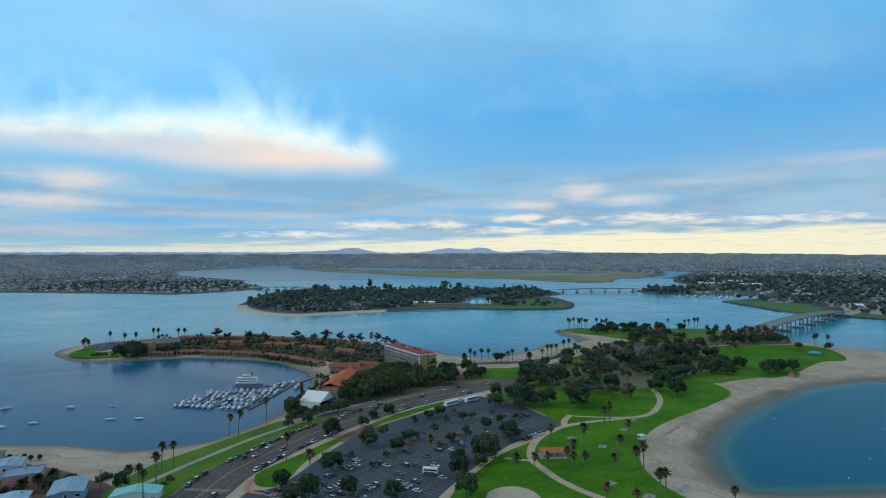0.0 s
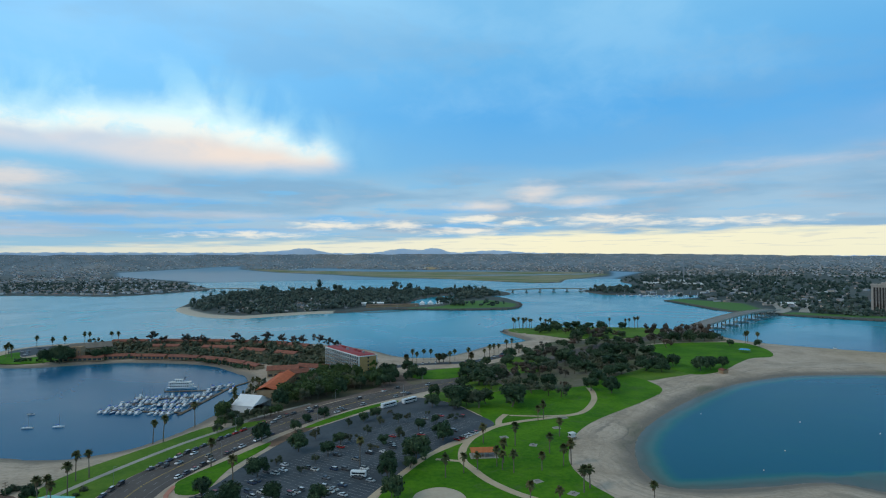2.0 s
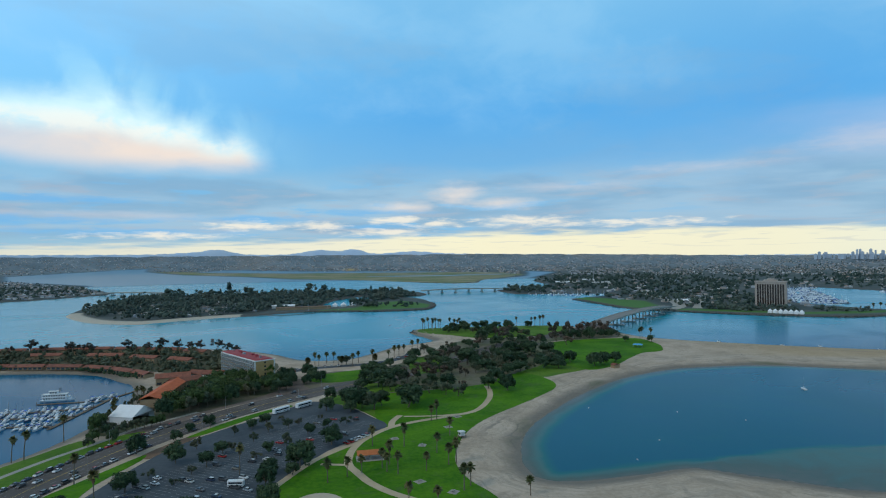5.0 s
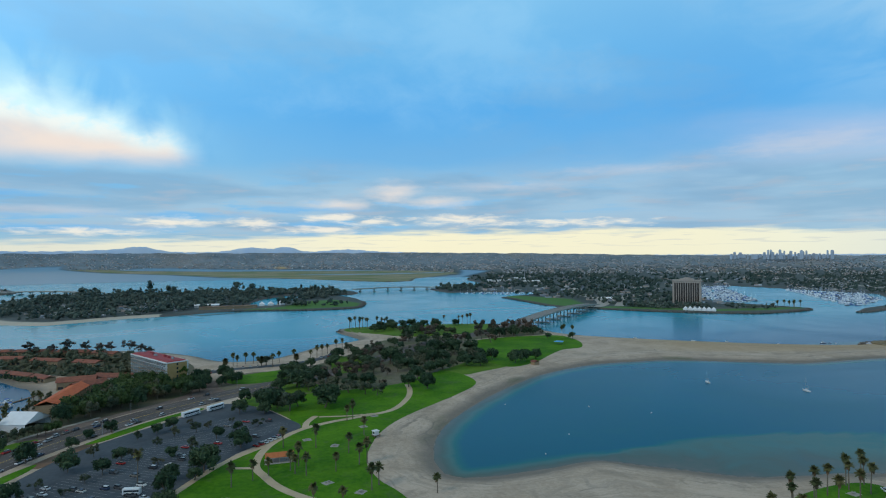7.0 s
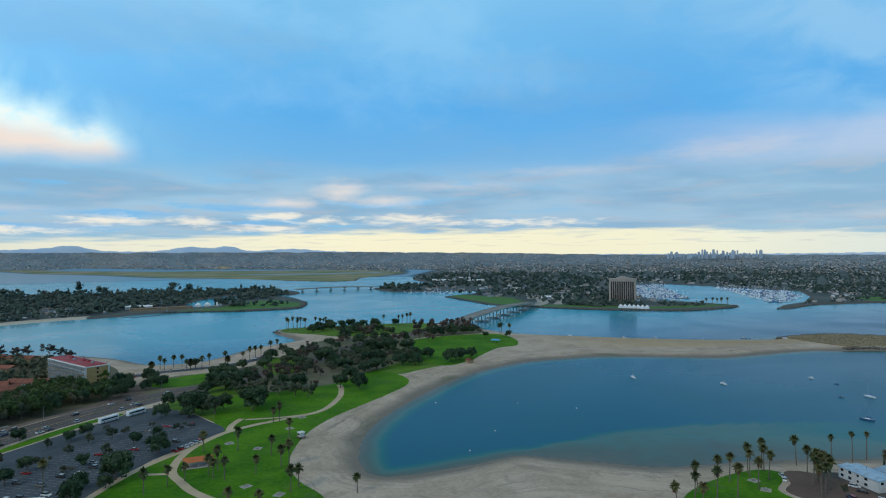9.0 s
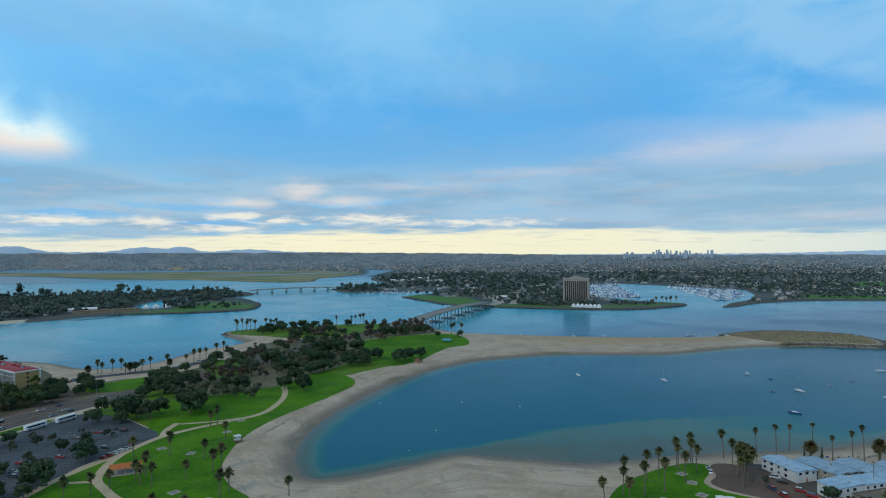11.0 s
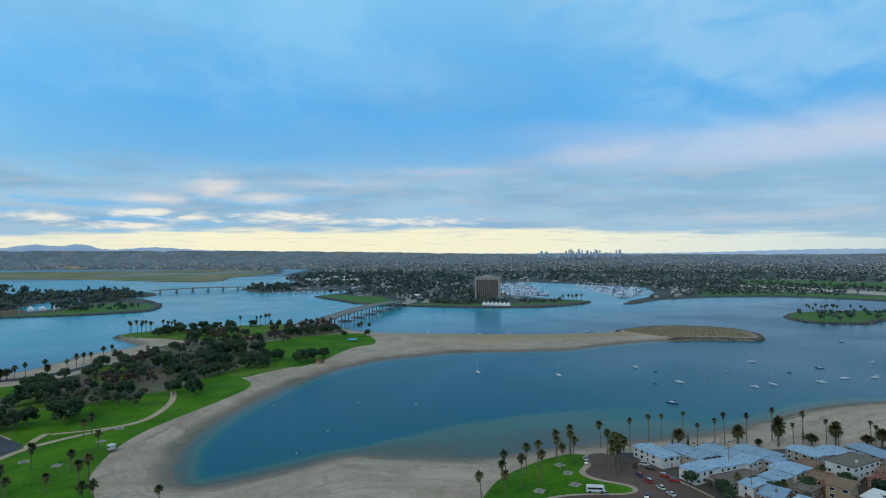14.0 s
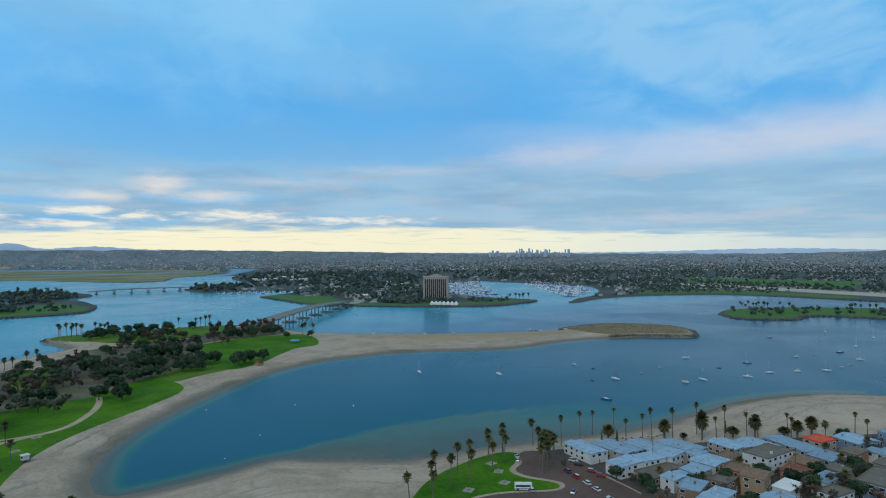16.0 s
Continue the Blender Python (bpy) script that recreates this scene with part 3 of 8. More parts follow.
BAY = np.array([
    (-6000, -800), (-6000, 2300), (-3500, 2200), (-1492, 1875), (-1273, 1829), (-1067, 1786), (-858, 1722), (-791, 1790), (-724, 1920), (-681, 2002),
    (-709, 2115), (-872, 2393), (-1071, 2754), (-1754, 3500), (-2250, 4486), (-2008, 5635), (-1768, 6115), (-1519, 5256), (-1010, 4366),
    (-504, 3707), (-189, 3144), (72, 2941), (262, 2638), (369, 2452), (471, 2337), (573, 2375), (654, 2647), (823, 2900), (946, 3040),
    (1100, 3500), (1283, 4132), (1410, 3674), (975, 2802), (848, 2501), (807, 2347), (760, 1950), (620, 1850), (504, 1807), (500, 1724)])
BAY = np.vstack([BAY, np.array([
    (508, 1612), (560, 1600), (760, 1560), (740, 1480), (579, 1381), (581, 1316), (583, 1218), (583, 1132), (600, 1062), (638, 1026), (709, 942), (797, 877),
    (850, 852), (907, 855), (980, 872), (1014, 905), (993, 973), (972, 1040), (976, 1150), (1010, 1300), (1250, 1600), (1450, 1620), (1480, 1400),
    (1500, 1160), (1350, 1010), (1200, 905), (1100, 870), (1024, 820), (1050, 812), (1152, 848), (1240, 846), (1330, 826), (1464, 735),
    (1511, 607), (1515, 430), (1500, 150), (1700, -800)])])
SHOAL = smooth([(150, 262), (190, 276), (236, 288), (286, 292), (340, 286), (400, 268), (470, 245), (560, 225), (620, 160), (540, 120), (300, 150), (180, 200)], 5)

LAND = 2.5          # level of the park behind the beach
EYE_X, EYE_Y, EYE_H = 50.0, -8.0, 106.0

# ---- near ground: the peninsula, its beaches and the sand spit ----
gx, gy = np.meshgrid(np.arange(-700, 921, 4.0), np.arange(-420, 900, 4.0), indexing="ij")
sd = signed(gx, gy, MAIN)
rocky = ease(gx, 690, 720) * ease(gy, 340, 380)                       # the mole at the end of the spit
cape = ease(120 - np.hypot(gx - 150, gy - 850), 0, 60)
steep = np.maximum(rocky, cape)
beach = np.where(sd < 0, np.maximum(sd * 0.05, -3.0), LAND * ease(sd, -9, 24) - 0.46 * (1 - ease(sd, 0, 6)))
bank = np.where(sd < 0, np.maximum(sd * 0.6, -3.0), 3.2 * ease(sd, -3, 9) - 0.9 * (1 - ease(sd, 0, 2)))
rng = np.random.default_rng(5)
gz = beach * (1 - steep) + bank * steep
lumps = rng.normal(0, 0.05, gx.shape) * (np.abs(sd) < 60) * (0.15 + 0.85 * ease(np.abs(sd), 4, 14))
ground_near = grid_sheet("ground", gx, gy, gz + lumps * (1 - ease(sd, 20, 26)), SAND)
attach(ground_near, "shore", np.clip(sd, -50, 400))
attach(ground_near, "gold", ease(gx, 400, 520) * ease(gy - np.interp(gx, [400, 560, 700, 800], [560, 505, 478, 470]), -8, 22))
tagged(ground_near, "pale sandy ground of the peninsula with damp beach edges", "ground", kind="structure")

# ---- far ground: one sheet that reaches the skyline; past 2.8 km it is drawn closer and lifted on to the same line of sight ----
R0, R1 = 2800.0, 1900.0


def near_r(r):
    """True distance to built distance."""
    return np.where(r < R0, r, R0 + R1 * (1 - np.exp(-np.maximum(r - R0, 0) / R1)))


def crest(a):
    """Slope of the line of sight to the top of the hills at the bearing a (degrees)."""
    return np.interp(a, [-70, -40, -20, 0, 12, 22, 38, 55, 66, 80, 110], [0.0055, 0.0055, 0.0045, 0.0035, 0.003, 0.001, -0.0045, -0.006, -0.0065, 0.001, 0.004])


def relief(a, r):
    """Height of the far land at the bearing a (degrees) and true distance r."""
    s = ease(r, 4200, 12500)
    wob = 0.0006 * (np.sin(a * 1.3 + r * 0.0011) + np.sin(a * 0.47 - r * 0.0017 + 2.0) + 0.6 * np.sin(a * 3.1 + r * 0.0006)) * ease(r, 4500, 8000)
    e = -EYE_H / r * (1 - s) + crest(a) * s + wob
    return np.where(r < R0, 0.0, EYE_H + near_r(r) * e)


def far_place(a, r):
    """Built x, y, z of the far land."""
    q = near_r(r)
    return EYE_X + q * np.sin(np.radians(a)), EYE_Y + q * np.cos(np.radians(a)), relief(a, r)


az = np.arange(-62.0, 104.01, 0.17)
rr = np.concatenate([np.arange(900, 2000, 11.0), np.arange(2000, 3200, 30.0), np.geomspace(3200, 15000, 70)])
ga, gr = np.meshgrid(az, rr, indexing="ij")
tx, ty = EYE_X + gr * np.sin(np.radians(ga)), EYE_Y + gr * np.cos(np.radians(ga))
POND = np.array([(-8, 1325), (40, 1320), (66, 1400), (96, 1520), (118, 1610), (70, 1630), (18, 1520), (-6, 1420)], float)
sd_land = np.maximum(-signed(tx, ty, BAY), np.maximum(np.minimum(signed(tx, ty, VACATION), -signed(tx, ty, POND)), signed(tx, ty, SHOAL_ISLE)))
fx, fy, fz = far_place(ga, gr)
flat = np.where(sd_land < 0, np.maximum(sd_land * 0.4, -3.0), 2.6 * ease(sd_land, -4, 9) - 0.3 * (1 - ease(sd_land, 0, 3)))
lift = ease(gr, 2700, 2900)
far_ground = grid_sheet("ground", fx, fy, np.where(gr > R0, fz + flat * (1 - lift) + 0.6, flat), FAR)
FIESTA = np.array([(-1500, 5256), (-1010, 4366), (-504, 3707), (-189, 3144), (72, 2941), (369, 2452), (471, 2337), (573, 2375), (654, 2647), (823, 2900),
                   (1053, 3286), (1042, 3700), (913, 3987), (474, 4200), (-300, 4600)])
LAGOON = np.array([(-1100, 4900), (-300, 4350), (474, 4150), (900, 3990), (500, 4450), (-300, 4900), (-1000, 5500)])
CREEK = np.array([(180, 3350), (600, 3260), (1000, 3400), (1060, 3500), (600, 3420), (150, 3480)])
RIVER = np.array([(1560, 250), (1629, 466), (1640, 560), (1690, 800), (1720, 1060), (1800, 1060), (1790, 760), (1760, 560), (1720, 300)])
LAWNS = [np.array([(1850, 640), (1900, 1150), (2150, 1250), (2300, 700)]), np.array([(590, 1080), (580, 1370), (620, 1420), (700, 1250), (650, 1080)]),
         np.array([(640, 1035), (800, 900), (900, 885), (1000, 895), (980, 920), (830, 930), (680, 1050)]), np.array([(-60, 1195), (90, 1200), (210, 1225), (225, 1300), (180, 1420), (120, 1400), (60, 1260)]),
         SHOAL_ISLE, np.array([(1330, 860), (1480, 760), (1530, 500), (1600, 500), (1600, 800), (1400, 950)])]
wet = np.maximum.reduce([ease(signed(tx, ty, LAGOON), -40, 40), ease(signed(tx, ty, CREEK), -20, 20), ease(-sd_land, 0, 60) * lift])
attach(far_ground, "wet", wet)
# city: share of the haze-blue tones, growing with distance
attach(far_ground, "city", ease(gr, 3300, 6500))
# gold: small oval of hillside where the sunlit colour goes
attach(far_ground, "gold", ease(1.2 - np.hypot((ga - 0.4) / 0.8, (gr - 5200) / 420), 0, 0.6))
attach(far_ground, "marsh", ease(signed(tx, ty, FIESTA), -30, 30))
attach(far_ground, "lawn", np.maximum.reduce([ease(signed(tx, ty, p), -10, 10) for p in LAWNS]) * ease(sd_land, 4, 10))
attach(far_ground, "dune", np.maximum(ease(signed(tx, ty, RIVER), -15, 15), ease(24 - np.abs(sd_land - 6), 0, 8) * (ty < 1300) * (tx < -150) * (tx > -520)))
attach(far_ground, "bank", ease(9 - np.abs(sd_land - 2), 0, 5) * (gr < 2600) * (1 - (ty < 1300) * (tx < -150)))
tagged(far_ground, "far shores, flats and hills reaching the skyline", "ground", kind="structure")


def land_z(x, y):
    """Height of the far ground under a true place."""
    d = max(-float(signed(x, y, BAY)), float(signed(x, y, VACATION)), float(signed(x, y, SHOAL_ISLE)))
    return 2.6 * float(ease(np.array(d), -4, 9))


# ---- water ----
def lines(lo, a, b, hi, fine, coarse):
    return np.concatenate([np.arange(lo, a, coarse), np.arange(a, b, fine), np.arange(b, hi + 1, coarse)])


wx, wy = np.meshgrid(lines(-2600, 90, 720, 2800, 5.0, 90.0), lines(-700, 150, 560, 3000, 5.0, 90.0), indexing="ij")
water = grid_sheet("water", wx, wy, np.zeros_like(wx), WATER)
near_shore = signed(wx, wy, MAIN)
inner = (wx > 90) & (wx < 720) & (wy > 150) & (wy < 560)
shallow = np.maximum(ease(near_shore, -30, 3) ** 1.5, 0.60 * ease(signed(wx, wy, SHOAL), -2, 3) * (1 - 0.75 * ease(wx, 330, 500)) + 0.24 * ease(signed(wx, wy, SHOAL), 0, 6) * ease(near_shore, -46, -4) * (1 - ease(wx, 360, 460)))
attach(water, "shallow", np.where(inner, np.maximum(shallow, 0.24), 0.24 * ease(wx, 150, 320) * ease(520 - wy, -100, 60)))
# open: rises away from the cove; drives the painted reflection and the gloss
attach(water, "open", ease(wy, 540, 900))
tagged(water, "calm blue bay water with pale shallows over the sandbar", "water", kind="structure")

# ---- distant mountains ----
ma = np.arange(-60, 100, 0.25)


def hump(a, c, w, h):
    return h * np.exp(-((a - c) / w) ** 2)


top = np.interp(ma, [-60, -40, -30, -14, -5, 12, 30, 100], [0.0085, 0.0095, 0.0095, 0.008, 0.006, 0.0045, -0.002, -0.006])
top += hump(ma, -11.2, 1.5, 0.0070) + hump(ma, -13.6, 2.2, 0.0022) + hump(ma, -2.2, 2.0, 0.0076) + hump(ma, 0.9, 1.2, 0.0080) + hump(ma, 6.4, 2.6, 0.0046) + hump(ma, 66, 9, 0.006)
top += 0.0004 * np.sin(ma * 5.1) + 0.0003 * np.sin(ma * 11.7 + 1)
ring = np.stack([np.full_like(ma, 4740.0), np.full_like(ma, 4770.0), np.full_like(ma, 4800.0)], 0)
mz = np.stack([np.full_like(ma, 20.0), EYE_H + 4770 * (top - 0.004), EYE_H + 4800 * top], 0)
# Distance haze is put into the ridge's pale blue base colour.
HAZE_BLUE = surface("haze_tinted_rock", (0.46, 0.60, 0.78), (0.58, 0.66, 0.76), 0.004, 1.0, 0.0, 4.0, spec=0.0)
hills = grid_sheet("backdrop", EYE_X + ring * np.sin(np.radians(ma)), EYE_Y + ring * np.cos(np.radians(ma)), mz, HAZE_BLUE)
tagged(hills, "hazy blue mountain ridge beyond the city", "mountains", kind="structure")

# ---- near lawns, roads, car parks and paths ----
G = LAND
slab("lawn_cove", [(206, 489), (203, 456), (173, 421), (131, 380), (111, 353), (100, 328), (93, 300), (95, 275), (102, 255), (106, 225), (96, 195), (20, 190),
                   (-2, 225), (0, 262), (12, 292), (30, 325), (52, 350), (62, 374), (58, 392), (60, 432), (70, 460), (110, 466), (150, 478), (172, 504), (194, 514)],
     G + 0.08, 0.6, GRASS, "bright green park lawn beside the curved beach", "lawn")
slab("lawn_point", [(139, 826), (152, 800), (178, 778), (214, 744), (285, 748), (340, 782), (345, 842), (255, 859), (172, 860), (146, 851)], G + 0.75, 1.4, GRASS_DRY, "green lawn on the rocky point", "lawn")
slab("lawn_east", [(268, 668), (258, 600), (246, 556), (256, 516), (287, 530), (318, 563), (348, 592), (374, 600), (392, 634), (398, 668), (392, 698), (340, 704), (290, 692)], G + 0.08, 0.6, GRASS, "wide green lawn beside the bridge ramp", "lawn")
slab("lawn_road", [(8, 532), (26, 552), (60, 564), (80, 552), (44, 514), (16, 514)], G + 0.1, 0.5, GRASS, "green lawn strip beside the road", "lawn")
slab("lawn_verge", [(-136, 250), (-131, 292), (-110, 346), (-103, 374), (-113, 376), (-126, 350), (-140, 322), (-153, 292), (-152, 250)], G + 0.1, 0.5, GRASS_DRY, "grass strip between beach and road", "lawn")
slab("lawn_kerbside", [(-93, 278), (-94, 288), (-83, 311), (-68, 342), (-66, 334), (-76, 302), (-78, 273), (-88, 270)], G + 0.16, 0.5, GRASS, "grass verge between road and car park", "lawn", curve=3)
slab("lawn_median", [(-52, 374), (-30, 409), (-4, 436), (2, 434), (-12, 420), (-33, 391), (-46, 374)], G + 0.16, 0.5, GRASS, "narrow grass verge along the road", "lawn", curve=3)
slab("soil_verge", [(-68, 343), (-52, 374), (-46, 374), (-58, 346), (-63, 336)], G + 0.13, 0.5, surface("mulch", (0.13, 0.075, 0.045), (0.22, 0.13, 0.08), 0.1, 0.95, 0.4), "bare brown planting strip", "soil", curve=3)
slab("soil_grove", [(26, 470), (60, 446), (140, 460), (188, 508), (240, 560), (255, 620), (268, 672), (290, 700), (330, 705), (385, 715), (390, 770), (330, 785), (286, 742),
                    (214, 738), (176, 722), (150, 688), (128, 640), (103, 600), (76, 574), (49, 560), (29, 560), (12, 545), (4, 510)], G + 0.05, 0.5, surface("grove_floor", (0.060, 0.095, 0.024), (0.20, 0.155, 0.122), 0.03, 0.95, 0.4, 9.0, dirt=0.2), "brown earth and gravel under the park trees", "soil")
slab("soil_resort", [(-108, 390), (-92, 390), (-60, 425), (-10, 480), (-8, 520), (-24, 560), (-26, 610), (-62, 682), (-110, 716), (-240, 752), (-330, 756), (-400, 748),
                     (-385, 742), (-378, 700), (-366, 660), (-350, 632), (-300, 650), (-250, 650), (-200, 634), (-160, 612), (-124, 588), (-100, 556), (-98, 500), (-106, 440)],
     G + 0.04, 0.5, surface("planting", (0.05, 0.075, 0.028), (0.13, 0.10, 0.065), 0.04, 0.95, 0.4), "planted grounds of the bay resort", "soil")
slab("lawn_tip", [(-426, 636), (-436, 668), (-432, 692), (-414, 666), (-400, 652), (-386, 668), (-374, 692), (-362, 684), (-350, 642), (-362, 622), (-384, 616), (-406, 620)], G + 0.12, 0.6, GRASS, "small lawn at the tip of the resort point", "lawn")
slab("car_park_tip", [(-446, 694), (-436, 731), (-404, 740), (-384, 728), (-400, 700), (-402, 668), (-408, 660), (-420, 674)], G + 0.1, 0.5, ASPHALT, "small asphalt car park on the point", "car park", curve=3)
slab("lawn_lot", [(20, 448), (41, 427), (56, 397), (65, 374), (66, 392), (66, 432), (74, 462), (52, 454), (34, 464)], G + 0.075, 0.5, GRASS_DRY, "rough grass between car park and lawn", "lawn", curve=3)
slab("lawn_shore", [(186, 512), (205, 494), (226, 504), (250, 516), (262, 530), (254, 560), (236, 560), (210, 536)], G + 0.07, 0.5, GRASS_DRY, "shaded grass between beach and grove", "lawn")
slab("lawn_grove", [(54, 471), (69, 464), (83, 468), (81, 493), (57, 500)], G + 0.07, 0.5, GRASS_DRY, "patch of grass between park trees", "lawn")
slab("lawn_clearing", [(98, 539), (115, 535), (129, 544), (131, 594), (106, 624)], G + 0.07, 0.5, GRASS_DRY, "shaded grass clearing in the grove", "lawn")
ROAD = [(-128, 120), (-118, 200), (-111, 256), (-107, 291), (-88, 343), (-67, 383), (-34, 428), (8, 470), (42, 497), (78, 524), (122, 564), (172, 622), (230, 690), (300, 742), (352, 768), (392, 801)]
road = ribbon("road", ROAD, 25.0, G + 0.06, 0.6, ROADWAY, "wide asphalt avenue with parked cars along both sides", "road")
slab("lawn_kerb_north", [(-147, 242), (-136, 286), (-116, 338), (-99, 371), (-92, 385), (-80, 388), (-100, 347), (-120, 293), (-124, 256), (-127, 240)], G + 0.055, 0.5, GRASS_DRY, "worn grass strip beside the kerb", "lawn", curve=3)
slab("soil_kerb_north", [(-91, 386), (-86, 399), (-60, 430), (-30, 462), (-6, 500), (-4, 482), (-26, 455), (-46, 436), (-79, 389)], G + 0.052, 0.5, DIRT, "brown earth beside the avenue", "soil", curve=3)
slab("soil_junction", [(-12, 468), (0, 462), (16, 474), (16, 500), (10, 528), (-12, 528)], G + 0.043, 0.5, DIRT, "bare earth at the road junction", "soil", curve=3)
ribbon("pavement_north", [(-150, 240), (-138, 285), (-118, 338), (-100, 372), (-88, 398), (-60, 432)], 3.2, G + 0.14, 0.4, CONCRETE, "pale concrete footpath beside the beach", "pavement")
LOT = [(-91, 262), (-79, 270), (-66, 322), (-52, 360), (-29, 392), (-8, 418), (16, 446), (40, 426), (55, 396), (64, 373), (50, 353), (29, 331), (12, 296), (0, 272), (-6, 250), (-14, 214), (-60, 200), (-90, 226)]
lot = slab("car_park", LOT, G + 0.11, 0.6, ASPHALT, "large grey asphalt car park with planted trees", "car park", curve=3)
PATHS = [[(150, 470), (148, 451), (141, 426), (125, 397), (104, 386), (82, 378), (64, 367), (50, 349), (43, 333), (40, 318), (40, 306), (44, 294), (50, 279), (61, 263), (80, 245), (92, 230)],
         [(-6, 250), (-2, 264), (9, 289), (21, 314), (36, 333), (46, 342)], [(26, 310), (40, 306)], [(74, 395), (68, 382), (66, 369)], [(76, 392), (96, 389), (112, 390)]]
for i, (p, w) in enumerate(zip(PATHS, (4.2, 3.6, 2.6, 4.0, 2.4))):
    ribbon("path", p, w, G + 0.135 + 0.006 * i, 0.5, PATHWAY, "pale winding concrete park path", "path")
ribbon("car_park_north", [(-14, 566), (8, 580), (34, 586), (62, 592), (90, 612), (114, 646)], 11.0, G + 0.07, 0.5, ASPHALT, "narrow asphalt parking strip behind the north beach", "car park")
slab("plaza", [(15, 254), (16, 265), (22, 271), (29, 272), (36, 266), (38, 256), (32, 248), (21, 247)], G + 0.12, 0.5, surface("play_sand", (0.44, 0.36, 0.27), (0.53, 0.45, 0.34), 0.1, 0.9), "round sand play area in the lawn", "playground")
slab("kerb_strip", [(-93, 279), (-91, 266), (-80, 262), (-66, 268), (-66, 266.6), (-80, 260), (-92.5, 264.5), (-95, 279)], G + 0.2, 0.4, surface("red_kerb", (0.42, 0.16, 0.11), (0.5, 0.22, 0.15), 0.3, 0.8), "faded red painted kerb", "kerb", curve=3)
# south park, its car park and the streets of beach houses
slab("lawn_south", [(200, 150), (218, 174), (236, 190), (250, 200), (266, 206), (286, 210), (302, 209), (307, 202), (297, 194), (288, 188), (287, 178), (294, 164), (288, 160), (266, 172), (248, 172), (228, 150)], G + 0.1, 0.6, GRASS, "green lawn behind the beach with palms", "lawn")
slab("car_park_south", [(309, 203), (319, 199), (324, 180), (318, 160), (314, 135), (300, 80), (230, 90), (228, 148), (248, 170), (266, 170), (288, 158), (297, 163), (290, 178), (291, 187), (300, 192)], G + 0.07, 0.5, BROWN_LOT, "brown worn asphalt car park behind the beach", "car park")
slab("street_ground", [(320, 196), (345, 186), (400, 156), (455, 126), (540, 70), (600, -40), (600, -300), (300, -300), (300, 80), (315, 135), (320, 165)], G + 0.05, 0.5, surface("street", (0.062, 0.056, 0.050), (0.120, 0.106, 0.094), 0.05, 0.9, 0.1, 9.0, dirt=0.3), "grey concrete lanes between the beach houses", "pavement")
slab("street_ground_north", [(-260, 310), (-236, 303), (-205, 293), (-184, 284), (-169, 275), (-156, 269), (-128, 240), (-140, 120), (-150, -100), (-420, -100), (-420, 262)], G + 0.05, 0.5, BROWN_LOT, "brown asphalt lanes between houses", "pavement")


# ---- trees ----
class Kind:
    """A thing that is built once and then copied."""

    def __init__(self, build):
        self.build, self.proto = build, None

    def put(self, x, y, z=0.0, turn=0.0, size=1.0, label="", category="", group="", tall=1.0, kind=""):
        m = pose(x, y, z, 0, 0, turn) @ Matrix.Diagonal((size, size, size * tall, 1))
        if self.proto is None:
            self.proto = ob = self.build()
            ob.matrix_basis = m
        else:
            s = self.proto.scale
            ob = copy_thing(self.proto, m @ Matrix.Diagonal((1 / s[0], 1 / s[1], 1 / s[2], 1)))
        return tagged(ob, label, category, group, kind)


def leaf_quads(rng, centre, radius, n, size, flat=0.75):
    """n leaf clumps on the shell of a lobe; returns vertices (4n, 3)."""
    d = rng.normal(size=(n, 3))
    d /= np.linalg.norm(d, axis=1)[:, None]
    p = np.asarray(centre) + d * np.asarray(radius) * rng.uniform(0.72, 1.08, (n, 1))
    u = rng.normal(size=(n, 3)) + d * 0.2
    u /= np.linalg.norm(u, axis=1)[:, None]
    v = np.cross(d, u)
    v /= np.linalg.norm(v, axis=1)[:, None] + 1e-9
    s = size * rng.uniform(0.6, 1.35, (n, 1))
    a, b = u * s, v * s * flat
    return np.stack([p - a, p - b * 0.8, p + a, p + b], 1).reshape(-1, 3)


ICO = bmesh.new()
bmesh.ops.create_icosphere(ICO, subdivisions=1, radius=1.0)
ICO_V = np.array([v.co[:] for v in ICO.verts])
ICO_F = np.array([[v.index for v in f.verts] for f in ICO.faces])
ICO.free()


def lobes_mesh(name, rng, lobes, n, size, material, parent=None, core=0.70):
    """A crown: knobbly cores with loose leaf clumps round them."""
    verts, faces, base = [], [], 0
    for c, r in lobes:
        v = ICO_V * (1 + rng.uniform(-0.22, 0.22, (len(ICO_V), 1))) * np.asarray(r) * core + np.asarray(c)
        verts.append(v)
        faces += (ICO_F + base).tolist()
        base += len(v)
        k = max(6, int(n * np.prod(r) ** (2 / 3)))
        q = leaf_quads(rng, c, r, k, size)
        verts.append(q)
        faces += (np.arange(4 * k).reshape(-1, 4) + base).tolist()
        base += len(q)
    return mesh_object(name, np.vstack(verts), faces, material, parent)


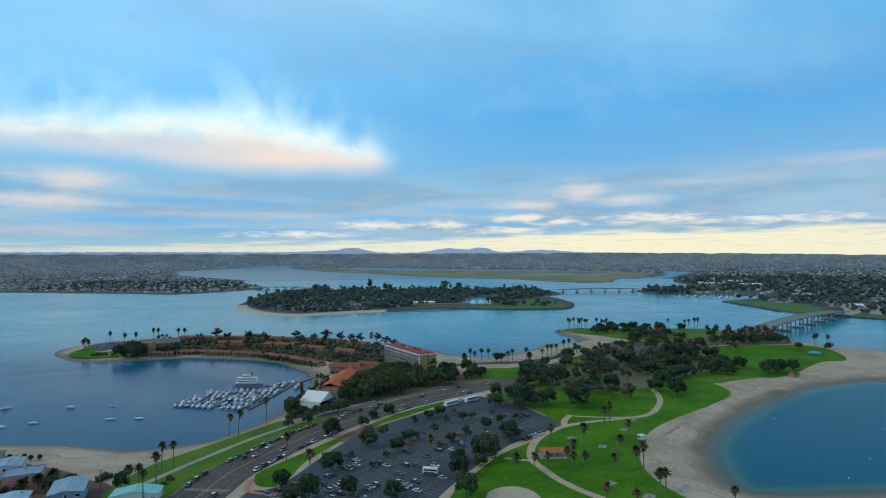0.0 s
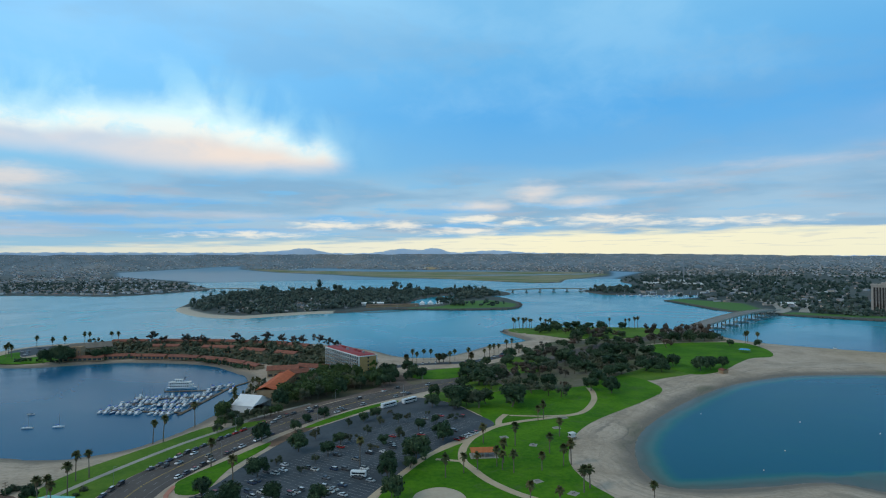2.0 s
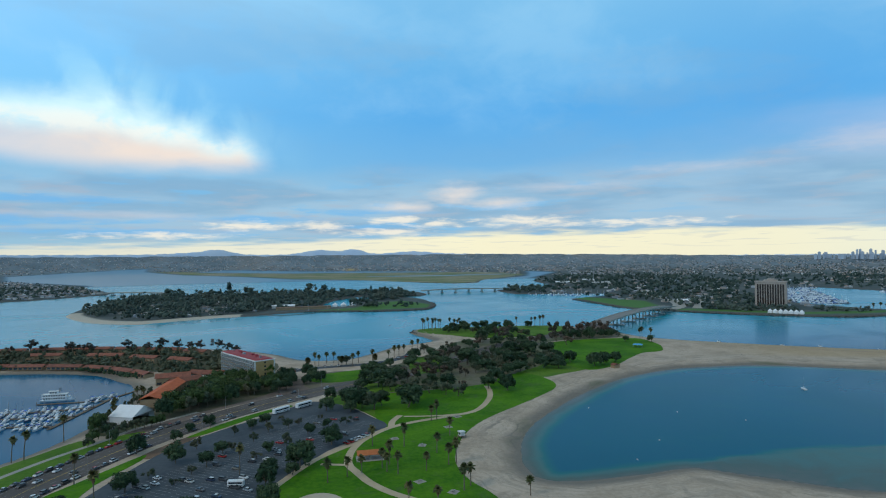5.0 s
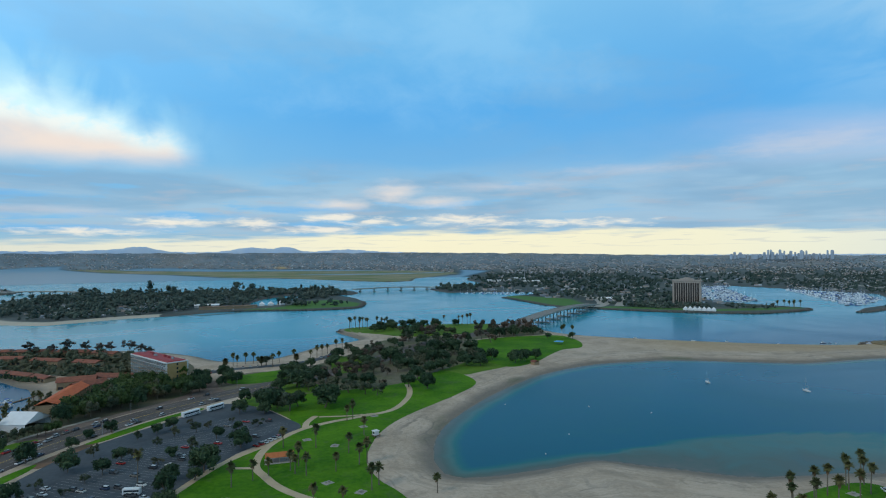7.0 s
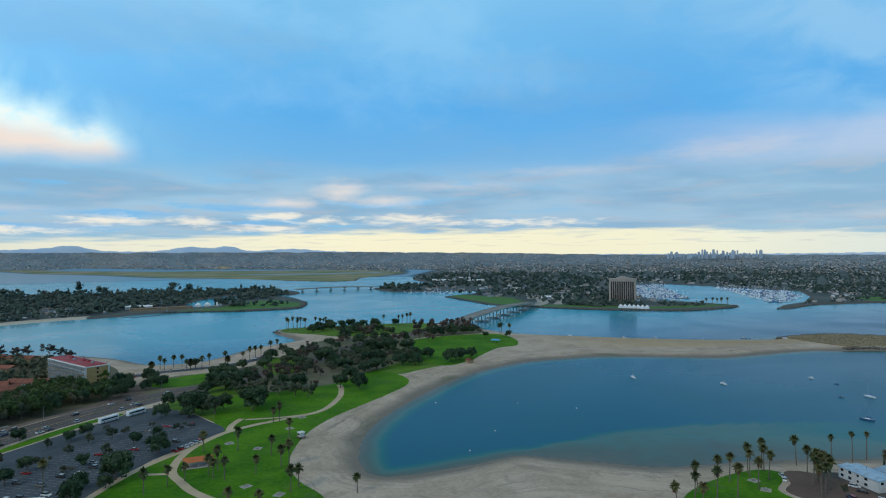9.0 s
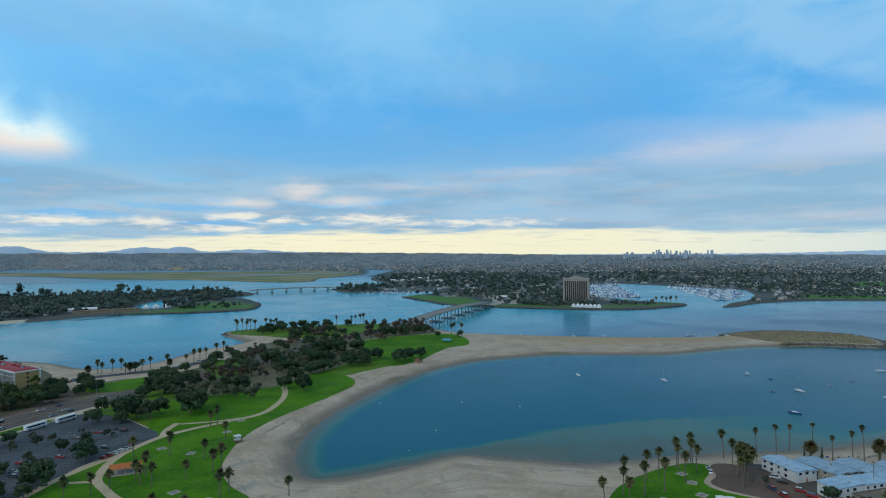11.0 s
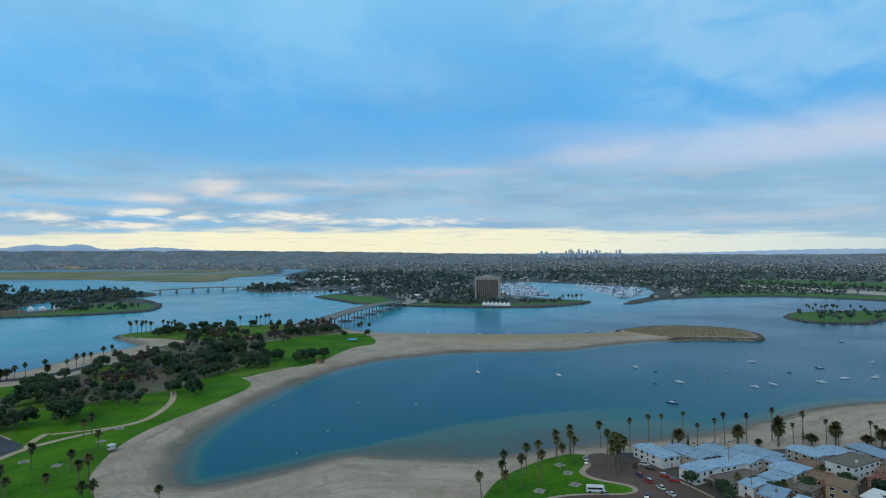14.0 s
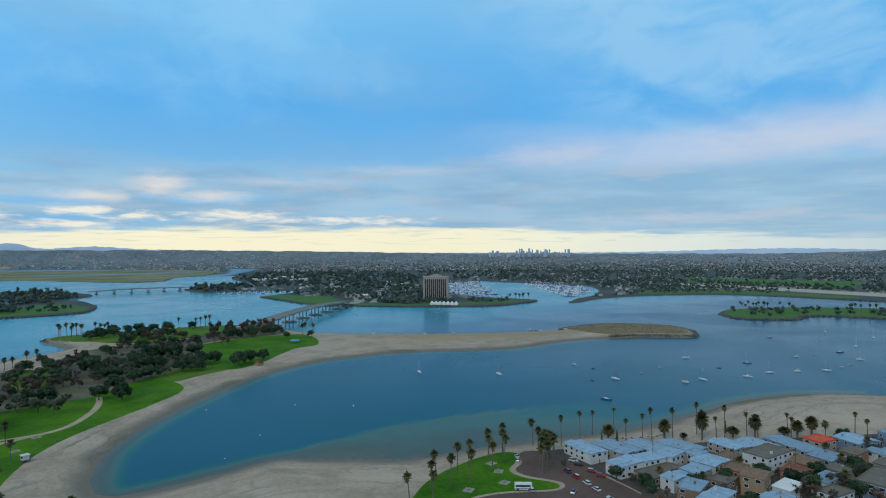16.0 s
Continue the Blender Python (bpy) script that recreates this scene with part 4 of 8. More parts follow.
def limbs(parent, rng, h, spread, girth, material, n=5, fork=0.35):
    bm = bmesh.new()
    lean = rng.normal(0, 0.04, 2) * h
    f = Vector((lean[0], lean[1], h * fork))
    rod(bm, (0, 0, -0.3), f, girth, girth * 0.75, 7)
    for i in range(n):
        a = i * 6.283 / n + rng.uniform(-0.4, 0.4)
        tip = f + Vector((math.cos(a) * spread * 0.6, math.sin(a) * spread * 0.6, h * rng.uniform(0.25, 0.45)))
        mid = f.lerp(tip, 0.5) + Vector((0, 0, -0.1 * h * rng.uniform(0, 1)))
        rod(bm, f, mid, girth * 0.5, girth * 0.35, 5)
        rod(bm, mid, tip, girth * 0.35, girth * 0.12, 5)
    return part("trunk", bm, material, parent)


def round_tree(seed, leaf, wide=1.0, airy=False):
    """A round-headed tree 8 m high and about 8 m across."""
    def build():
        rng = np.random.default_rng(seed)
        t = root("tree", "", "")
        limbs(t, rng, 8.0, 3.2, 0.24, BARK, 6, 0.28)
        lobes = [((0, 0, 5.2), (2.6 * wide, 2.6 * wide, 2.2))]
        for i in range(9 if airy else 12):
            a, q = rng.uniform(0, 6.283), rng.uniform(1.4, 3.0) * wide
            lobes.append(((math.cos(a) * q, math.sin(a) * q, rng.uniform(3.4, 6.6) - 0.25 * q), tuple(rng.uniform(1.0, 1.9, 3) * (0.8 if airy else 1.0))))
        if airy:
            lobes = lobes[1:]
        lobes_mesh("crown", rng, lobes, 38, 0.39, leaf, t)
        return t
    return Kind(build)


def gum_tree(seed):
    """A tall tree, 16 m high, with a bare trunk under an open, rounded and gappy head."""
    def build():
        rng = np.random.default_rng(seed)
        t = root("tree", "", "")
        limbs(t, rng, 14.0, 4.6, 0.30, BARK, 7, 0.42)
        lobes = []
        for i in range(17):
            a, q, b = rng.uniform(0, 6.283), 4.2 * math.sqrt(rng.uniform(0.02, 1)), rng.uniform(-1, 1)
            lobes.append(((math.cos(a) * q, math.sin(a) * q, 11.2 + 3.4 * b * math.sqrt(max(0.05, 1 - (q / 4.6) ** 2))), tuple(rng.uniform(0.8, 1.6, 3) * np.array([1.1, 1.1, 0.85]))))
        lobes_mesh("crown", rng, lobes, 40, 0.38, LEAF_BARE, t, core=0.55)
        return t
    return Kind(build)


def conifer(seed):
    def build():
        rng = np.random.default_rng(seed)
        t = root("tree", "", "")
        bm = bmesh.new()
        rod(bm, (0, 0, -0.3), (0, 0, 7.0), 0.16, 0.05)
        part("trunk", bm, BARK, t)
        lobes_mesh("crown", rng, [((0, 0, 1.2 + i * 0.95), (1.05 - i * 0.13, 1.05 - i * 0.13, 0.9)) for i in range(7)], 26, 0.3, LEAF, t)
        return t
    return Kind(build)


def bush(seed, leaf):
    def build():
        rng = np.random.default_rng(seed)
        t = root("bush", "", "")
        lobes_mesh("foliage", rng, [((rng.uniform(-1, 1), rng.uniform(-1, 1), rng.uniform(0.5, 1.0)), tuple(rng.uniform(0.7, 1.2, 3))) for _ in range(6)], 26, 0.3, leaf, t)
        return t
    return Kind(build)


def frond_strip(verts, faces, foot, az, rise, length, width, droop, n=4, fold=0.25):
    """One bent frond: two narrow leaf halves along a drooping rib."""
    b = len(verts)
    for k in range(n + 1):
        t = k / n
        out = length * t * math.cos(rise) * (1 - 0.12 * droop * t)
        up = length * (t * math.sin(rise) - droop * t * t * 0.55)
        w = width * (0.25 + 1.0 * math.sin(math.pi * min(1.0, 0.12 + 0.86 * t)))
        c = Vector(foot) + Vector((math.cos(az) * out, math.sin(az) * out, up))
        s = Vector((-math.sin(az), math.cos(az), 0)) * w / 2
        verts += [c - s - Vector((0, 0, fold * w)), c, c + s - Vector((0, 0, fold * w))]
    for k in range(n):
        for j in (0, 1):
            i = b + k * 3 + j
            faces.append((i, i + 1, i + 4, i + 3))


def fan_palm(seed, h, head=1.0):
    """A fan palm h metres high with a shaggy brown skirt under its crown."""
    def build():
        rng = np.random.default_rng(seed)
        t = root("palm_tree", "", "")
        bend = rng.normal(0, 0.025, 2) * h
        bm = bmesh.new()
        top = None
        for k in range(6):
            a, b = k / 6, (k + 1) / 6
            pa = (bend[0] * a * a, bend[1] * a * a, h * a - (0.3 if k == 0 else 0))
            top = (bend[0] * b * b, bend[1] * b * b, h * b)
            rod(bm, pa, top, 0.30 - 0.12 * a, 0.30 - 0.12 * b, 7)
        part("trunk", bm, PALM_BARK, t)
        v, f = [], []
        for i in range(54):
            frond_strip(v, f, top, rng.uniform(0, 6.283), rng.uniform(-0.55, 1.35), rng.uniform(1.7, 2.5) * head, 0.85 * head, rng.uniform(0.3, 0.75), 4)
        mesh_object("crown", v, f, FROND, t)
        v, f = [], []
        for i in range(26):
            a = rng.uniform(0, 6.283)
            foot = (top[0] + math.cos(a) * 0.2, top[1] + math.sin(a) * 0.2, top[2] - rng.uniform(0.1, 1.3))
            frond_strip(v, f, foot, a, rng.uniform(-1.45, -1.0), rng.uniform(1.2, 2.0) * head, 0.55, 0.15, 3)
        mesh_object("skirt", v, f, FROND_DEAD, t, "brown hanging dead fronds")
        return t
    return Kind(build)


def date_palm(seed, h):
    """A stout date palm with a full round head of long feather fronds."""
    def build():
        rng = np.random.default_rng(seed)
        t = root("palm_tree", "", "")
        bm = bmesh.new()
        for k in range(7):
            rod(bm, (0, 0, h * k / 7 - (0.3 if k == 0 else 0)), (0, 0, h * (k + 1) / 7), 0.46 if k < 6 else 0.5, 0.40 if k < 6 else 0.65, 8)
        part("trunk", bm, PALM_BARK, t)
        v, f = [], []
        for i in range(230):
            frond_strip(v, f, (0, 0, h), rng.uniform(0, 6.283), rng.uniform(-1.1, 1.5), rng.uniform(2.9, 3.4), 0.62, rng.uniform(0.2, 0.5), 4)
        mesh_object("crown", v, f, FROND_DATE, t)
        v, f = [], []
        for i in range(18):
            frond_strip(v, f, (0, 0, h - 0.3), rng.uniform(0, 6.283), rng.uniform(-0.9, -0.4), rng.uniform(1.8, 2.6), 0.4, 0.7, 4)
        mesh_object("skirt", v, f, FROND_DEAD, t, "brown drooping dead fronds")
        return t
    return Kind(build)


rnd = random.Random(11)
ROUND = [round_tree(s, LEAF, w) for s, w in ((1, 1.0), (2, 1.15), (3, 0.9), (4, 1.05))]
OLIVE = [round_tree(s, LEAF_OLIVE, w, True) for s, w in ((5, 1.0), (6, 1.2), (7, 0.95))]
GREEN = [round_tree(s, LEAF_GREEN, w) for s, w in ((11, 1.0), (12, 1.15), (13, 0.95))]
RUST = [round_tree(s, LEAF_BROWN, w, True) for s, w in ((8, 1.15), (9, 1.0), (10, 1.25))]
GUMS = [gum_tree(s) for s in (21, 22, 23)]
SPIRE = conifer(31)
BUSH = [bush(s, m) for s, m in ((41, LEAF), (42, LEAF_OLIVE))]
FAN10 = [fan_palm(s, 9.5, 1.2) for s in (51, 52, 53)]
FAN13 = [fan_palm(s, 12.5, 1.15) for s in (54, 55, 56)]
FAN17 = [fan_palm(s, 16.5, 0.82) for s in (57, 58, 59)]
DATE = [date_palm(s, 6.5) for s in (61, 62)]

LOT_TREES = [(-47, 326, 9.4), (-72, 346, 9.4), (-54, 306, 4.7), (-59, 290, 9.0), (-42, 348, 6.0), (-30, 317, 7.8), (-26, 335, 7.0), (-21, 341, 5.8), (-35, 308, 4.7),
             (-39, 294, 3.9), (-26, 372, 4.9), (-18, 383, 5.8), (-10, 389, 7.3), (-7, 374, 5.6), (-13, 356, 5.4), (-7, 325, 4.9), (-2, 334, 5.7), (6, 344, 6.5),
             (4, 378, 6.4), (10, 385, 4.4), (17, 361, 6.8), (-2, 400, 3.8), (23, 396, 3.7), (28, 376, 5.7), (39, 382, 6.5)]
EDGE_TREES = [(31, 341, 10.3), (26, 416, 8.6), (16, 307, 11.6), (2, 301, 7.4), (3, 283, 8.5), (13, 298, 6.2), (6, 259, 8.3), (-45, 262, 8.1), (-25, 256, 7.3), (-77, 268, 7.5),
              (-62, 258, 9.1), (-66, 250, 7.9), (-57, 366, 5.6), (-44, 393, 6.8), (-54, 383, 5.2), (14, 314, 8.9), (30, 349, 6.0), (42, 410, 7.5), (50, 420, 8.5), (38, 436, 9.0), (28, 446, 8.0)]
for x, y, w in LOT_TREES:
    k = rnd.choice(ROUND if w > 7 else OLIVE + ROUND[:2])
    k.put(x, y, G, rnd.uniform(0, 360), w / 6.6, "dark round-headed tree growing in a car park island" if w > 6 else "small open tree growing in a car park island", "tree", "trees in the car park", rnd.uniform(0.85, 1.05))
for x, y, w in EDGE_TREES:
    rnd.choice(ROUND).put(x, y, G, rnd.uniform(0, 360), w / 6.4, "dense dark green tree at the edge of the car park", "tree", "trees round the car park", rnd.uniform(0.85, 1.1))


def scatter(poly, step, seed, avoid=(), jitter=0.45):
    """Uneven points inside an outline, none of them inside the outlines in avoid."""
    r = np.random.default_rng(seed)
    p = np.array(poly, float)
    x0, y0 = p.min(0)
    x1, y1 = p.max(0)
    px, py = np.meshgrid(np.arange(x0, x1, step), np.arange(y0, y1, step), indexing="ij")
    px, py = px.ravel() + r.uniform(-jitter, jitter, px.size) * step, py.ravel() + r.uniform(-jitter, jitter, py.size) * step
    keep = signed(px, py, p) > 1.0
    for q in avoid:
        keep &= signed(px, py, np.array(q, float)) < 2.5
    return list(zip(px[keep], py[keep]))


def strip(pts, w):
    p = smooth(pts, 4, False)
    d = np.gradient(p, axis=0)
    d /= np.linalg.norm(d, axis=1)[:, None]
    s = np.stack([-d[:, 1], d[:, 0]], -1) * w / 2
    return np.vstack([p + s, (p - s)[::-1]])


ROAD_BAND = strip(ROAD, 27.0)
LAWN_E = [(274, 668), (262, 600), (258, 560), (300, 548), (345, 592), (390, 606), (412, 650), (412, 690), (340, 698)]
LAWN_R = [(10, 532), (26, 550), (58, 560), (74, 552), (44, 518), (16, 516)]
GLADE = [(110, 470), (150, 470), (160, 505), (150, 540), (125, 530)]
GROVES = [
    ([(40, 452), (62, 466), (108, 472), (150, 486), (176, 512), (212, 540), (240, 560), (250, 600), (240, 640), (200, 640), (150, 590), (100, 545), (60, 508)], 15.0, 71),
    ([(60, 500), (24, 540), (60, 566), (96, 590), (136, 646), (172, 704), (215, 728), (250, 720), (200, 665), (140, 600), (90, 545)], 17.0, 72),
    ([(215, 650), (250, 610), (275, 690), (330, 705), (390, 715), (395, 765), (340, 760), (280, 715)], 15.5, 73),
]
GROVE_TREES = [
    (65, 486, 19.7, "d"), (44, 422, 19.8, "d"), (58, 413, 17.7, "o"), (81, 415, 19.4, "d"), (89, 461, 17.9, "o"), (102, 454, 15, "o"), (119, 474, 13.8, "d"), (113, 446, 12.1, "o"), (121, 440, 12, "o"),
    (130, 470, 6.4, "r"), (77, 508, 13.7, "d"), (85, 512, 13.9, "d"), (91, 509, 16.7, "r"), (104, 526, 17.3, "r"), (115, 535, 15.5, "o"), (132, 526, 17.3, "o"), (140, 589, 23.9, "r"), (154, 565, 20.9, "d"),
    (162, 555, 15.1, "d"), (176, 569, 16.7, "o"), (109, 616, 14.2, "d"), (123, 644, 12.4, "o"), (120, 577, 14.5, "o"), (162, 485, 14.3, "d"), (162, 451, 12.4, "d"), (149, 460, 13.5, "d"), (180, 511, 13.1, "d"),
    (193, 520, 14.4, "d"), (209, 612, 20.4, "d"), (227, 602, 20.2, "d"), (249, 605, 16.9, "d"), (220, 535, 14.9, "d"), (232, 529, 14.8, "d"), (206, 531, 8.4, "o"), (65, 562, 8.7, "d"), (40, 592, 13.7, "o"),
    (69, 530, 13.3, "d"), (205, 712, 19.4, "d"), (233, 728, 24.2, "r"), (212, 679, 15.9, "d"), (231, 668, 15.8, "o"), (141, 511, 9.9, "r"), (153, 525, 11.3, "o"), (128, 564, 13.1, "d"), (99, 566, 13.1, "d"),
    (58, 509, 13.8, "d"), (72, 486, 14.1, "d"), (164, 530, 13.5, "d"), (180, 551, 12.9, "o"), (193, 560, 13.2, "d"), (292, 664, 16, "r"), (291, 696, 16.7, "r"), (49, 437, 12.8, "o"), (64, 424, 10.7, "d"),
    (86, 428, 12.5, "d"), (258, 673, 16, "r"), (246, 690, 13.6, "d"),
]
GROVE_LOOK = {"d": (ROUND, "broad dark green tree in the park grove"), "o": (OLIVE, "grey-green open tree in the park grove"), "r": (RUST, "leafless reddish brown tree among park trees")}
for x, y, w, k in GROVE_TREES:
    kinds, label = GROVE_LOOK[k]
    w = min(w, 21.0)
    rnd.choice(kinds).put(x, y, G, rnd.uniform(0, 360), w / 7.4, label, "tree", "trees of the park grove", (0.95 if w < 13 else 0.78) * rnd.uniform(0.9, 1.08))
GROVE_XY = np.array([(x, y) for x, y, w, k in GROVE_TREES], float)
for poly, step, seed in GROVES:
    for x, y in scatter(poly, step * 1.0, seed, (ROAD_BAND, LAWN_E, LAWN_R, GLADE)):
        if np.min(np.hypot(GROVE_XY[:, 0] - x, GROVE_XY[:, 1] - y)) < 9.5:
            continue
        kinds, label = GROVE_LOOK[rnd.choice("ddor")]
        rnd.choice(kinds).put(x, y, G, rnd.uniform(0, 360), rnd.uniform(0.8, 1.7), label, "tree", "trees of the park grove", rnd.uniform(0.8, 1.0))
for x, y, w in [(254, 556, 15), (268, 532, 17), (282, 540, 15), (296, 548, 13), (397, 664, 11), (368, 672, 10), (318, 706, 17), (340, 712, 18), (244, 566, 14), (238, 548, 13), (226, 560, 13)]:
    rnd.choice(ROUND).put(x, y, G, rnd.uniform(0, 360), w / 8.2, "broad dark evergreen tree on the lawn", "tree", "trees on the east lawn", 0.85)
for x, y in [(322, 738), (345, 748), (360, 752), (305, 748), (374, 745)]:
    rnd.choice(RUST).put(x, y, G, rnd.uniform(0, 360), 2.2, "tall brown thinly leaved tree beside the bridge ramp", "tree", "trees beside the bridge ramp", 1.15)
for x, y, w in [(176, 800, 1.2), (190, 838, 1.1), (205, 842, 1.3), (220, 835, 1.2), (236, 838, 1.25), (252, 832, 1.1), (268, 828, 1.3), (226, 770, 1.3), (232, 788, 1.4), (248, 762, 1.5), (300, 836, 1.0)]:
    (rnd.choice(RUST) if x > 244 and y < 800 else rnd.choice(ROUND)).put(x, y, G + 0.5, rnd.uniform(0, 360), w * 1.5, "dark rounded tree on the rocky point", "tree", "trees on the point", 0.85)

for i, (x, y) in enumerate([(188, 805), (199, 823), (205, 816), (209, 792), (219, 803), (222, 780), (234, 791), (233, 764), (248, 785), (251, 768), (263, 778), (265, 757), (270, 746)]):
    rnd.choice(RUST if i % 4 == 3 else ROUND).put(x, y, G + 0.4, rnd.uniform(0, 360), rnd.uniform(1.3, 1.9), "dark broad tree along the back of the point", "tree", "trees on the point", 0.85)

# resort grounds
MARQUEE = [(-112, 396), (-104, 432), (-84, 436), (-76, 412), (-92, 392)]
RESORT = [(-100, 400), (-86, 398), (-60, 434), (-20, 480), (-16, 515), (-50, 515), (-80, 560), (-70, 440)]
for x, y in scatter([(-112, 402), (-92, 396), (-62, 434), (-18, 480), (-14, 512), (-40, 508), (-70, 478), (-86, 440)], 9.5, 81, (ROAD_BAND, MARQUEE)):
    rnd.choice(GREEN + OLIVE[:1] + ROUND[:1]).put(x, y, G, rnd.uniform(0, 360), rnd.uniform(1.3, 1.9), "dense green tree screening the resort from the road", "tree", "trees along the resort", rnd.uniform(0.9, 1.15))
for x, y in scatter([(-74, 470), (-40, 500), (-22, 520), (-50, 545), (-70, 520)], 9.0, 82):
    rnd.choice(GREEN).put(x, y, G, rnd.uniform(0, 360), rnd.uniform(1.2, 1.7), "dense green tree below the hotel front", "tree", "trees before the hotel")
for x, y in scatter([(-12, 470), (4, 500), (30, 520), (14, 560), (-16, 530)], 12.0, 84, (ROAD_BAND, LAWN_R)):
    rnd.choice(ROUND).put(x, y, G, rnd.uniform(0, 360), rnd.uniform(1.1, 1.6), "dark green tree beside the road junction", "tree", "trees at the road junction")
for x, y in scatter([(-118, 408), (-108, 404), (-102, 470), (-112, 520), (-118, 470)], 6.5, 83, (MARQUEE,)):
    rnd.choice(OLIVE + FAN10).put(x, y, G, rnd.uniform(0, 360), rnd.uniform(0.6, 0.85), "tall slim garden tree along the marina shore", "tree", "trees along the marina shore", 1.2)
for x, y in [(-103, 379), (-101, 386), (-93, 371), (-95, 387), (-92, 392), (-89, 398), (-103, 371), (-103, 364), (-83, 394), (-80, 399), (-76, 403), (-103, 395), (-112, 402), (-114, 412), (-110, 394)]:
    rnd.choice(GREEN + OLIVE + ROUND[:2]).put(x, y, G, rnd.uniform(0, 360), rnd.uniform(0.8, 1.25), "dense green tree beside the white marquee", "tree", "trees round the marquee", 1.1)
garden = []
for x, y in scatter([(-372, 664), (-350, 646), (-300, 656), (-230, 640), (-170, 610), (-120, 580), (-100, 548), (-70, 590), (-36, 610), (-60, 670), (-90, 690), (-160, 720), (-300, 745), (-380, 735)], 9.5, 85):
    if rnd.random() < 0.86:
        garden.append((x, y, G - 0.3, rnd.uniform(0.45, 1.0)))
GARDEN = garden
for x, y, w in [(-360, 618, 1.9), (-351, 621, 2.2), (-344, 618, 1.8), (-352, 630, 2.3), (-342, 628, 1.9), (-318, 636, 1.5), (-312, 644, 1.7)]:
    ROUND[0].put(x, y, G, 40 * w, w, "big dark evergreen tree at the water's edge", "tree", "trees at the resort tip")
for x, y, w in [(-257, 712, 12.8), (-246, 717, 10.0), (-235, 714, 11.3), (-196, 711, 12.5), (-299, 721, 14.7), (-285, 722, 10.3), (-176, 712, 9.7), (-160, 706, 13.6), (-141, 704, 12.2), (-116, 695, 12.0),
                (-99, 692, 13.2), (-130, 700, 11.0), (-85, 676, 11.0), (-74, 660, 10.0), (-320, 724, 9.0)]:
    rnd.choice(GUMS).put(x, y, G, rnd.uniform(0, 360), w / 9.5, "tall open-crowned tree along the bay side of the resort", "tree", "tall trees along the bay", 0.85)

for x, y, w in [(312, 176, 0.5), (318, 150, 0.9), (322, 138, 0.8), (340, 134, 0.7), (350, 118, 1.1), (336, 124, 0.9), (360, 90, 1.1), (372, 92, 1.2), (380, 86, 1.3), (378, 76, 1.2), (402, 86, 1.0), (416, 108, 0.8), (400, 110, 0.8), (443, 92, 0.9), (458, 112, 1.0), (420, 68, 1.0), (-180, 262, 0.9), (-150, 266, 0.9), (-190, 256, 0.7), (310, 120, 1.1), (300, 112, 1.0)]:
    rnd.choice(ROUND + RUST[:1] + OLIVE[:1]).put(x, y, G, rnd.uniform(0, 360), w, "garden tree between the beach houses", "tree", "trees among the houses", 1.0)
YARD = [(352, 120, 0.8), (371, 112, 1.0), (372, 99, 1.2), (366, 88, 1.2), (389, 96, 1.1), (405, 84, 1.3), (412, 89, 1.1), (418, 94, 0.9), (437, 100, 0.8), (336, 113, 0.9), (350, 84, 1.2), (356, 76, 1.3), (334, 98, 1.0), (316, 96, 1.1), (311, 104, 0.9),
        (430, 66, 1.3), (442, 78, 1.0), (456, 84, 1.0), (462, 98, 0.8), (403, 121, 0.7), (380, 109, 0.7), (352, 136, 0.6), (321, 143, 0.6), (318, 132, 0.7), (398, 62, 1.4), (376, 66, 1.3)]
for x, y, w in YARD:
    rnd.choice(ROUND + RUST + OLIVE).put(x, y, G, rnd.uniform(0, 360), w, "dark leafy tree in a yard between the houses", "tree", "trees among the houses", rnd.uniform(0.9, 1.2))
for x, y, h in [(340, 122, 7.0), (369, 121, 8.0), (408, 94, 9.0), (422, 106, 8.0), (444, 96, 9.5), (452, 118, 11.0), (330, 136, 7.5), (386, 84, 9.0)]:
    rnd.choice(FAN10).put(x, y, G, rnd.uniform(0, 360), 0.85, "short fan palm in a yard between the houses", "palm tree", "palms among the houses", h / 9.0)
# palms
PALMS_SOUTH = [(229, 183), (246, 192), (253, 198), (238, 179), (253, 187), (268, 202), (275, 202), (264, 187), (292, 208), (289, 204), (281, 192), (304, 211), (301, 207), (294, 198), (323, 208), (305, 185), (315, 190), (302, 177), (297, 175), (309, 180), (312, 190), (311, 188), (314, 190), (313, 187), (316, 189), (310, 185), (316, 186), (314, 195)]
for x, y in PALMS_SOUTH:
    rnd.choice(FAN13).put(x, y, G, rnd.uniform(0, 360), rnd.uniform(0.95, 1.08), "tall fan palm with shaggy brown skirt on the lawn", "palm tree", "palms on the south lawn", rnd.uniform(0.9, 1.06))
PALMS_BEACH = [(335, 199, 16.8), (352, 201, 15.8), (362, 201, 14.2), (387, 206, 10.7), (367, 182, 13.1), (376, 178, 14.7), (380, 175, 18.7), (390, 169, 17.5), (410, 167, 18.4), (411, 156, 12.7),
               (416, 154, 17.7), (428, 148, 14.1), (430, 143, 13.0), (449, 136, 12.9), (440, 130, 12.8), (474, 112, 15.0), (468, 104, 13.0)]
for x, y, h in PALMS_BEACH:
    rnd.choice(FAN17).put(x, y, G, rnd.uniform(0, 360), rnd.uniform(0.95, 1.05), "very tall slender fan palm behind the beach", "palm tree", "palms along the beach walk", (h - 1.3) / 16.5)
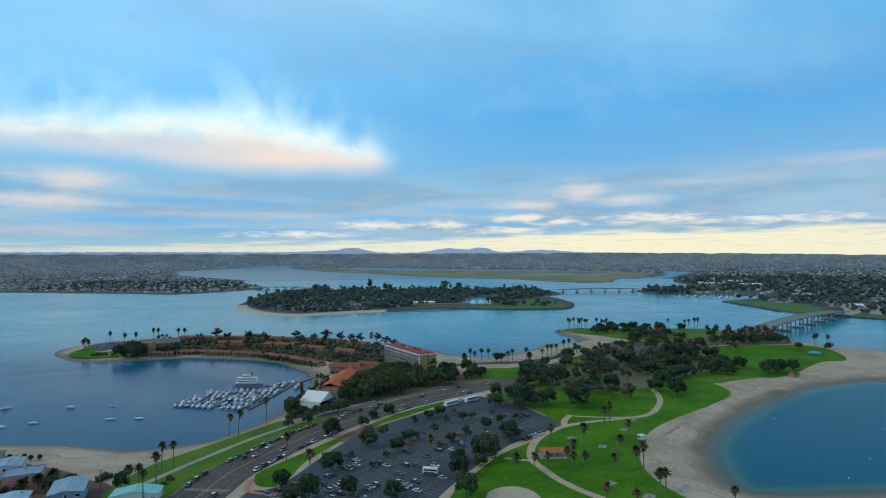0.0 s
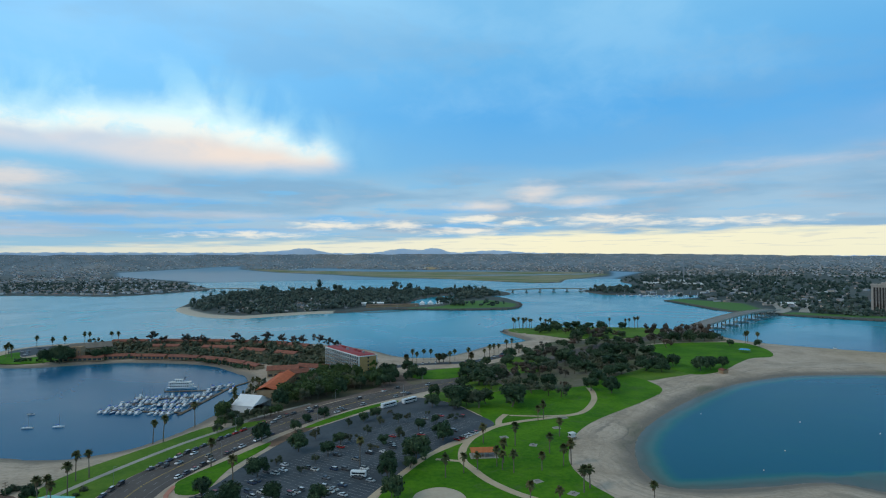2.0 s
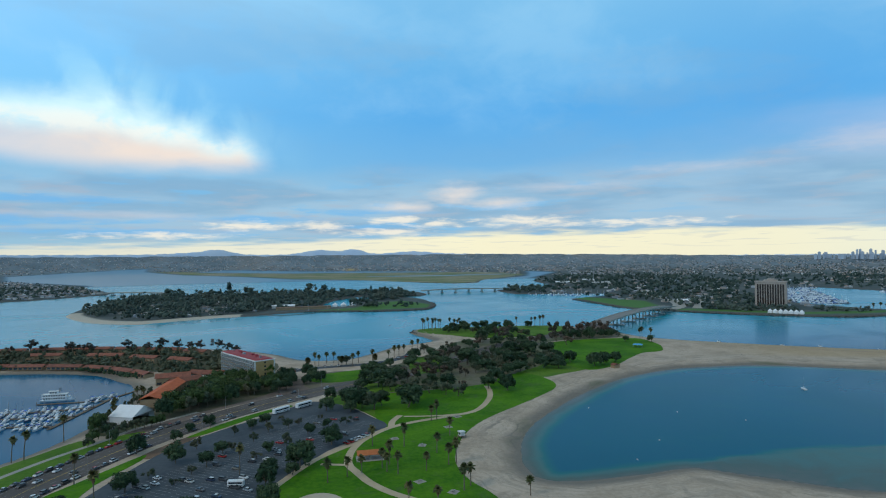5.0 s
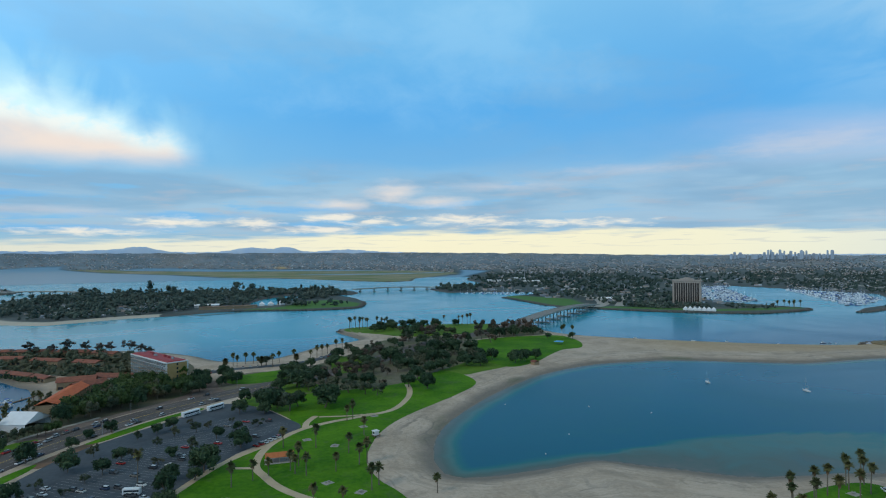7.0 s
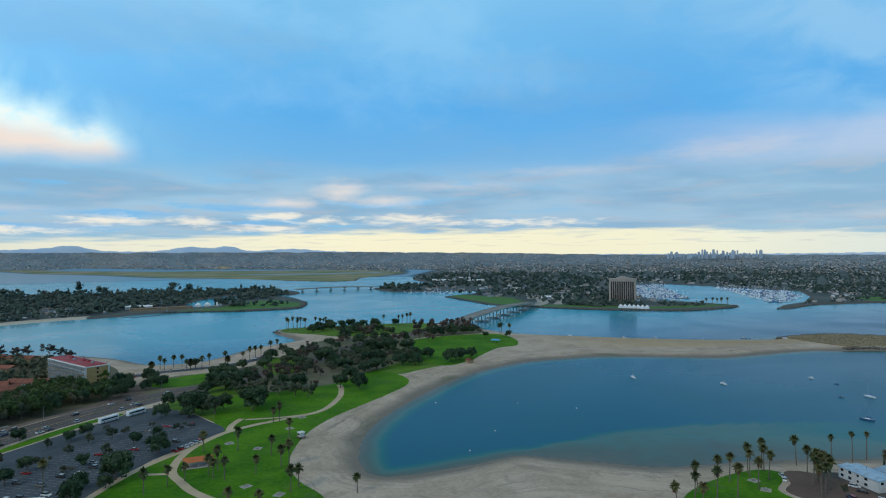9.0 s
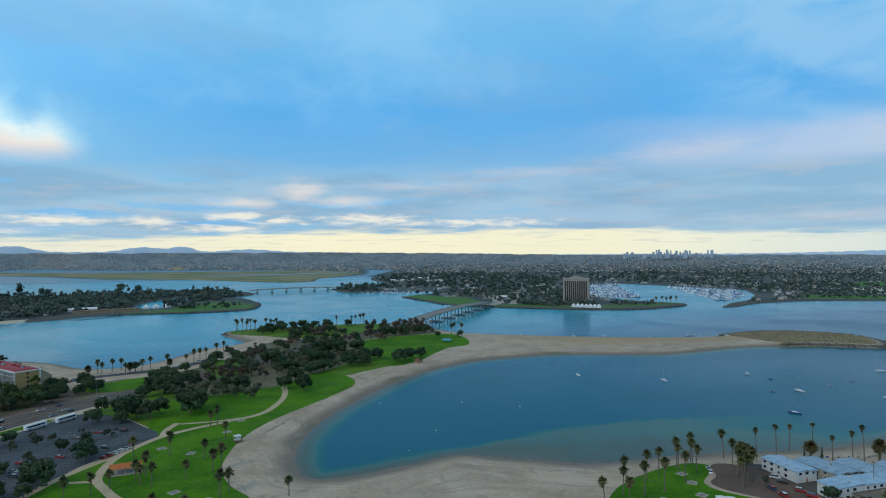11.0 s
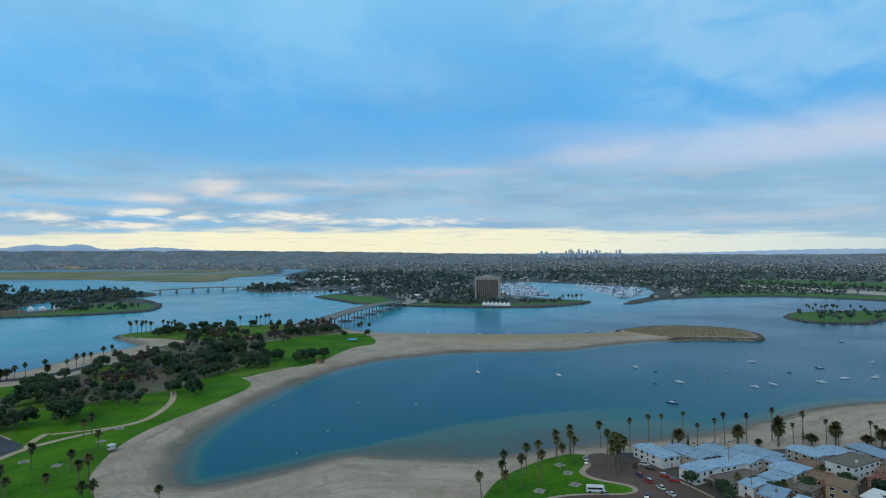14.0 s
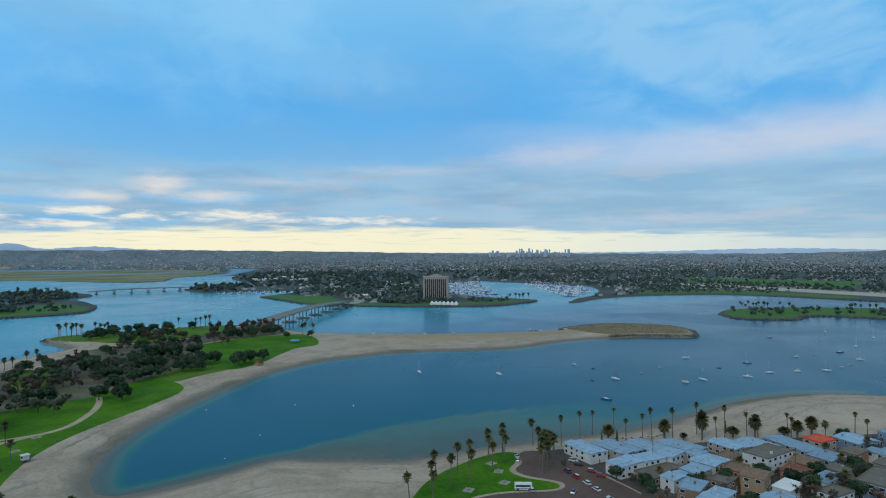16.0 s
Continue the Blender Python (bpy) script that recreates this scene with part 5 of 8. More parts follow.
for x, y, h in [(361, 189, 9.5), (387, 172, 11.1), (402, 159, 15.0), (419, 151, 7.7), (429, 144, 12.4), (445, 136, 6.9), (447, 130, 10.2), (457, 127, 11.2), (394, 165, 5.0)]:
    w = 1.25 if h > 6 else 0.8
    rnd.choice(DATE).put(x, y, G, rnd.uniform(0, 360), w, "stout date palm with full round crown", "palm tree", "date palms along the beach walk", max(0.2, (h - 2.6 * w) / (6.5 * w)))
PALMS_LAWN = [(39, 290), (56, 298), (58, 293), (70, 330), (92, 378), (96, 381), (77, 291), (60, 303), (89, 297), (93, 298), (94, 268), (90, 263), (64, 250), (76, 248), (117, 252), (63, 289), (46, 294), (53, 335), (30, 284), (98, 345), (86, 316)]
for x, y in PALMS_LAWN:
    rnd.choice(FAN10).put(x, y, G, rnd.uniform(0, 360), rnd.uniform(0.9, 1.1), "fan palm with brown skirt on the park lawn", "palm tree", "palms on the cove lawn", rnd.uniform(0.85, 1.1))
PALMS_COVE = [(-132, 345), (-128, 349), (-143, 289), (-139, 293), (-137, 272), (-142, 259), (-138, 259), (-131, 250), (-121, 378), (-86, 305), (-12, 303), (-65, 272)]
for x, y in PALMS_COVE:
    rnd.choice(FAN13).put(x, y, G, rnd.uniform(0, 360), rnd.uniform(0.95, 1.1), "tall fan palm beside the cove road", "palm tree", "palms along the cove", rnd.uniform(0.95, 1.1))
for x, y in [(21, 604), (33, 580), (46, 582), (52, 602), (66, 606), (82, 606), (89, 622), (95, 634), (101, 640), (112, 660), (120, 675), (28, 606), (10, 600), (14, 592)]:
    rnd.choice(FAN10).put(x, y, G, rnd.uniform(0, 360), rnd.uniform(0.95, 1.2), "fan palm on the north beach", "palm tree", "palms along the north beach")
for x, y in [(-232, 300), (-230, 302), (-225, 300), (-223, 303), (-218, 301), (-214, 302)]:
    DATE[1].put(x, y, G, rnd.uniform(0, 360), 0.5, "small young palm on the sand before the houses", "palm tree", "young palms on the sand", 0.7)
for x, y in [(-185, 271), (-190, 258), (-187, 264)]:
    DATE[0].put(x, y, G, rnd.uniform(0, 360), 1.0, "bushy palm among the north beach houses", "palm tree", "palms among the houses", 0.8)
for x, y in [(-165, 274), (-164, 277), (-162, 279), (-161, 280), (-159, 282), (-158, 283), (-133, 271), (-133, 277), (-170, 270), (-181, 276), (-181, 267), (-194, 271), (-200, 268), (-199, 260)]:
    rnd.choice(BUSH).put(x, y, G, rnd.uniform(0, 360), rnd.uniform(0.9, 1.7), "dark garden shrub beside the beach houses", "shrub", "shrubs beside the houses")
for x, y in [(36, 590), (68, 595), (4, 588)]:
    DATE[0].put(x, y, G, rnd.uniform(0, 360), 1.05, "bushy date palm on the north beach", "palm tree", "palms along the north beach")
PALMS_POINT = [(148, 846), (149, 836), (157, 850), (162, 853), (160, 830), (167, 850), (172, 852), (172, 838), (188, 847), (190, 832), (196, 838), (201, 846), (306, 840), (313, 846), (318, 838), (324, 842), (285, 845)]
for x, y in PALMS_POINT:
    rnd.choice(FAN13).put(x, y, G + 0.5, rnd.uniform(0, 360), rnd.uniform(1.0, 1.25), "tall fan palm on the grassy point", "palm tree", "palms on the point")
for x, y in [(396, 690), (404, 700), (410, 690), (-422, 656), (-430, 672), (-415, 654), (-436, 730), (-408, 714), (-399, 722), (-398, 762), (-392, 762), (-366, 764), (-358, 764)]:
    rnd.choice(FAN10).put(x, y, G, rnd.uniform(0, 360), 1.15, "slim fan palm near the shore", "palm tree", "palms near the shore", 1.1)
for x, y in [(352, 186), (362, 184), (424, 158)]:
    SPIRE.put(x, y, G, 0, 0.95, "narrow dark green cypress among the houses", "cypress", "cypresses among houses")


# far woods: too many and too far to count
def woods(name, places, size, seed, label, material=LEAF_FAR, n=9, tall=1.0, lobes=3):
    """places: x, y, z, scale of every tree; knobbly crowns of uneven height with loose leaf clumps."""
    rng = np.random.default_rng(seed)
    verts, faces, base = [], [], 0
    for x, y, z, s in places:
        up = tall * rng.choice((0.75, 0.9, 1.0, 1.15, 1.6))
        wide = 1.0 if up < 1.3 * tall else 0.72
        for j in range(lobes):
            r = size * s * rng.uniform(0.26, 0.52, 3) * np.array([wide, wide, 0.8])
            c = np.array([x + rng.normal() * size * s * 0.30 * wide, y + rng.normal() * size * s * 0.30 * wide, z + size * s * rng.uniform(0.30, 0.85) * up])
            v = ICO_V * (1 + rng.uniform(-0.35, 0.35, (len(ICO_V), 1))) * r * 0.85 + c
            verts.append(v)
            faces += (ICO_F + base).tolist()
            base += len(v)
            q = leaf_quads(rng, c, r * 1.15, n, size * s * 0.12)
            verts.append(q)
            faces += (np.arange(4 * n).reshape(-1, 4) + base).tolist()
            base += len(q)
    ob = mesh_object(name, np.vstack(verts), faces, material)
    return tagged(ob, label, "trees", kind="stuff")


def far_trees(poly, step, seed, lo=0.7, hi=1.3, avoid=()):
    r = np.random.default_rng(seed)
    return [(x, y, 2.4, r.uniform(lo, hi)) for x, y in scatter(poly, step, seed, avoid)]


HEDGE = [(x + rnd.uniform(-2, 2), y + rnd.uniform(-2, 2), G - 0.5, rnd.uniform(0.4, 0.75)) for x, y in smooth([(-396, 630), (-360, 622), (-320, 634), (-286, 639), (-240, 632), (-205, 618), (-180, 602), (-158, 582), (-140, 566)], 8, False)]
woods("hedge", HEDGE, 6.0, 89, "clipped green hedge before the bungalows", LEAF, 14)
woods("shrubbery", GARDEN, 8.5, 90, "thick green planting between the resort bungalows", LEAF_OLIVE, 16)
VAC_WOOD = [(-470, 1290), (-420, 1205), (-362, 1146), (-300, 1118), (-250, 1120), (-190, 1170), (-130, 1212), (-95, 1262), (-40, 1300), (-10, 1330), (60, 1330), (130, 1440), (215, 1560), (235, 1640), (255, 1720), (225, 1800), (50, 1860), (-227, 1880), (-440, 1850), (-515, 1720), (-530, 1560), (-505, 1400)]


def stands(places, seed, gap):
    """Thins places out in patches, so that glades open between the stands of trees."""
    r = np.random.default_rng(seed)
    return [p for p in places if math.sin(p[0] * 0.041 + 1.3) + math.sin(p[1] * 0.057) + math.sin((p[0] - p[1]) * 0.023 + 2.0) + r.normal() * 0.7 > gap]


woods("woodland", stands(far_trees(VAC_WOOD, 15.5, 91, 0.45, 1.25, (POND,)), 91, -1.0), 11.5, 91, "dark mixed woodland on the island across the bay", n=9)
woods("woodland", [(x, y, 3.0, k) for x, y, k in ((-338, 1830, 1.2), (-290, 1840, 1.5), (-240, 1850, 1.3), (-60, 1800, 1.8), (-20, 1780, 1.4), (60, 1700, 1.3), (150, 1650, 1.2), (-470, 1840, 1.0), (-455, 1822, 1.2), (-430, 1850, 0.9))], 16.0, 191, "tall dark trees standing over the island woods", n=14, tall=1.25)
woods("woodland", far_trees([(112, 1262), (150, 1222), (190, 1225), (205, 1300), (180, 1400), (130, 1360)], 26, 92, 0.5, 0.9), 12.0, 92, "scattered dark trees at the island tip", n=14)
woods("woodland", far_trees([(50, 1290), (92, 1240), (120, 1290), (100, 1340)], 13, 192, 0.6, 1.1), 12.0, 192, "dark grove beside the island pond", n=14)
woods("woodland", far_trees([(510, 1640), (560, 1625), (640, 1700), (620, 1830), (520, 1790)], 20, 93, 0.7, 1.1) + far_trees([(620, 1850), (760, 1950), (850, 2400), (1050, 2750), (1500, 2750), (1450, 1700), (1250, 1640), (1000, 1420), (800, 1620)], 55, 94, 0.6, 1.2)
      + far_trees([(640, 1450), (700, 1300), (680, 1120), (720, 1010), (800, 970), (830, 1080), (960, 1120), (1000, 1350), (900, 1500), (760, 1470)], 31, 95, 0.5, 1.15, ([(560, 1050), (560, 1400), (650, 1420), (680, 1200), (650, 1040)],)), 14.0, 94, "dark parkland trees round the marinas")
woods("woodland", far_trees([(690, 1030), (760, 950), (830, 930), (830, 1000), (740, 1060)], 13, 96, 0.6, 1.0) + far_trees([(860, 900), (960, 905), (970, 950), (870, 985)], 15, 97, 0.4, 0.8), 11.0, 96, "low dark trees round the tower hotel")
woods("woodland", far_trees([(-1480, 1910), (-1060, 1825), (-858, 1765), (-760, 1880), (-700, 2010), (-760, 2150), (-1000, 2500), (-1700, 2600)], 38, 98, 0.5, 1.0), 12.0, 98, "street trees among the houses of the far shore")
woods("woodland", far_trees([(1050, 500), (1030, 440), (1100, 425), (1200, 330), (1300, 330), (1240, 440), (1120, 515)], 27, 99, 0.4, 0.9), 12.0, 99, "dark trees on the low green island")
woods("woodland", far_trees([(1340, 870), (1480, 780), (1560, 640), (1600, 760), (1480, 980)], 34, 100, 0.4, 0.8) + far_trees([(1830, 620), (1880, 1150), (1960, 1190), (1960, 700)], 30, 101, 0.5, 1.0), 12.0, 100, "low trees along the river mouth")
for x, y in [(1123, 518), (1130, 508), (1096, 500), (1076, 483), (1109, 483), (1145, 497), (1129, 480), (1123, 472), (1161, 469), (1150, 449), (1208, 374), (1216, 368), (1215, 356), (1212, 345), (1118, 492), (1138, 486)]:
    rnd.choice(FAN13).put(x, y, 2.5, rnd.uniform(0, 360), rnd.uniform(1.0, 1.2), "tall fan palm on the low green island", "palm tree", "palms on the green island")
for x, y in [(950, 915), (975, 925), (967, 905), (989, 915), (972, 900), (1000, 912)]:
    rnd.choice(FAN10).put(x, y, 2.5, rnd.uniform(0, 360), 1.3, "slim palm on the hotel breakwater", "palm tree", "palms on the breakwater")


# ---- building materials ----
def walls(name, a, b):
    return surface(name, a, b, 0.25, 0.85, 0.05, 6.0, dirt=0.12)


STUCCO_WHITE = walls("white_stucco", (0.56, 0.55, 0.53), (0.70, 0.69, 0.67))
STUCCO_CREAM = walls("cream_stucco", (0.32, 0.28, 0.22), (0.42, 0.37, 0.30))
STUCCO_TAN = walls("tan_stucco", (0.30, 0.20, 0.115), (0.39, 0.27, 0.16))
STUCCO_PINK = walls("pink_stucco", (0.62, 0.22, 0.20), (0.72, 0.30, 0.27))
STUCCO_BLUE = walls("blue_siding", (0.16, 0.22, 0.30), (0.24, 0.31, 0.40))
STUCCO_BROWN = walls("brown_shingle", (0.20, 0.12, 0.075), (0.30, 0.19, 0.12))
STUCCO_RUST = walls("rust_siding", (0.33, 0.15, 0.08), (0.42, 0.21, 0.12))
# Pale roofing; the blue of reflected sky is put into its base colour.
ROOF_PALE = surface("pale_roof", (0.18, 0.30, 0.42), (0.35, 0.49, 0.62), 0.3, 0.6, 0.05, 7.0, dirt=0.3, spread=0.45)
ROOF_GREY = surface("gravel_roof", (0.14, 0.120, 0.10), (0.23, 0.195, 0.16), 0.2, 0.9, 0.2, 9.0, dirt=0.2)
ROOF_TILE = surface("clay_tile", (0.15, 0.052, 0.036), (0.33, 0.11, 0.062), 0.3, 0.85, 0.4, 7.0, spread=0.25)
ROOF_RED = surface("red_roof", (0.26, 0.03, 0.035), (0.36, 0.055, 0.06), 0.12, 0.75, 0.1, 7.0)
ROOF_ORANGE = surface("orange_tarp", (0.72, 0.07, 0.02), (0.82, 0.11, 0.03), 0.2, 0.7)
ROOF_TEAL = surface("teal_roof", (0.17, 0.54, 0.52), (0.30, 0.66, 0.63), 0.15, 0.55, 0.05, 5.0, dirt=0.1)
CANVAS = surface("white_canvas", (0.74, 0.75, 0.76), (0.84, 0.85, 0.86), 0.2, 0.6)
BLUE_CANVAS = surface("blue_canvas", (0.06, 0.30, 0.58), (0.10, 0.38, 0.66), 0.3, 0.6)
GLASS = surface("dark_glass", (0.015, 0.020, 0.026), (0.035, 0.045, 0.055), 0.5, 0.12, spec=0.8)
TRIM = surface("white_trim", (0.68, 0.68, 0.66), (0.78, 0.78, 0.76), 0.4, 0.6)
DARK = surface("dark_metal", (0.035, 0.035, 0.038), (0.07, 0.07, 0.07), 0.8, 0.5, metal=0.3)
STEEL = surface("grey_metal", (0.28, 0.29, 0.30), (0.40, 0.41, 0.42), 0.5, 0.45, metal=0.5)
TIMBER = surface("timber", (0.13, 0.09, 0.06), (0.22, 0.16, 0.11), 0.6, 0.85, 0.2)


def gable(bm, w, d, z, rise, over=0.5, thick=0.25):
    """A gabled roof with its ridge along y."""
    x, y = w / 2 + over, d / 2 + over
    a = [(-x, -y, z), (0, -y, z + rise), (x, -y, z), (-x, y, z), (0, y, z + rise), (x, y, z)]
    b = [(p[0], p[1], p[2] + thick) for p in a]
    v = [bm.verts.new(p) for p in a + b]
    for f in ((6, 7, 10, 9), (7, 8, 11, 10), (0, 3, 4, 1), (1, 4, 5, 2), (0, 1, 7, 6), (1, 2, 8, 7), (3, 9, 10, 4), (4, 10, 11, 5), (0, 6, 9, 3), (2, 5, 11, 8)):
        bm.faces.new([v[i] for i in f])
    return v


def openings(parent, w, d, storeys, sh, seed, z0=0.0, door=True):
    """Windows and doors on the four walls, each a frame with a pane set in it."""
    r = random.Random(seed)
    for s in range(storeys):
        for face in range(4):
            length = w if face % 2 == 0 else d
            n = max(1, int(length / 3.6))
            for i in range(n):
                if r.random() < (0.18 if face in (0, 3) else 0.68):
                    continue
                ww, wh, sill = r.choice((1.2, 1.6, 1.9)), r.choice((1.1, 1.3)), 0.95
                if door and s == 0 and i == n // 2 and face == 0:
                    ww, wh, sill = 1.0, 2.05, 0.05
                u = (i + 0.5) / n * length - length / 2
                off = (d if face % 2 == 0 else w) / 2
                m = pose(0, 0, 0, 0, 0, face * 90)
                bm = bmesh.new()
                for bx, bz, sx, sz in ((0, wh, ww + 0.24, 0.12), (0, -0.12, ww + 0.24, 0.12), (-ww / 2 - 0.06, 0, 0.12, wh), (ww / 2 + 0.06, 0, 0.12, wh)):
                    box(bm, sx, 0.14, sz, u + bx, -off - 0.03, z0 + s * sh + sill + bz)
                bmesh.ops.transform(bm, matrix=m, verts=bm.verts)
                fr = part("door" if wh > 2 else "window", bm, TRIM, parent)
                bm = bmesh.new()
                box(bm, ww, 0.08, wh, u, -off - 0.012, z0 + s * sh + sill)
                bmesh.ops.transform(bm, matrix=m, verts=bm.verts)
                part("panel" if wh > 2 else "pane", bm, STUCCO_RUST if wh > 2 else GLASS, fr)


def house(x, y, turn, w, d, storeys, wall, roof, style, label, seed, sh=2.9, group="beach houses"):
    sh = sh * 0.93
    t = root("house", label, "house", group, pose(x, y, G, 0, 0, turn))
    h = storeys * sh
    bm = bmesh.new()
    box(bm, w, d, h + 0.3, 0, 0, -0.3)
    if style == "gable":
        for s in (-1, 1):
            f = bm.faces.new([bm.verts.new(p) for p in ((-w / 2, s * d / 2, h), (w / 2, s * d / 2, h), (0, s * d / 2, h + w * 0.09))])
    part("wall", bm, wall, t)
    bm = bmesh.new()
    if style == "gable":
        gable(bm, w, d, h, w * 0.09)
    elif style == "split":
        # two low slopes, one stepped above the other, with a strip of high windows in the step
        for side, drop in ((-1, 0.0), (1, -0.55)):
            v = box(bm, w / 2 + 0.5, d + 0.9, 0.22, side * (w / 4 + 0.22), 0, h + 0.75 + drop)
            for q in v:
                if q.co.x * side > w / 4 + 0.3:
                    q.co.z -= 0.7 if side < 0 else 0.28
        bs = bmesh.new()
        box(bs, 0.16, d - 0.4, 0.72, 0.02, 0, h + 0.02)
        part("clerestory", bs, GLASS, t)
        for k in range(int(d / 5)):
            bs = bmesh.new()
            box(bs, w * 0.42, 0.14, 0.14, -w * 0.25, -d / 2 + 2.5 + 5 * k, h + 0.62)
            part("roof_batten", bs, STEEL, t)
    elif style == "shed":
        v = box(bm, w + 0.8, d + 0.8, 0.3, 0, 0, h + 0.15)
        for q in v:
            if q.co.x > 0:
                q.co.z += 0.7
    else:
        box(bm, w + 0.5, d + 0.5, 0.25, 0, 0, h)
        for sx, sy, px, py in ((w + 0.5, 0.3, 0, d / 2 + 0.1), (w + 0.5, 0.3, 0, -d / 2 - 0.1), (0.3, d - 0.1, w / 2 + 0.1, 0), (0.3, d - 0.1, -w / 2 - 0.1, 0)):
            box(bm, sx, sy, 0.35, px, py, h + 0.252)
    part("roof", bm, roof, t)
    r = random.Random(seed)
    for i in range(r.randint(1, 3)):
        bm = bmesh.new()
        px, py = r.uniform(-w * 0.3, w * 0.3), r.uniform(-d * 0.35, d * 0.35)
        top = h + (w * 0.09 * (1 - abs(px) / (w / 2)) if style == "gable" else 0.3)
        if r.random() < 0.5:
            rod(bm, (px, py, top - 0.3), (px, py, top + 0.9), 0.14, seg=8)
            rod(bm, (px, py, top + 0.9), (px, py, top + 1.05), 0.24, seg=8)
            part("vent_pipe", bm, STEEL, t)
        else:
            box(bm, 0.9, 0.8, 1.1, px, py, top - 0.3, bevel=0.05)
            box(bm, 1.05, 0.95, 0.1, px, py, top + 0.802)
            part("chimney", bm, wall, t)
    openings(t, w, d, storeys, sh, seed)
    return t


# ---- beach houses ----
ROW = [(331, 179, -8, 11, 20, STUCCO_WHITE), (344, 170, -2, 13, 21, STUCCO_CREAM), (358, 162.5, 0, 12.5, 18.5, STUCCO_WHITE), (372, 152, 2, 12, 19.5, STUCCO_CREAM), (393, 139, -8, 12, 16, STUCCO_CREAM), (405, 131, -10, 13, 15.5, STUCCO_TAN), (419, 120, -16, 12, 25, STUCCO_CREAM)]
for i, (x, y, turn, w, d, wall) in enumerate(ROW):
    house(x, y, turn, w, d, 2, wall, ROOF_PALE, "split", "two-storey beach house with pale low-pitched roof", 200 + i, 2.65)
HOUSES = [
    (335, 152, -8, 29, 9.5, 2, STUCCO_WHITE, ROOF_PALE, "split", "long white two-storey house with pale roof"),
    (338, 140.5, -8, 22, 11.5, 1, STUCCO_CREAM, ROOF_GREY, "flat", "single-storey house with flat gravel roof"),
    (355, 147.5, 2, 11, 8.5, 2, STUCCO_WHITE, ROOF_PALE, "shed", "small white house with pale shed roof"),
    (366, 141, -2, 10, 7, 2, STUCCO_CREAM, ROOF_PALE, "flat", "cream house with roof deck behind the beach row"),
    (332, 129, -4, 13, 7, 2, STUCCO_WHITE, ROOF_PALE, "split", "low white house with pale split roof"),
    (345, 128, -4, 10, 9, 2, STUCCO_CREAM, ROOF_PALE, "shed", "cream house with pale shed roof"),
    (328, 119, 16, 13, 9, 2, STUCCO_BROWN, ROOF_PALE, "flat", "brown brick house with pale flat roof"),
    (324, 107, 8, 22, 8, 2, STUCCO_WHITE, ROOF_PALE, "split", "narrow white house with pale blue roof"),
    (362, 131, 2, 15, 12, 2, STUCCO_WHITE, ROOF_PALE, "split", "white two-storey house with pale roof and balcony"),
    (345, 115, 6, 11, 8, 2, STUCCO_BROWN, ROOF_GREY, "flat", "brown stucco house with flat roof in the lane"),
    (354, 106, 14, 12, 9, 3, STUCCO_TAN, STUCCO_BROWN, "gable", "brown shingled three-storey townhouse"),
    (362, 119, 10, 12, 8, 2, STUCCO_RUST, STUCCO_BROWN, "flat", "rust-brown townhouse with roof terrace"),
    (375, 129, 0, 9, 8, 2, STUCCO_TAN, STUCCO_BROWN, "flat", "tan house with brown terrace roof"),
    (387, 117, -4, 21, 12, 3, STUCCO_WHITE, ROOF_GREY, "flat", "white apartment house with grey flat roof"),
    (385, 128.5, -2, 9, 6, 1, STUCCO_WHITE, ROOF_PALE, "shed", "low white garage with pale roof"),
    (358, 95, 0, 11, 7, 2, STUCCO_WHITE, CANVAS, "shed", "small house with bright white roof"),
    (412, 101, -8, 15, 11, 2, STUCCO_BLUE, ROOF_PALE, "split", "slate blue house with pale split roof"),
    (396, 104, -2, 12, 9, 2, STUCCO_RUST, STUCCO_BROWN, "gable", "reddish timber house with brown roof"),
    (380, 101, -4, 12, 8, 2, STUCCO_RUST, ROOF_TILE, "gable", "rust-coloured house among dark trees"),
    (380, 89, -4, 13, 7, 2, STUCCO_WHITE, ROOF_PALE, "shed", "pale house beside the lane"),
    (392, 73, 2, 24, 11, 3, STUCCO_BLUE, ROOF_GREY, "flat", "blue-grey three-storey house with brown flat roof"),
    (398, 90, -6, 10, 8, 2, STUCCO_CREAM, ROOF_GREY, "gable", "cream cottage with steep grey gable"),
    (436, 114.5, -10, 12, 10, 2, STUCCO_CREAM, ROOF_ORANGE, "flat", "beach house with bright red roof deck"),
    (451, 103, -18, 15, 14, 2, STUCCO_BLUE, ROOF_PALE, "gable", "grey-blue beach house with slate roof"),
    (470, 90, -18, 16, 12, 3, STUCCO_BLUE, ROOF_PALE, "flat", "grey-blue beach house facing the sand"),
    (428, 96, -8, 10, 8, 2, STUCCO_RUST, ROOF_GREY, "shed", "rust-coloured house with grey shed roof"),
    (440, 88, -10, 13, 9, 2, STUCCO_WHITE, ROOF_PALE, "split", "white house with pale roof beside the lane"),
    (424, 79, -8, 14, 9, 2, STUCCO_CREAM, ROOF_GREY, "gable", "cream house with grey gabled roof"),
    (448, 70, -8, 14, 9, 2, STUCCO_TAN, ROOF_TILE, "gable", "tan house with clay tile roof"),
    (430, 56, -8, 15, 9, 2, STUCCO_WHITE, ROOF_PALE, "flat", "white house with pale flat roof"),
    (470, 66, -10, 14, 9, 3, STUCCO_WHITE, ROOF_GREY, "flat", "white three-storey house with flat roof"),
    (343, 92, -2, 13, 8, 2, STUCCO_CREAM, ROOF_PALE, "split", "cream house with pale roof beside the lane"),
    (368, 81, -8, 12, 8, 2, STUCCO_WHITE, ROOF_GREY, "flat", "white house with grey flat roof"),
]
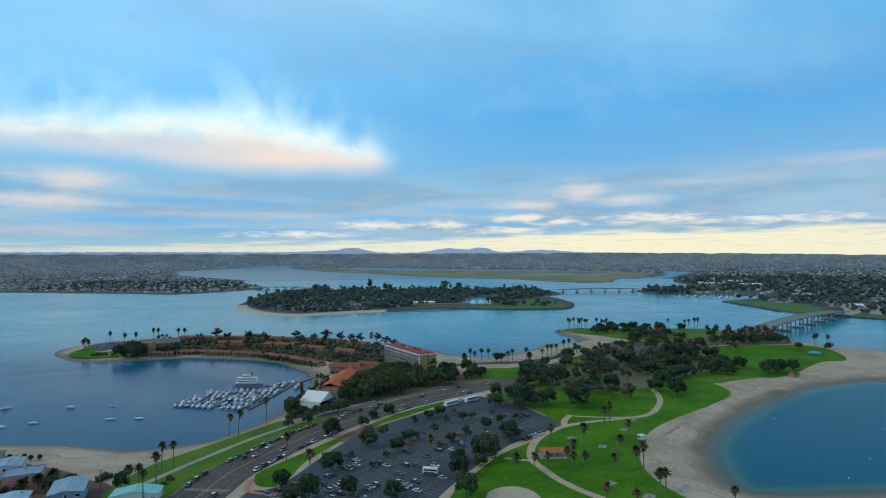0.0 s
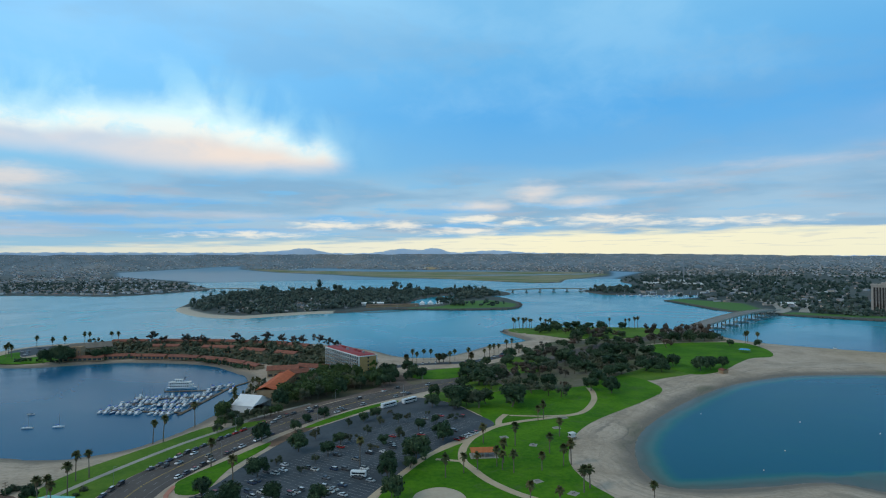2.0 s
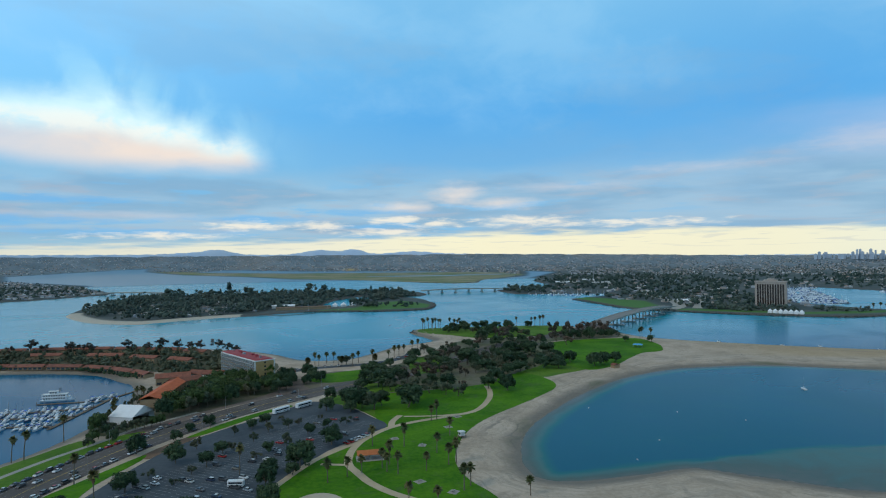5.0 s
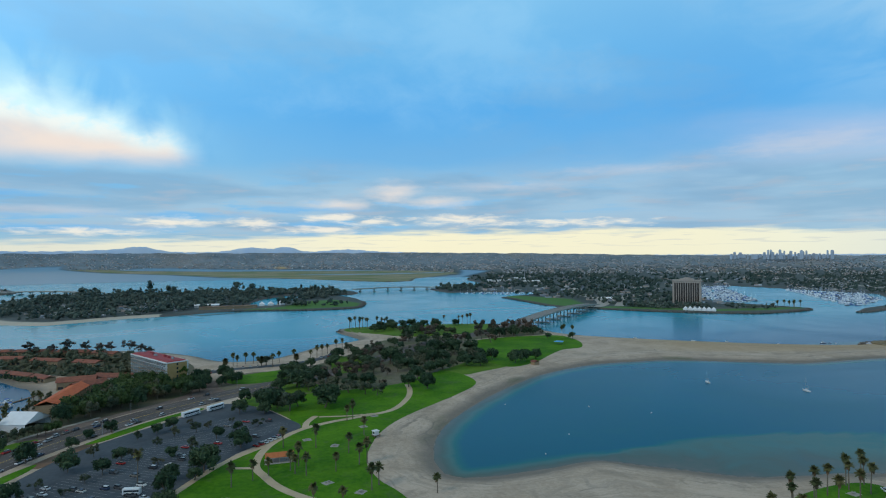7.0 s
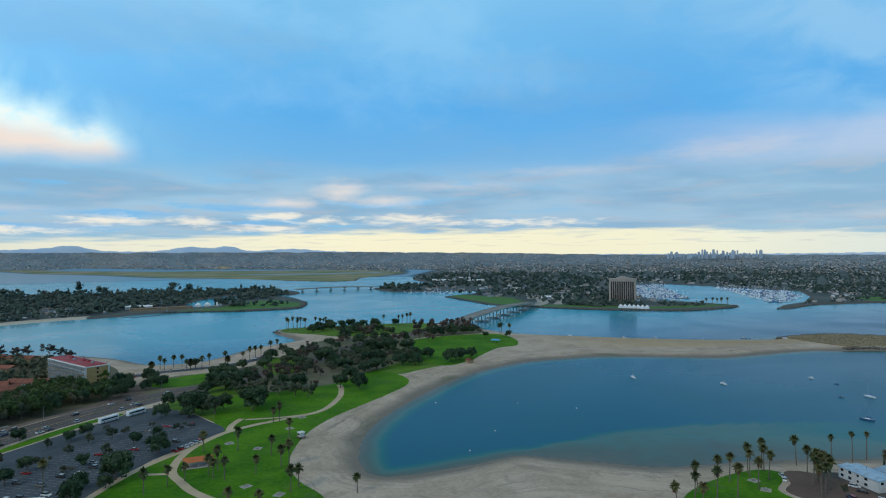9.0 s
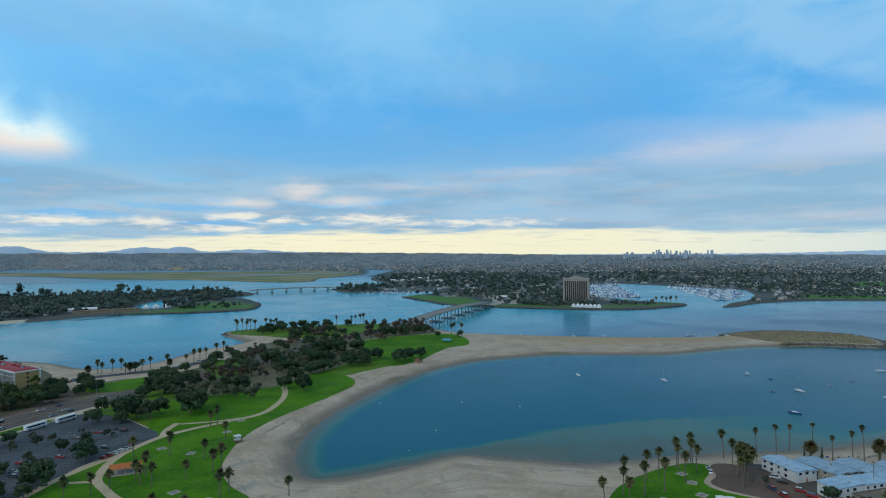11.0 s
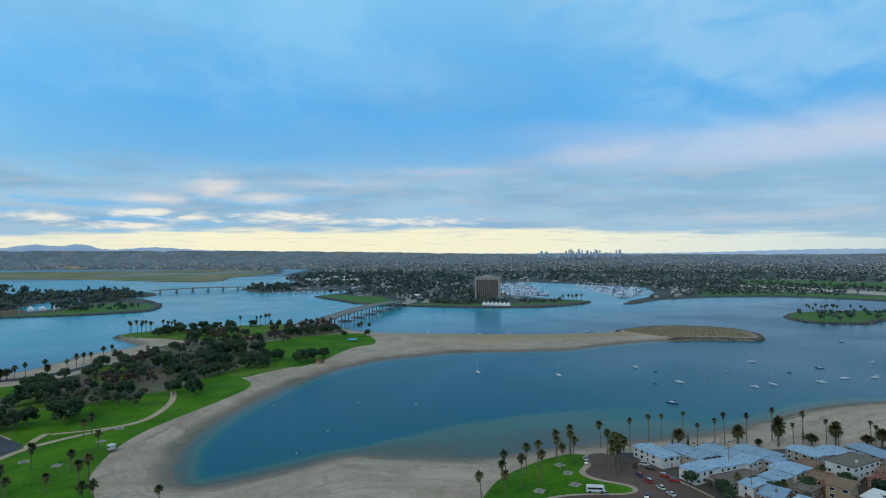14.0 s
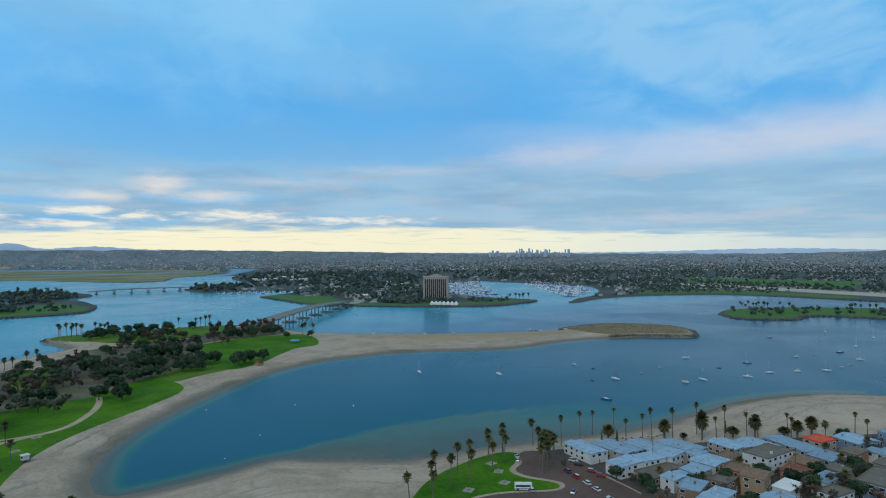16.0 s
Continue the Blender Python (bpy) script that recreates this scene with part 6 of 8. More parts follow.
for i, (x, y, turn, w, d, s, wall, roof, style, label) in enumerate(HOUSES):
    house(x, y, turn, w, d, s, wall, roof, style, label, 300 + i)
NORTH = [(-199, 271, 28, 15, 12, 2, STUCCO_PINK, ROOF_PALE, "flat", "pink stucco house with roof terrace near the beach"), (-166, 254, 26, 13, 18, 2, STUCCO_BLUE, ROOF_PALE, "gable", "blue house with red trim and pale roof"),
         (-215, 282, 28, 12, 14, 2, STUCCO_WHITE, ROOF_PALE, "gable", "white beach house with pale roof"), (-206, 250, 28, 13, 12, 2, STUCCO_TAN, ROOF_TILE, "flat", "tan house with brown roof near the beach"),
         (-181, 240, 26, 12, 12, 2, STUCCO_CREAM, ROOF_PALE, "gable", "cream house with pale roof"), (-234, 292, 28, 13, 12, 2, STUCCO_CREAM, ROOF_GREY, "gable", "cream beach house with grey roof"), (-225, 262, 28, 14, 12, 2, STUCCO_WHITE, ROOF_PALE, "flat", "white house with pale flat roof")]
for i, (x, y, turn, w, d, s, wall, roof, style, label) in enumerate(NORTH):
    house(x, y, turn, w, d, s, wall, roof, style, label, 400 + i, group="north beach houses")
house(-136, 254, 14, 19, 9, 1, STUCCO_WHITE, ROOF_TEAL, "gable", "low shop with wide pale turquoise roof at the junction", 450, 3.6, "")


def power_pole(x, y, h):
    t = root("power_pole", "dark timber power pole with two crossarms", "power pole", "power poles in the lanes", pose(x, y, G, 0, 0, 62))
    bm = bmesh.new()
    rod(bm, (0, 0, -0.5), (0, 0, h), 0.16, 0.11)
    part("pole", bm, TIMBER, t)
    for z in (h - 0.6, h - 1.8):
        bm = bmesh.new()
        box(bm, 2.4, 0.12, 0.14, 0, 0.15, z)
        for u in (-1.0, -0.5, 0.5, 1.0):
            rod(bm, (u, 0.15, z + 0.139), (u, 0.15, z + 0.34), 0.05)
        part("crossarm", bm, TIMBER, t)


for x, y, h in [(345, 150, 13), (366, 122, 12.5), (388, 105, 13), (407, 84, 13), (327, 128, 12), (425, 66, 12), (-157, 262, 10), (-166, 233, 10)]:
    power_pole(x, y, h)


# ---- the five-storey resort hotel ----
RAIL = surface("bronze_railing", (0.10, 0.10, 0.10), (0.17, 0.165, 0.16), 0.6, 0.4)


def resort_hotel():
    L, W, FL, SH = 70.0, 17.0, 6, 3.1
    a = math.degrees(math.atan2(-59, 38))
    t = root("hotel", "long six-storey resort hotel with white balconies and red roof", "hotel", at=pose(-46, 551, G, 0, 0, a))
    H = FL * SH
    bm = bmesh.new()
    box(bm, L, W - 1.6, H + 0.3, 0, 0, -0.3)
    part("wall", bm, walls("golden_stucco", (0.40, 0.24, 0.085), (0.50, 0.32, 0.13)), t)
    bm = bmesh.new()
    box(bm, L + 1.2, W + 1.0, 0.7, 0, 0, H)
    part("cornice", bm, TRIM, t)
    bm = bmesh.new()
    v = box(bm, L - 1.0, W - 0.8, 0.9, 0, 0, H + 0.7)
    for q in v:
        if q.co.z > H + 1.3:
            q.co.x *= 0.97
            q.co.y *= 0.78
    part("roof", bm, ROOF_RED, t)
    r = random.Random(3)
    for i in range(7):
        bm = bmesh.new()
        u = -L / 2 + 6 + i * 9.3
        box(bm, r.uniform(1.5, 3.4), r.uniform(1.4, 2.4), r.uniform(0.9, 1.8), u, r.uniform(-3, 3), H + 1.58, bevel=0.05)
        part("roof_unit", bm, ROOF_RED if i % 3 else STEEL, t)
    bays = 15
    bw = (L - 2) / bays
    for side in (-1, 1):
        y0 = side * (W - 1.6) / 2
        for f in range(FL):
            bm = bmesh.new()
            box(bm, L - 0.4, 1.5, 0.28, 0, y0 + side * 0.75, f * SH + 0.02)
            part("balcony_slab", bm, STUCCO_TAN if f < FL - 1 else TRIM, t)
            for i in range(bays):
                u = -L / 2 + 1 + (i + 0.5) * bw
                bm = bmesh.new()
                box(bm, bw - 0.9, 0.1, 2.25, u, y0 + side * 0.04, f * SH + 0.32)
                win = part("window", bm, GLASS, t)
                bm = bmesh.new()
                box(bm, bw - 0.7, 0.07, 0.85, u, y0 + side * 1.42, f * SH + 0.31)
                part("railing", bm, RAIL, t)
        for i in range(bays + 1):
            bm = bmesh.new()
            box(bm, 0.4, 1.46, H, -L / 2 + 1 + i * bw, y0 + side * 0.752, 0)
            part("fin", bm, TRIM, t)
    for s in (-1, 1):
        for f in range(FL):
            bm = bmesh.new()
            box(bm, 0.1, 1.4, 1.5, s * (L / 2 + 0.02), 0, f * SH + 0.9)
            part("window", bm, GLASS, t)
    ivy = np.random.default_rng(7)
    lobes_mesh("climber", ivy, [((L / 2 + 0.4, ivy.uniform(2, 7.5), ivy.uniform(0.5, 14)), (0.6, 1.6, 1.6)) for _ in range(16)], 22, 0.4, leafy("ivy", (0.05, 0.09, 0.01), (0.16, 0.20, 0.02)), t)


resort_hotel()


def tile_block(x, y, turn, w, d, storeys, label, roof=ROOF_TILE, wall=STUCCO_TAN, name="bungalow", group="resort bungalows", seed=1):
    """A row of resort rooms: arcaded walls under a pitched clay roof."""
    t = root(name, label, "building", group, pose(x, y, G, 0, 0, turn))
    sh = 2.8
    h = storeys * sh
    bm = bmesh.new()
    box(bm, w, d, h + 0.3, 0, 0, -0.3)
    part("wall", bm, wall, t)
    bm = bmesh.new()
    v = gable(bm, d, w, h, d * 0.2, 0.9, 0.3)
    bmesh.ops.rotate(bm, verts=bm.verts, cent=(0, 0, 0), matrix=Matrix.Rotation(math.pi / 2, 3, "Z"))
    part("roof", bm, roof, t)
    n = max(2, int(w / 4.5))
    for i in range(n):
        u = (i + 0.5) / n * w - w / 2
        for side in (-1, 1):
            bm = bmesh.new()
            box(bm, w / n - 1.6, 0.12, 2.0, u, side * (d / 2 + 0.03), 0.3)
            part("window", bm, GLASS, t)
        bm = bmesh.new()
        box(bm, 0.45, 0.45, h - 0.1, u + w / n / 2, -d / 2 - 0.55, 0)
        part("pillar", bm, wall, t)


ROOF_BRIGHT = surface("bright_tile", (0.46, 0.085, 0.025), (0.62, 0.15, 0.045), 0.3, 0.85, 0.4, 7.0)
BUNG = [(-330, 633, 4, 42), (-297, 643, 6, 30), (-262, 639, -8, 32), (-225, 631, -16, 34), (-190, 616, -28, 30), (-162, 597, -38, 28), (-140, 578, -45, 22)]
for x, y, turn, w in BUNG:
    tile_block(x, y, turn, w, 9, 1, "low resort block with clay tile roof facing the cove")
for x, y, turn, w in [(-328, 734, 0, 40), (-282, 733, -4, 40), (-236, 728, -8, 40), (-192, 718, -12, 38), (-152, 704, -20, 34), (-118, 684, -32, 28), (-270, 690, -4, 34), (-205, 676, -12, 36), (-160, 652, -26, 30), (-120, 630, -30, 26)]:
    tile_block(x, y, turn, w, 10, 2, "two-storey resort block with clay tile roof among trees")
tile_block(-96, 486, 88, 66, 13, 2, "long resort wing with bright orange clay tile roof", ROOF_BRIGHT, name="resort_wing", group="resort wings")
tile_block(-90, 521, 40, 24, 12, 2, "resort wing with red clay tile roof below the hotel", ROOF_TILE, name="resort_wing", group="resort wings")
tile_block(-104, 540, 10, 26, 14, 2, "resort wing with pale patched clay roof", ROOF_TILE, name="resort_wing", group="resort wings")
tile_block(-78, 548, -20, 30, 12, 2, "white-walled resort wing with faded clay roof", ROOF_TILE, STUCCO_WHITE, "resort_wing", "resort wings")
house(-341, 644, 4, 11, 10, 4, STUCCO_TAN, STUCCO_TAN, "flat", "square tan stair tower of the resort", 471, 3.2, "")
tile_block(-352, 690, 32, 40, 22, 2, "conference hall with broad pale grey roof", ROOF_GREY, STUCCO_TAN, "conference_hall", "")


def marquee(x, y, turn, w, d, h, rise, label, panels=4):
    t = root("marquee", label, "tent", "", pose(x, y, G, 0, 0, turn))
    bm = bmesh.new()
    gable(bm, w, d, h, rise, 0.4, 0.08)
    for s in (-1, 1):
        bm.faces.new([bm.verts.new(p) for p in ((-w / 2, s * d / 2, h), (w / 2, s * d / 2, h), (0, s * d / 2, h + rise))])
    part("canopy", bm, CANVAS, t)
    bm = bmesh.new()
    for s in (-1, 1):
        box(bm, 0.06, d, h, s * w / 2, 0, 0)
    box(bm, w - 0.1, 0.06, h, 0, d / 2, 0)
    part("side_wall", bm, CANVAS, t)
    for i in range(panels + 1):
        for s in (-1, 1):
            bm = bmesh.new()
            rod(bm, (s * (w / 2 - 0.1), -d / 2 + d * i / panels, 0), (s * (w / 2 - 0.1), -d / 2 + d * i / panels, h), 0.08)
            part("post", bm, STEEL, t)


marquee(-98, 420, 70, 21, 17, 4.6, 5.2, "large white event marquee among the trees")
house(-106, 397, -32, 10, 8, 1, walls("green_stucco", (0.10, 0.13, 0.10), (0.16, 0.19, 0.15)), ROOF_GREY, "flat", "low grey-green utility building beside the marquee", 470, 3.6, "")


# ---- the tower hotel across the channel ----
def tower_hotel():
    L, W, H, n = 53.0, 20.0, 47.0, 11
    a = math.degrees(math.atan2(-36.5, 39.5))
    t = root("tower_hotel", "tall tan tower hotel with dark vertical window bands", "hotel", at=pose(846, 1036, 2.5, 0, 0, a))
    shell = walls("tower_concrete", (0.36, 0.30, 0.26), (0.46, 0.39, 0.34))
    bm = bmesh.new()
    box(bm, L, W, H + 1, 0, 0, -1)
    part("wall", bm, shell, t)
    bw = (L - 6) / n
    dark = surface("bronze_glass", (0.02, 0.014, 0.012), (0.05, 0.032, 0.025), 0.4, 0.2, spec=0.8)
    for side in (-1, 1):
        for i in range(n):
            u = -L / 2 + 3 + (i + 0.5) * bw
            for f in range(14 if side < 0 else 0):
                bm = bmesh.new()
                box(bm, bw * 0.80, 0.3, 2.95, u, side * (W / 2 + 0.02), 1.8 + f * 3.0)
                part("window", bm, dark, t)
        for i in range(n + 1):
            bm = bmesh.new()
            box(bm, bw * 0.24, 1.2, H - 2.5, -L / 2 + 3 + i * bw, side * (W / 2 + 0.55), 0.5)
            part("fin", bm, shell, t)
    bm = bmesh.new()
    box(bm, L + 1.5, W + 2.6, 2.6, 0, 0, H)
    part("cornice", bm, shell, t)
    bm = bmesh.new()
    box(bm, L * 0.45, W * 0.7, 2.6, 0, 0, H + 2.6)
    box(bm, L * 0.22, W * 0.45, 2.2, 0, 0, H + 5.2)
    part("penthouse", bm, shell, t)


tower_hotel()
for i in range(7):
    k = i / 6
    t = root("pavilion", "white peaked marquee on the channel bank", "tent", "marquees below the tower hotel", pose(765 + 31 * k, 935 - 36 * k, 2.5, 0, 0, -49))
    bm = bmesh.new()
    bmesh.ops.create_cone(bm, segments=4, radius1=5.2, radius2=0.3, depth=4.2, matrix=pose(0, 0, 5.3, 0, 0, 45))
    part("canopy", bm, CANVAS, t)
    bm = bmesh.new()
    box(bm, 7.0, 7.0, 3.2, 0, 0, 0)
    part("side_wall", bm, CANVAS, t)

# ---- small park buildings ----
def shelter(x, y, turn):
    t = root("picnic_shelter", "open picnic shelter with orange tiled roof", "shelter", at=pose(x, y, G + 0.1, 0, 0, turn))
    bm = bmesh.new()
    box(bm, 14.5, 9.0, 0.12, 0, 0, 0)
    part("floor", bm, CONCRETE, t)
    for sx in (-1, 0, 1):
        for sy in (-1, 1):
            bm = bmesh.new()
            box(bm, 0.4, 0.4, 2.7, sx * 6, sy * 2.8, 0.12)
            part("post", bm, STUCCO_CREAM, t)
    bm = bmesh.new()
    gable(bm, 6.6, 13.0, 2.8, 1.5, 0.5, 0.2)
    bmesh.ops.rotate(bm, verts=bm.verts, cent=(0, 0, 0), matrix=Matrix.Rotation(math.pi / 2, 3, "Z"))
    part("roof", bm, surface("orange_tile", (0.42, 0.12, 0.035), (0.55, 0.18, 0.06), 0.4, 0.8, 0.3), t)
    for u in (-3, 3):
        bm = bmesh.new()
        box(bm, 2.0, 0.8, 0.07, u, 0, 0.85)
        box(bm, 0.3, 0.3, 0.73, u, 0, 0.12)
        part("table", bm, CONCRETE, t)


shelter(51, 314, 2)
t = root("lifeguard_tower", "small white lifeguard tower on stilts on the beach", "lifeguard tower", at=pose(104, 340, G - 0.4, 0, 0, 20))
bm = bmesh.new()
box(bm, 2.8, 2.8, 2.2, 0, 0, 1.6, bevel=0.05)
part("cabin", bm, STUCCO_WHITE, t)
bm = bmesh.new()
v = box(bm, 3.6, 3.6, 0.25, 0, 0, 3.8)
part("roof", bm, TRIM, t)
bm = bmesh.new()
box(bm, 4.2, 4.2, 0.18, 0, 0, 1.42)
part("deck", bm, TIMBER, t)
for sx in (-1, 1):
    for sy in (-1, 1):
        bm = bmesh.new()
        rod(bm, (sx * 1.6, sy * 1.6, -0.5), (sx * 1.4, sy * 1.4, 1.42), 0.12)
        part("stilt", bm, TIMBER, t)
for sx in (-1, 1):
    bm = bmesh.new()
    box(bm, 0.1, 1.8, 1.1, sx * 1.39, 0, 2.3)
    part("window", bm, GLASS, t)
t = root("canopy_tent", "bright blue party canopy on the lawn", "tent", at=pose(361, 628, G + 0.1, 0, 0, -35) @ Matrix.Diagonal((0.62, 0.9, 1, 1)))
bm = bmesh.new()
v = box(bm, 17, 9, 0.5, 0, 0, 3.0)
bmesh.ops.translate(bm, verts=[q for q in v if q.co.z > 3.2], vec=(0, 0, 0.6))
for q in v:
    if q.co.z > 3.5:
        q.co.x *= 0.6
        q.co.y *= 0.3
part("canopy", bm, BLUE_CANVAS, t)
for sx in (-1, 0, 1):
    for sy in (-1, 1):
        bm = bmesh.new()
        rod(bm, (sx * 8.0, sy * 4.1, 0), (sx * 8.0, sy * 4.1, 3.0), 0.06)
        part("post", bm, STEEL, t)
t = root("kiosk", "small orange-roofed hut beside the lawn trees", "hut", at=pose(283, 520, G, 0, 0, 20))
bm = bmesh.new()
box(bm, 6, 5, 2.8)
part("wall", bm, STUCCO_TAN, t)
bm = bmesh.new()
gable(bm, 6, 5, 2.8, 1.2)
part("roof", bm, ROOF_TILE, t)


def picnic_table(x, y, turn):
    t = root("picnic_table", "concrete picnic table on a paved square", "picnic table", "picnic tables on the lawns", pose(x, y, G + 0.1, 0, 0, turn))
    bm = bmesh.new()
    box(bm, 4.6, 4.2, 0.08)
    part("paving", bm, CONCRETE, t)
    bm = bmesh.new()
    box(bm, 2.2, 0.8, 0.08, 0, 0, 0.72)
    part("tabletop", bm, CONCRETE, t)
    for s in (-1, 1):
        bm = bmesh.new()
        box(bm, 2.2, 0.35, 0.07, 0, s * 0.85, 0.42)
        box(bm, 0.2, 0.3, 0.34, -0.7, s * 0.85, 0.08)
        box(bm, 0.2, 0.3, 0.34, 0.7, s * 0.85, 0.08)
        part("bench", bm, CONCRETE, t)
    bm = bmesh.new()
    box(bm, 0.25, 0.6, 0.64, -0.7, 0, 0.08)
    box(bm, 0.25, 0.6, 0.64, 0.7, 0, 0.08)
    part("leg", bm, CONCRETE, t)


for x, y, a in [(276, 178, 20), (283, 190, 40), (287, 200, 10), (258, 181, 30), (66, 345, 10), (80, 330, 70), (110, 384, 20), (72, 277, 30), (100, 362, 15), (85, 262, 50)]:
    picnic_table(x, y, a)


# ---- bridges ----
BRIDGE_TOP = surface("pale_asphalt", (0.17, 0.165, 0.155), (0.25, 0.24, 0.225), 0.03, 0.85, 0.2, 18.0)


def bridge(name, label, a, b, width, za, zm, zb, piers, columns=2):
    """A flat-arched road bridge between two points, on rows of columns."""
    t = root(name, label, "bridge")
    ax, bx = Vector(a), Vector(b)
    d = (bx - ax).normalized()
    s = Vector((-d.y, d.x))

    def z(k):
        return za + (zb - za) * k + (zm - (za + zb) / 2) * (1 - (2 * k - 1) ** 2)

    pts = [tuple(ax.lerp(bx, i / 8)) for i in range(9)]
    ribbon("deck", pts, width, 0.0, 1.2, CONCRETE, n=3, parent=t, lift=z)
    ribbon("roadway", pts, width - 3.2, 0.03, 0.06, BRIDGE_TOP, n=3, parent=t, lift=z)
    for q in (-1, 1):
        ribbon("parapet", pts, 0.4, 0.95, 0.95, CONCRETE, n=3, parent=t, shift=q * (width / 2 - 0.25), lift=z)
    for i in range(piers):
        k = (i + 0.5) / piers
        c = ax.lerp(bx, k)
        rot = math.degrees(math.atan2(d.y, d.x))
        bm = bmesh.new()
        box(bm, 1.8, width - 1.5, 1.4, 0, 0, z(k) - 2.88)
        bmesh.ops.transform(bm, matrix=pose(c.x, c.y, 0, 0, 0, rot), verts=bm.verts)
        pier = part("pier", bm, CONCRETE, t)
        for j in range(columns):
            u = (j + 0.5) / columns - 0.5
            p = c + s * u * (width - 3)
            bm = bmesh.new()
            rod(bm, (p.x, p.y, -2.5), (p.x, p.y, z(k) - 2.88), 0.95, 0.85, 10)
            part("column", bm, CONCRETE, pier)
        bm = bmesh.new()
        box(bm, 4.4, width + 1.6, 2.2, 0, 0, -0.3)
        bmesh.ops.transform(bm, matrix=pose(c.x, c.y, 0, 0, 0, rot), verts=bm.verts)
        part("footing", bm, CONCRETE, pier)
    return t


bridge("road_bridge", "concrete road bridge on rows of piers across the channel", (388, 797), (645, 1049), 21, 10.5, 14.6, 8.0, 7, 3)
# earth ramp up to the bridge
ramp = smooth([(296, 740), (326, 756), (356, 774), (389, 798)], 5, False)
heading = np.gradient(ramp, axis=0)
heading /= np.linalg.norm(heading, axis=1)[:, None]
across = np.stack([-heading[:, 1], heading[:, 0]], -1)
rise = 0.2 + 7.6 * np.linspace(0, 1, len(ramp)) ** 1.3
rows = [np.column_stack([ramp + across * o * (10.5 + w * rise[:, None]), G + rise * (1 - w)]) for o, w in ((-1, 1.0), (-1, 0.0), (1, 0.0), (1, 1.0))]
lattice = np.stack(rows, 0)
bank_side = grid_sheet("embankment", lattice[..., 0], lattice[..., 1], lattice[..., 2], DIRT)
tagged(bank_side, "brown earth ramp carrying the avenue up to the bridge", "embankment", kind="structure")
ribbon("road", [(296, 740), (326, 756), (356, 774), (389, 798)], 19, G + 0.1, 0.3, ROADWAY, "avenue climbing the ramp to the bridge", "road", lift=lambda k: 0.2 + 7.6 * k ** 1.3)
bridge("road_bridge", "long low concrete bridge on slim piers to the island", (262, 1735), (508, 1765), 20, 8, 11.0, 8, 6, 2)
bridge("road_bridge", "low concrete bridge on slim piers to the far shore", (-700, 1985), (-470, 1880), 20, 7, 10.5, 8, 7, 2)
ribbon("road", [(640, 1044), (700, 1110), (760, 1240), (800, 1400), (860, 1560), (960, 1760)], 26, 2.85, 0.6, CONCRETE, "avenue running inland from the bridge", "road")
ribbon("road", [(700, 1050), (800, 1200), (900, 1400)], 18, 2.8, 0.6, CONCRETE, "access road behind the tower hotel", "road")
ribbon("road", [(1560, 980), (1690, 1250), (1800, 1500), (2100, 1900)], 16, 3.2, 0.6, CONCRETE, "far road along the river", "road")

# ---- the mole: rock armour along its edge and dry scrub on top ----
MOLE = smooth([(690, 533), (731, 536), (783, 527), (816, 496), (828, 459), (813, 422), (786, 396), (768, 392), (745, 412), (716, 437), (688, 449)], 6, False)
scrub = slab("scrub", [(700, 528), (731, 530), (780, 521), (809, 492), (820, 459), (806, 426), (782, 403), (768, 402), (750, 419), (722, 443), (700, 452), (694, 490)], 3.5, 1.6,
             surface("dry_scrub", (0.17, 0.125, 0.062), (0.31, 0.235, 0.125), 0.08, 0.95, 0.5, 9.0, dirt=0.35), "dry brown scrub on top of the stone mole", "scrub")


def armour(name, line, seed, label, gap=1.7, z=0.2, size=1.3, rows=2):
    """Rip-rap: loose boulders along a line, every stone its own lump."""
    rng = np.random.default_rng(seed)
    seg = np.linalg.norm(np.diff(line, axis=0), axis=1)
    total = np.concatenate([[0], np.cumsum(seg)])
    verts, faces, base = [], [], 0
    for s in np.arange(0, total[-1], gap):
        for k in range(rows):
            p = [np.interp(s, total, line[:, j]) for j in (0, 1)] + rng.normal(0, 1.6, 2)
            v = ICO_V * (1 + rng.uniform(-0.3, 0.3, (len(ICO_V), 1))) * rng.uniform(0.6, 1.2, 3) * size + np.array([p[0], p[1], z + rng.uniform(-0.3, 1.6)])
            verts.append(v)
            faces += (ICO_F + base).tolist()
            base += len(v)
    ob = mesh_object(name, np.vstack(verts), faces, ROCK)
    return tagged(ob, label, "rocks", kind="stuff")


MOLE_TOP = [(700, 528), (731, 530), (780, 521), (809, 492), (820, 459), (806, 426), (782, 403), (768, 402), (750, 419), (722, 443), (700, 452), (694, 490)]
DRY_LEAF = leafy("dry_leaf", (0.13, 0.098, 0.045), (0.29, 0.22, 0.115), patch=0.08)
woods("scrub_bushes", [(x, y, 3.2, rnd.uniform(0.4, 1.2)) for x, y in scatter(MOLE_TOP, 4.5, 55)], 1.5, 55, "low dry ochre bushes on top of the mole", DRY_LEAF, 4, lobes=2)
armour("boulders", MOLE, 5, "dark boulders armouring the edge of the mole", 1.4, z=0.6, size=1.6, rows=4)
armour("boulders", smooth([(158, 770), (146, 800), (135, 826), (134, 846), (147, 860), (200, 868), (268, 866), (340, 855), (392, 826), (402, 790)], 6, False), 6, "dark boulders round the grassy point", 1.8)
armour("boulders", smooth([(600, 1062), (638, 1028), (709, 945), (797, 880), (850, 855), (907, 858), (980, 875), (1010, 905)], 6, False), 7, "dark boulders along the channel bank", 2.4, size=1.6)
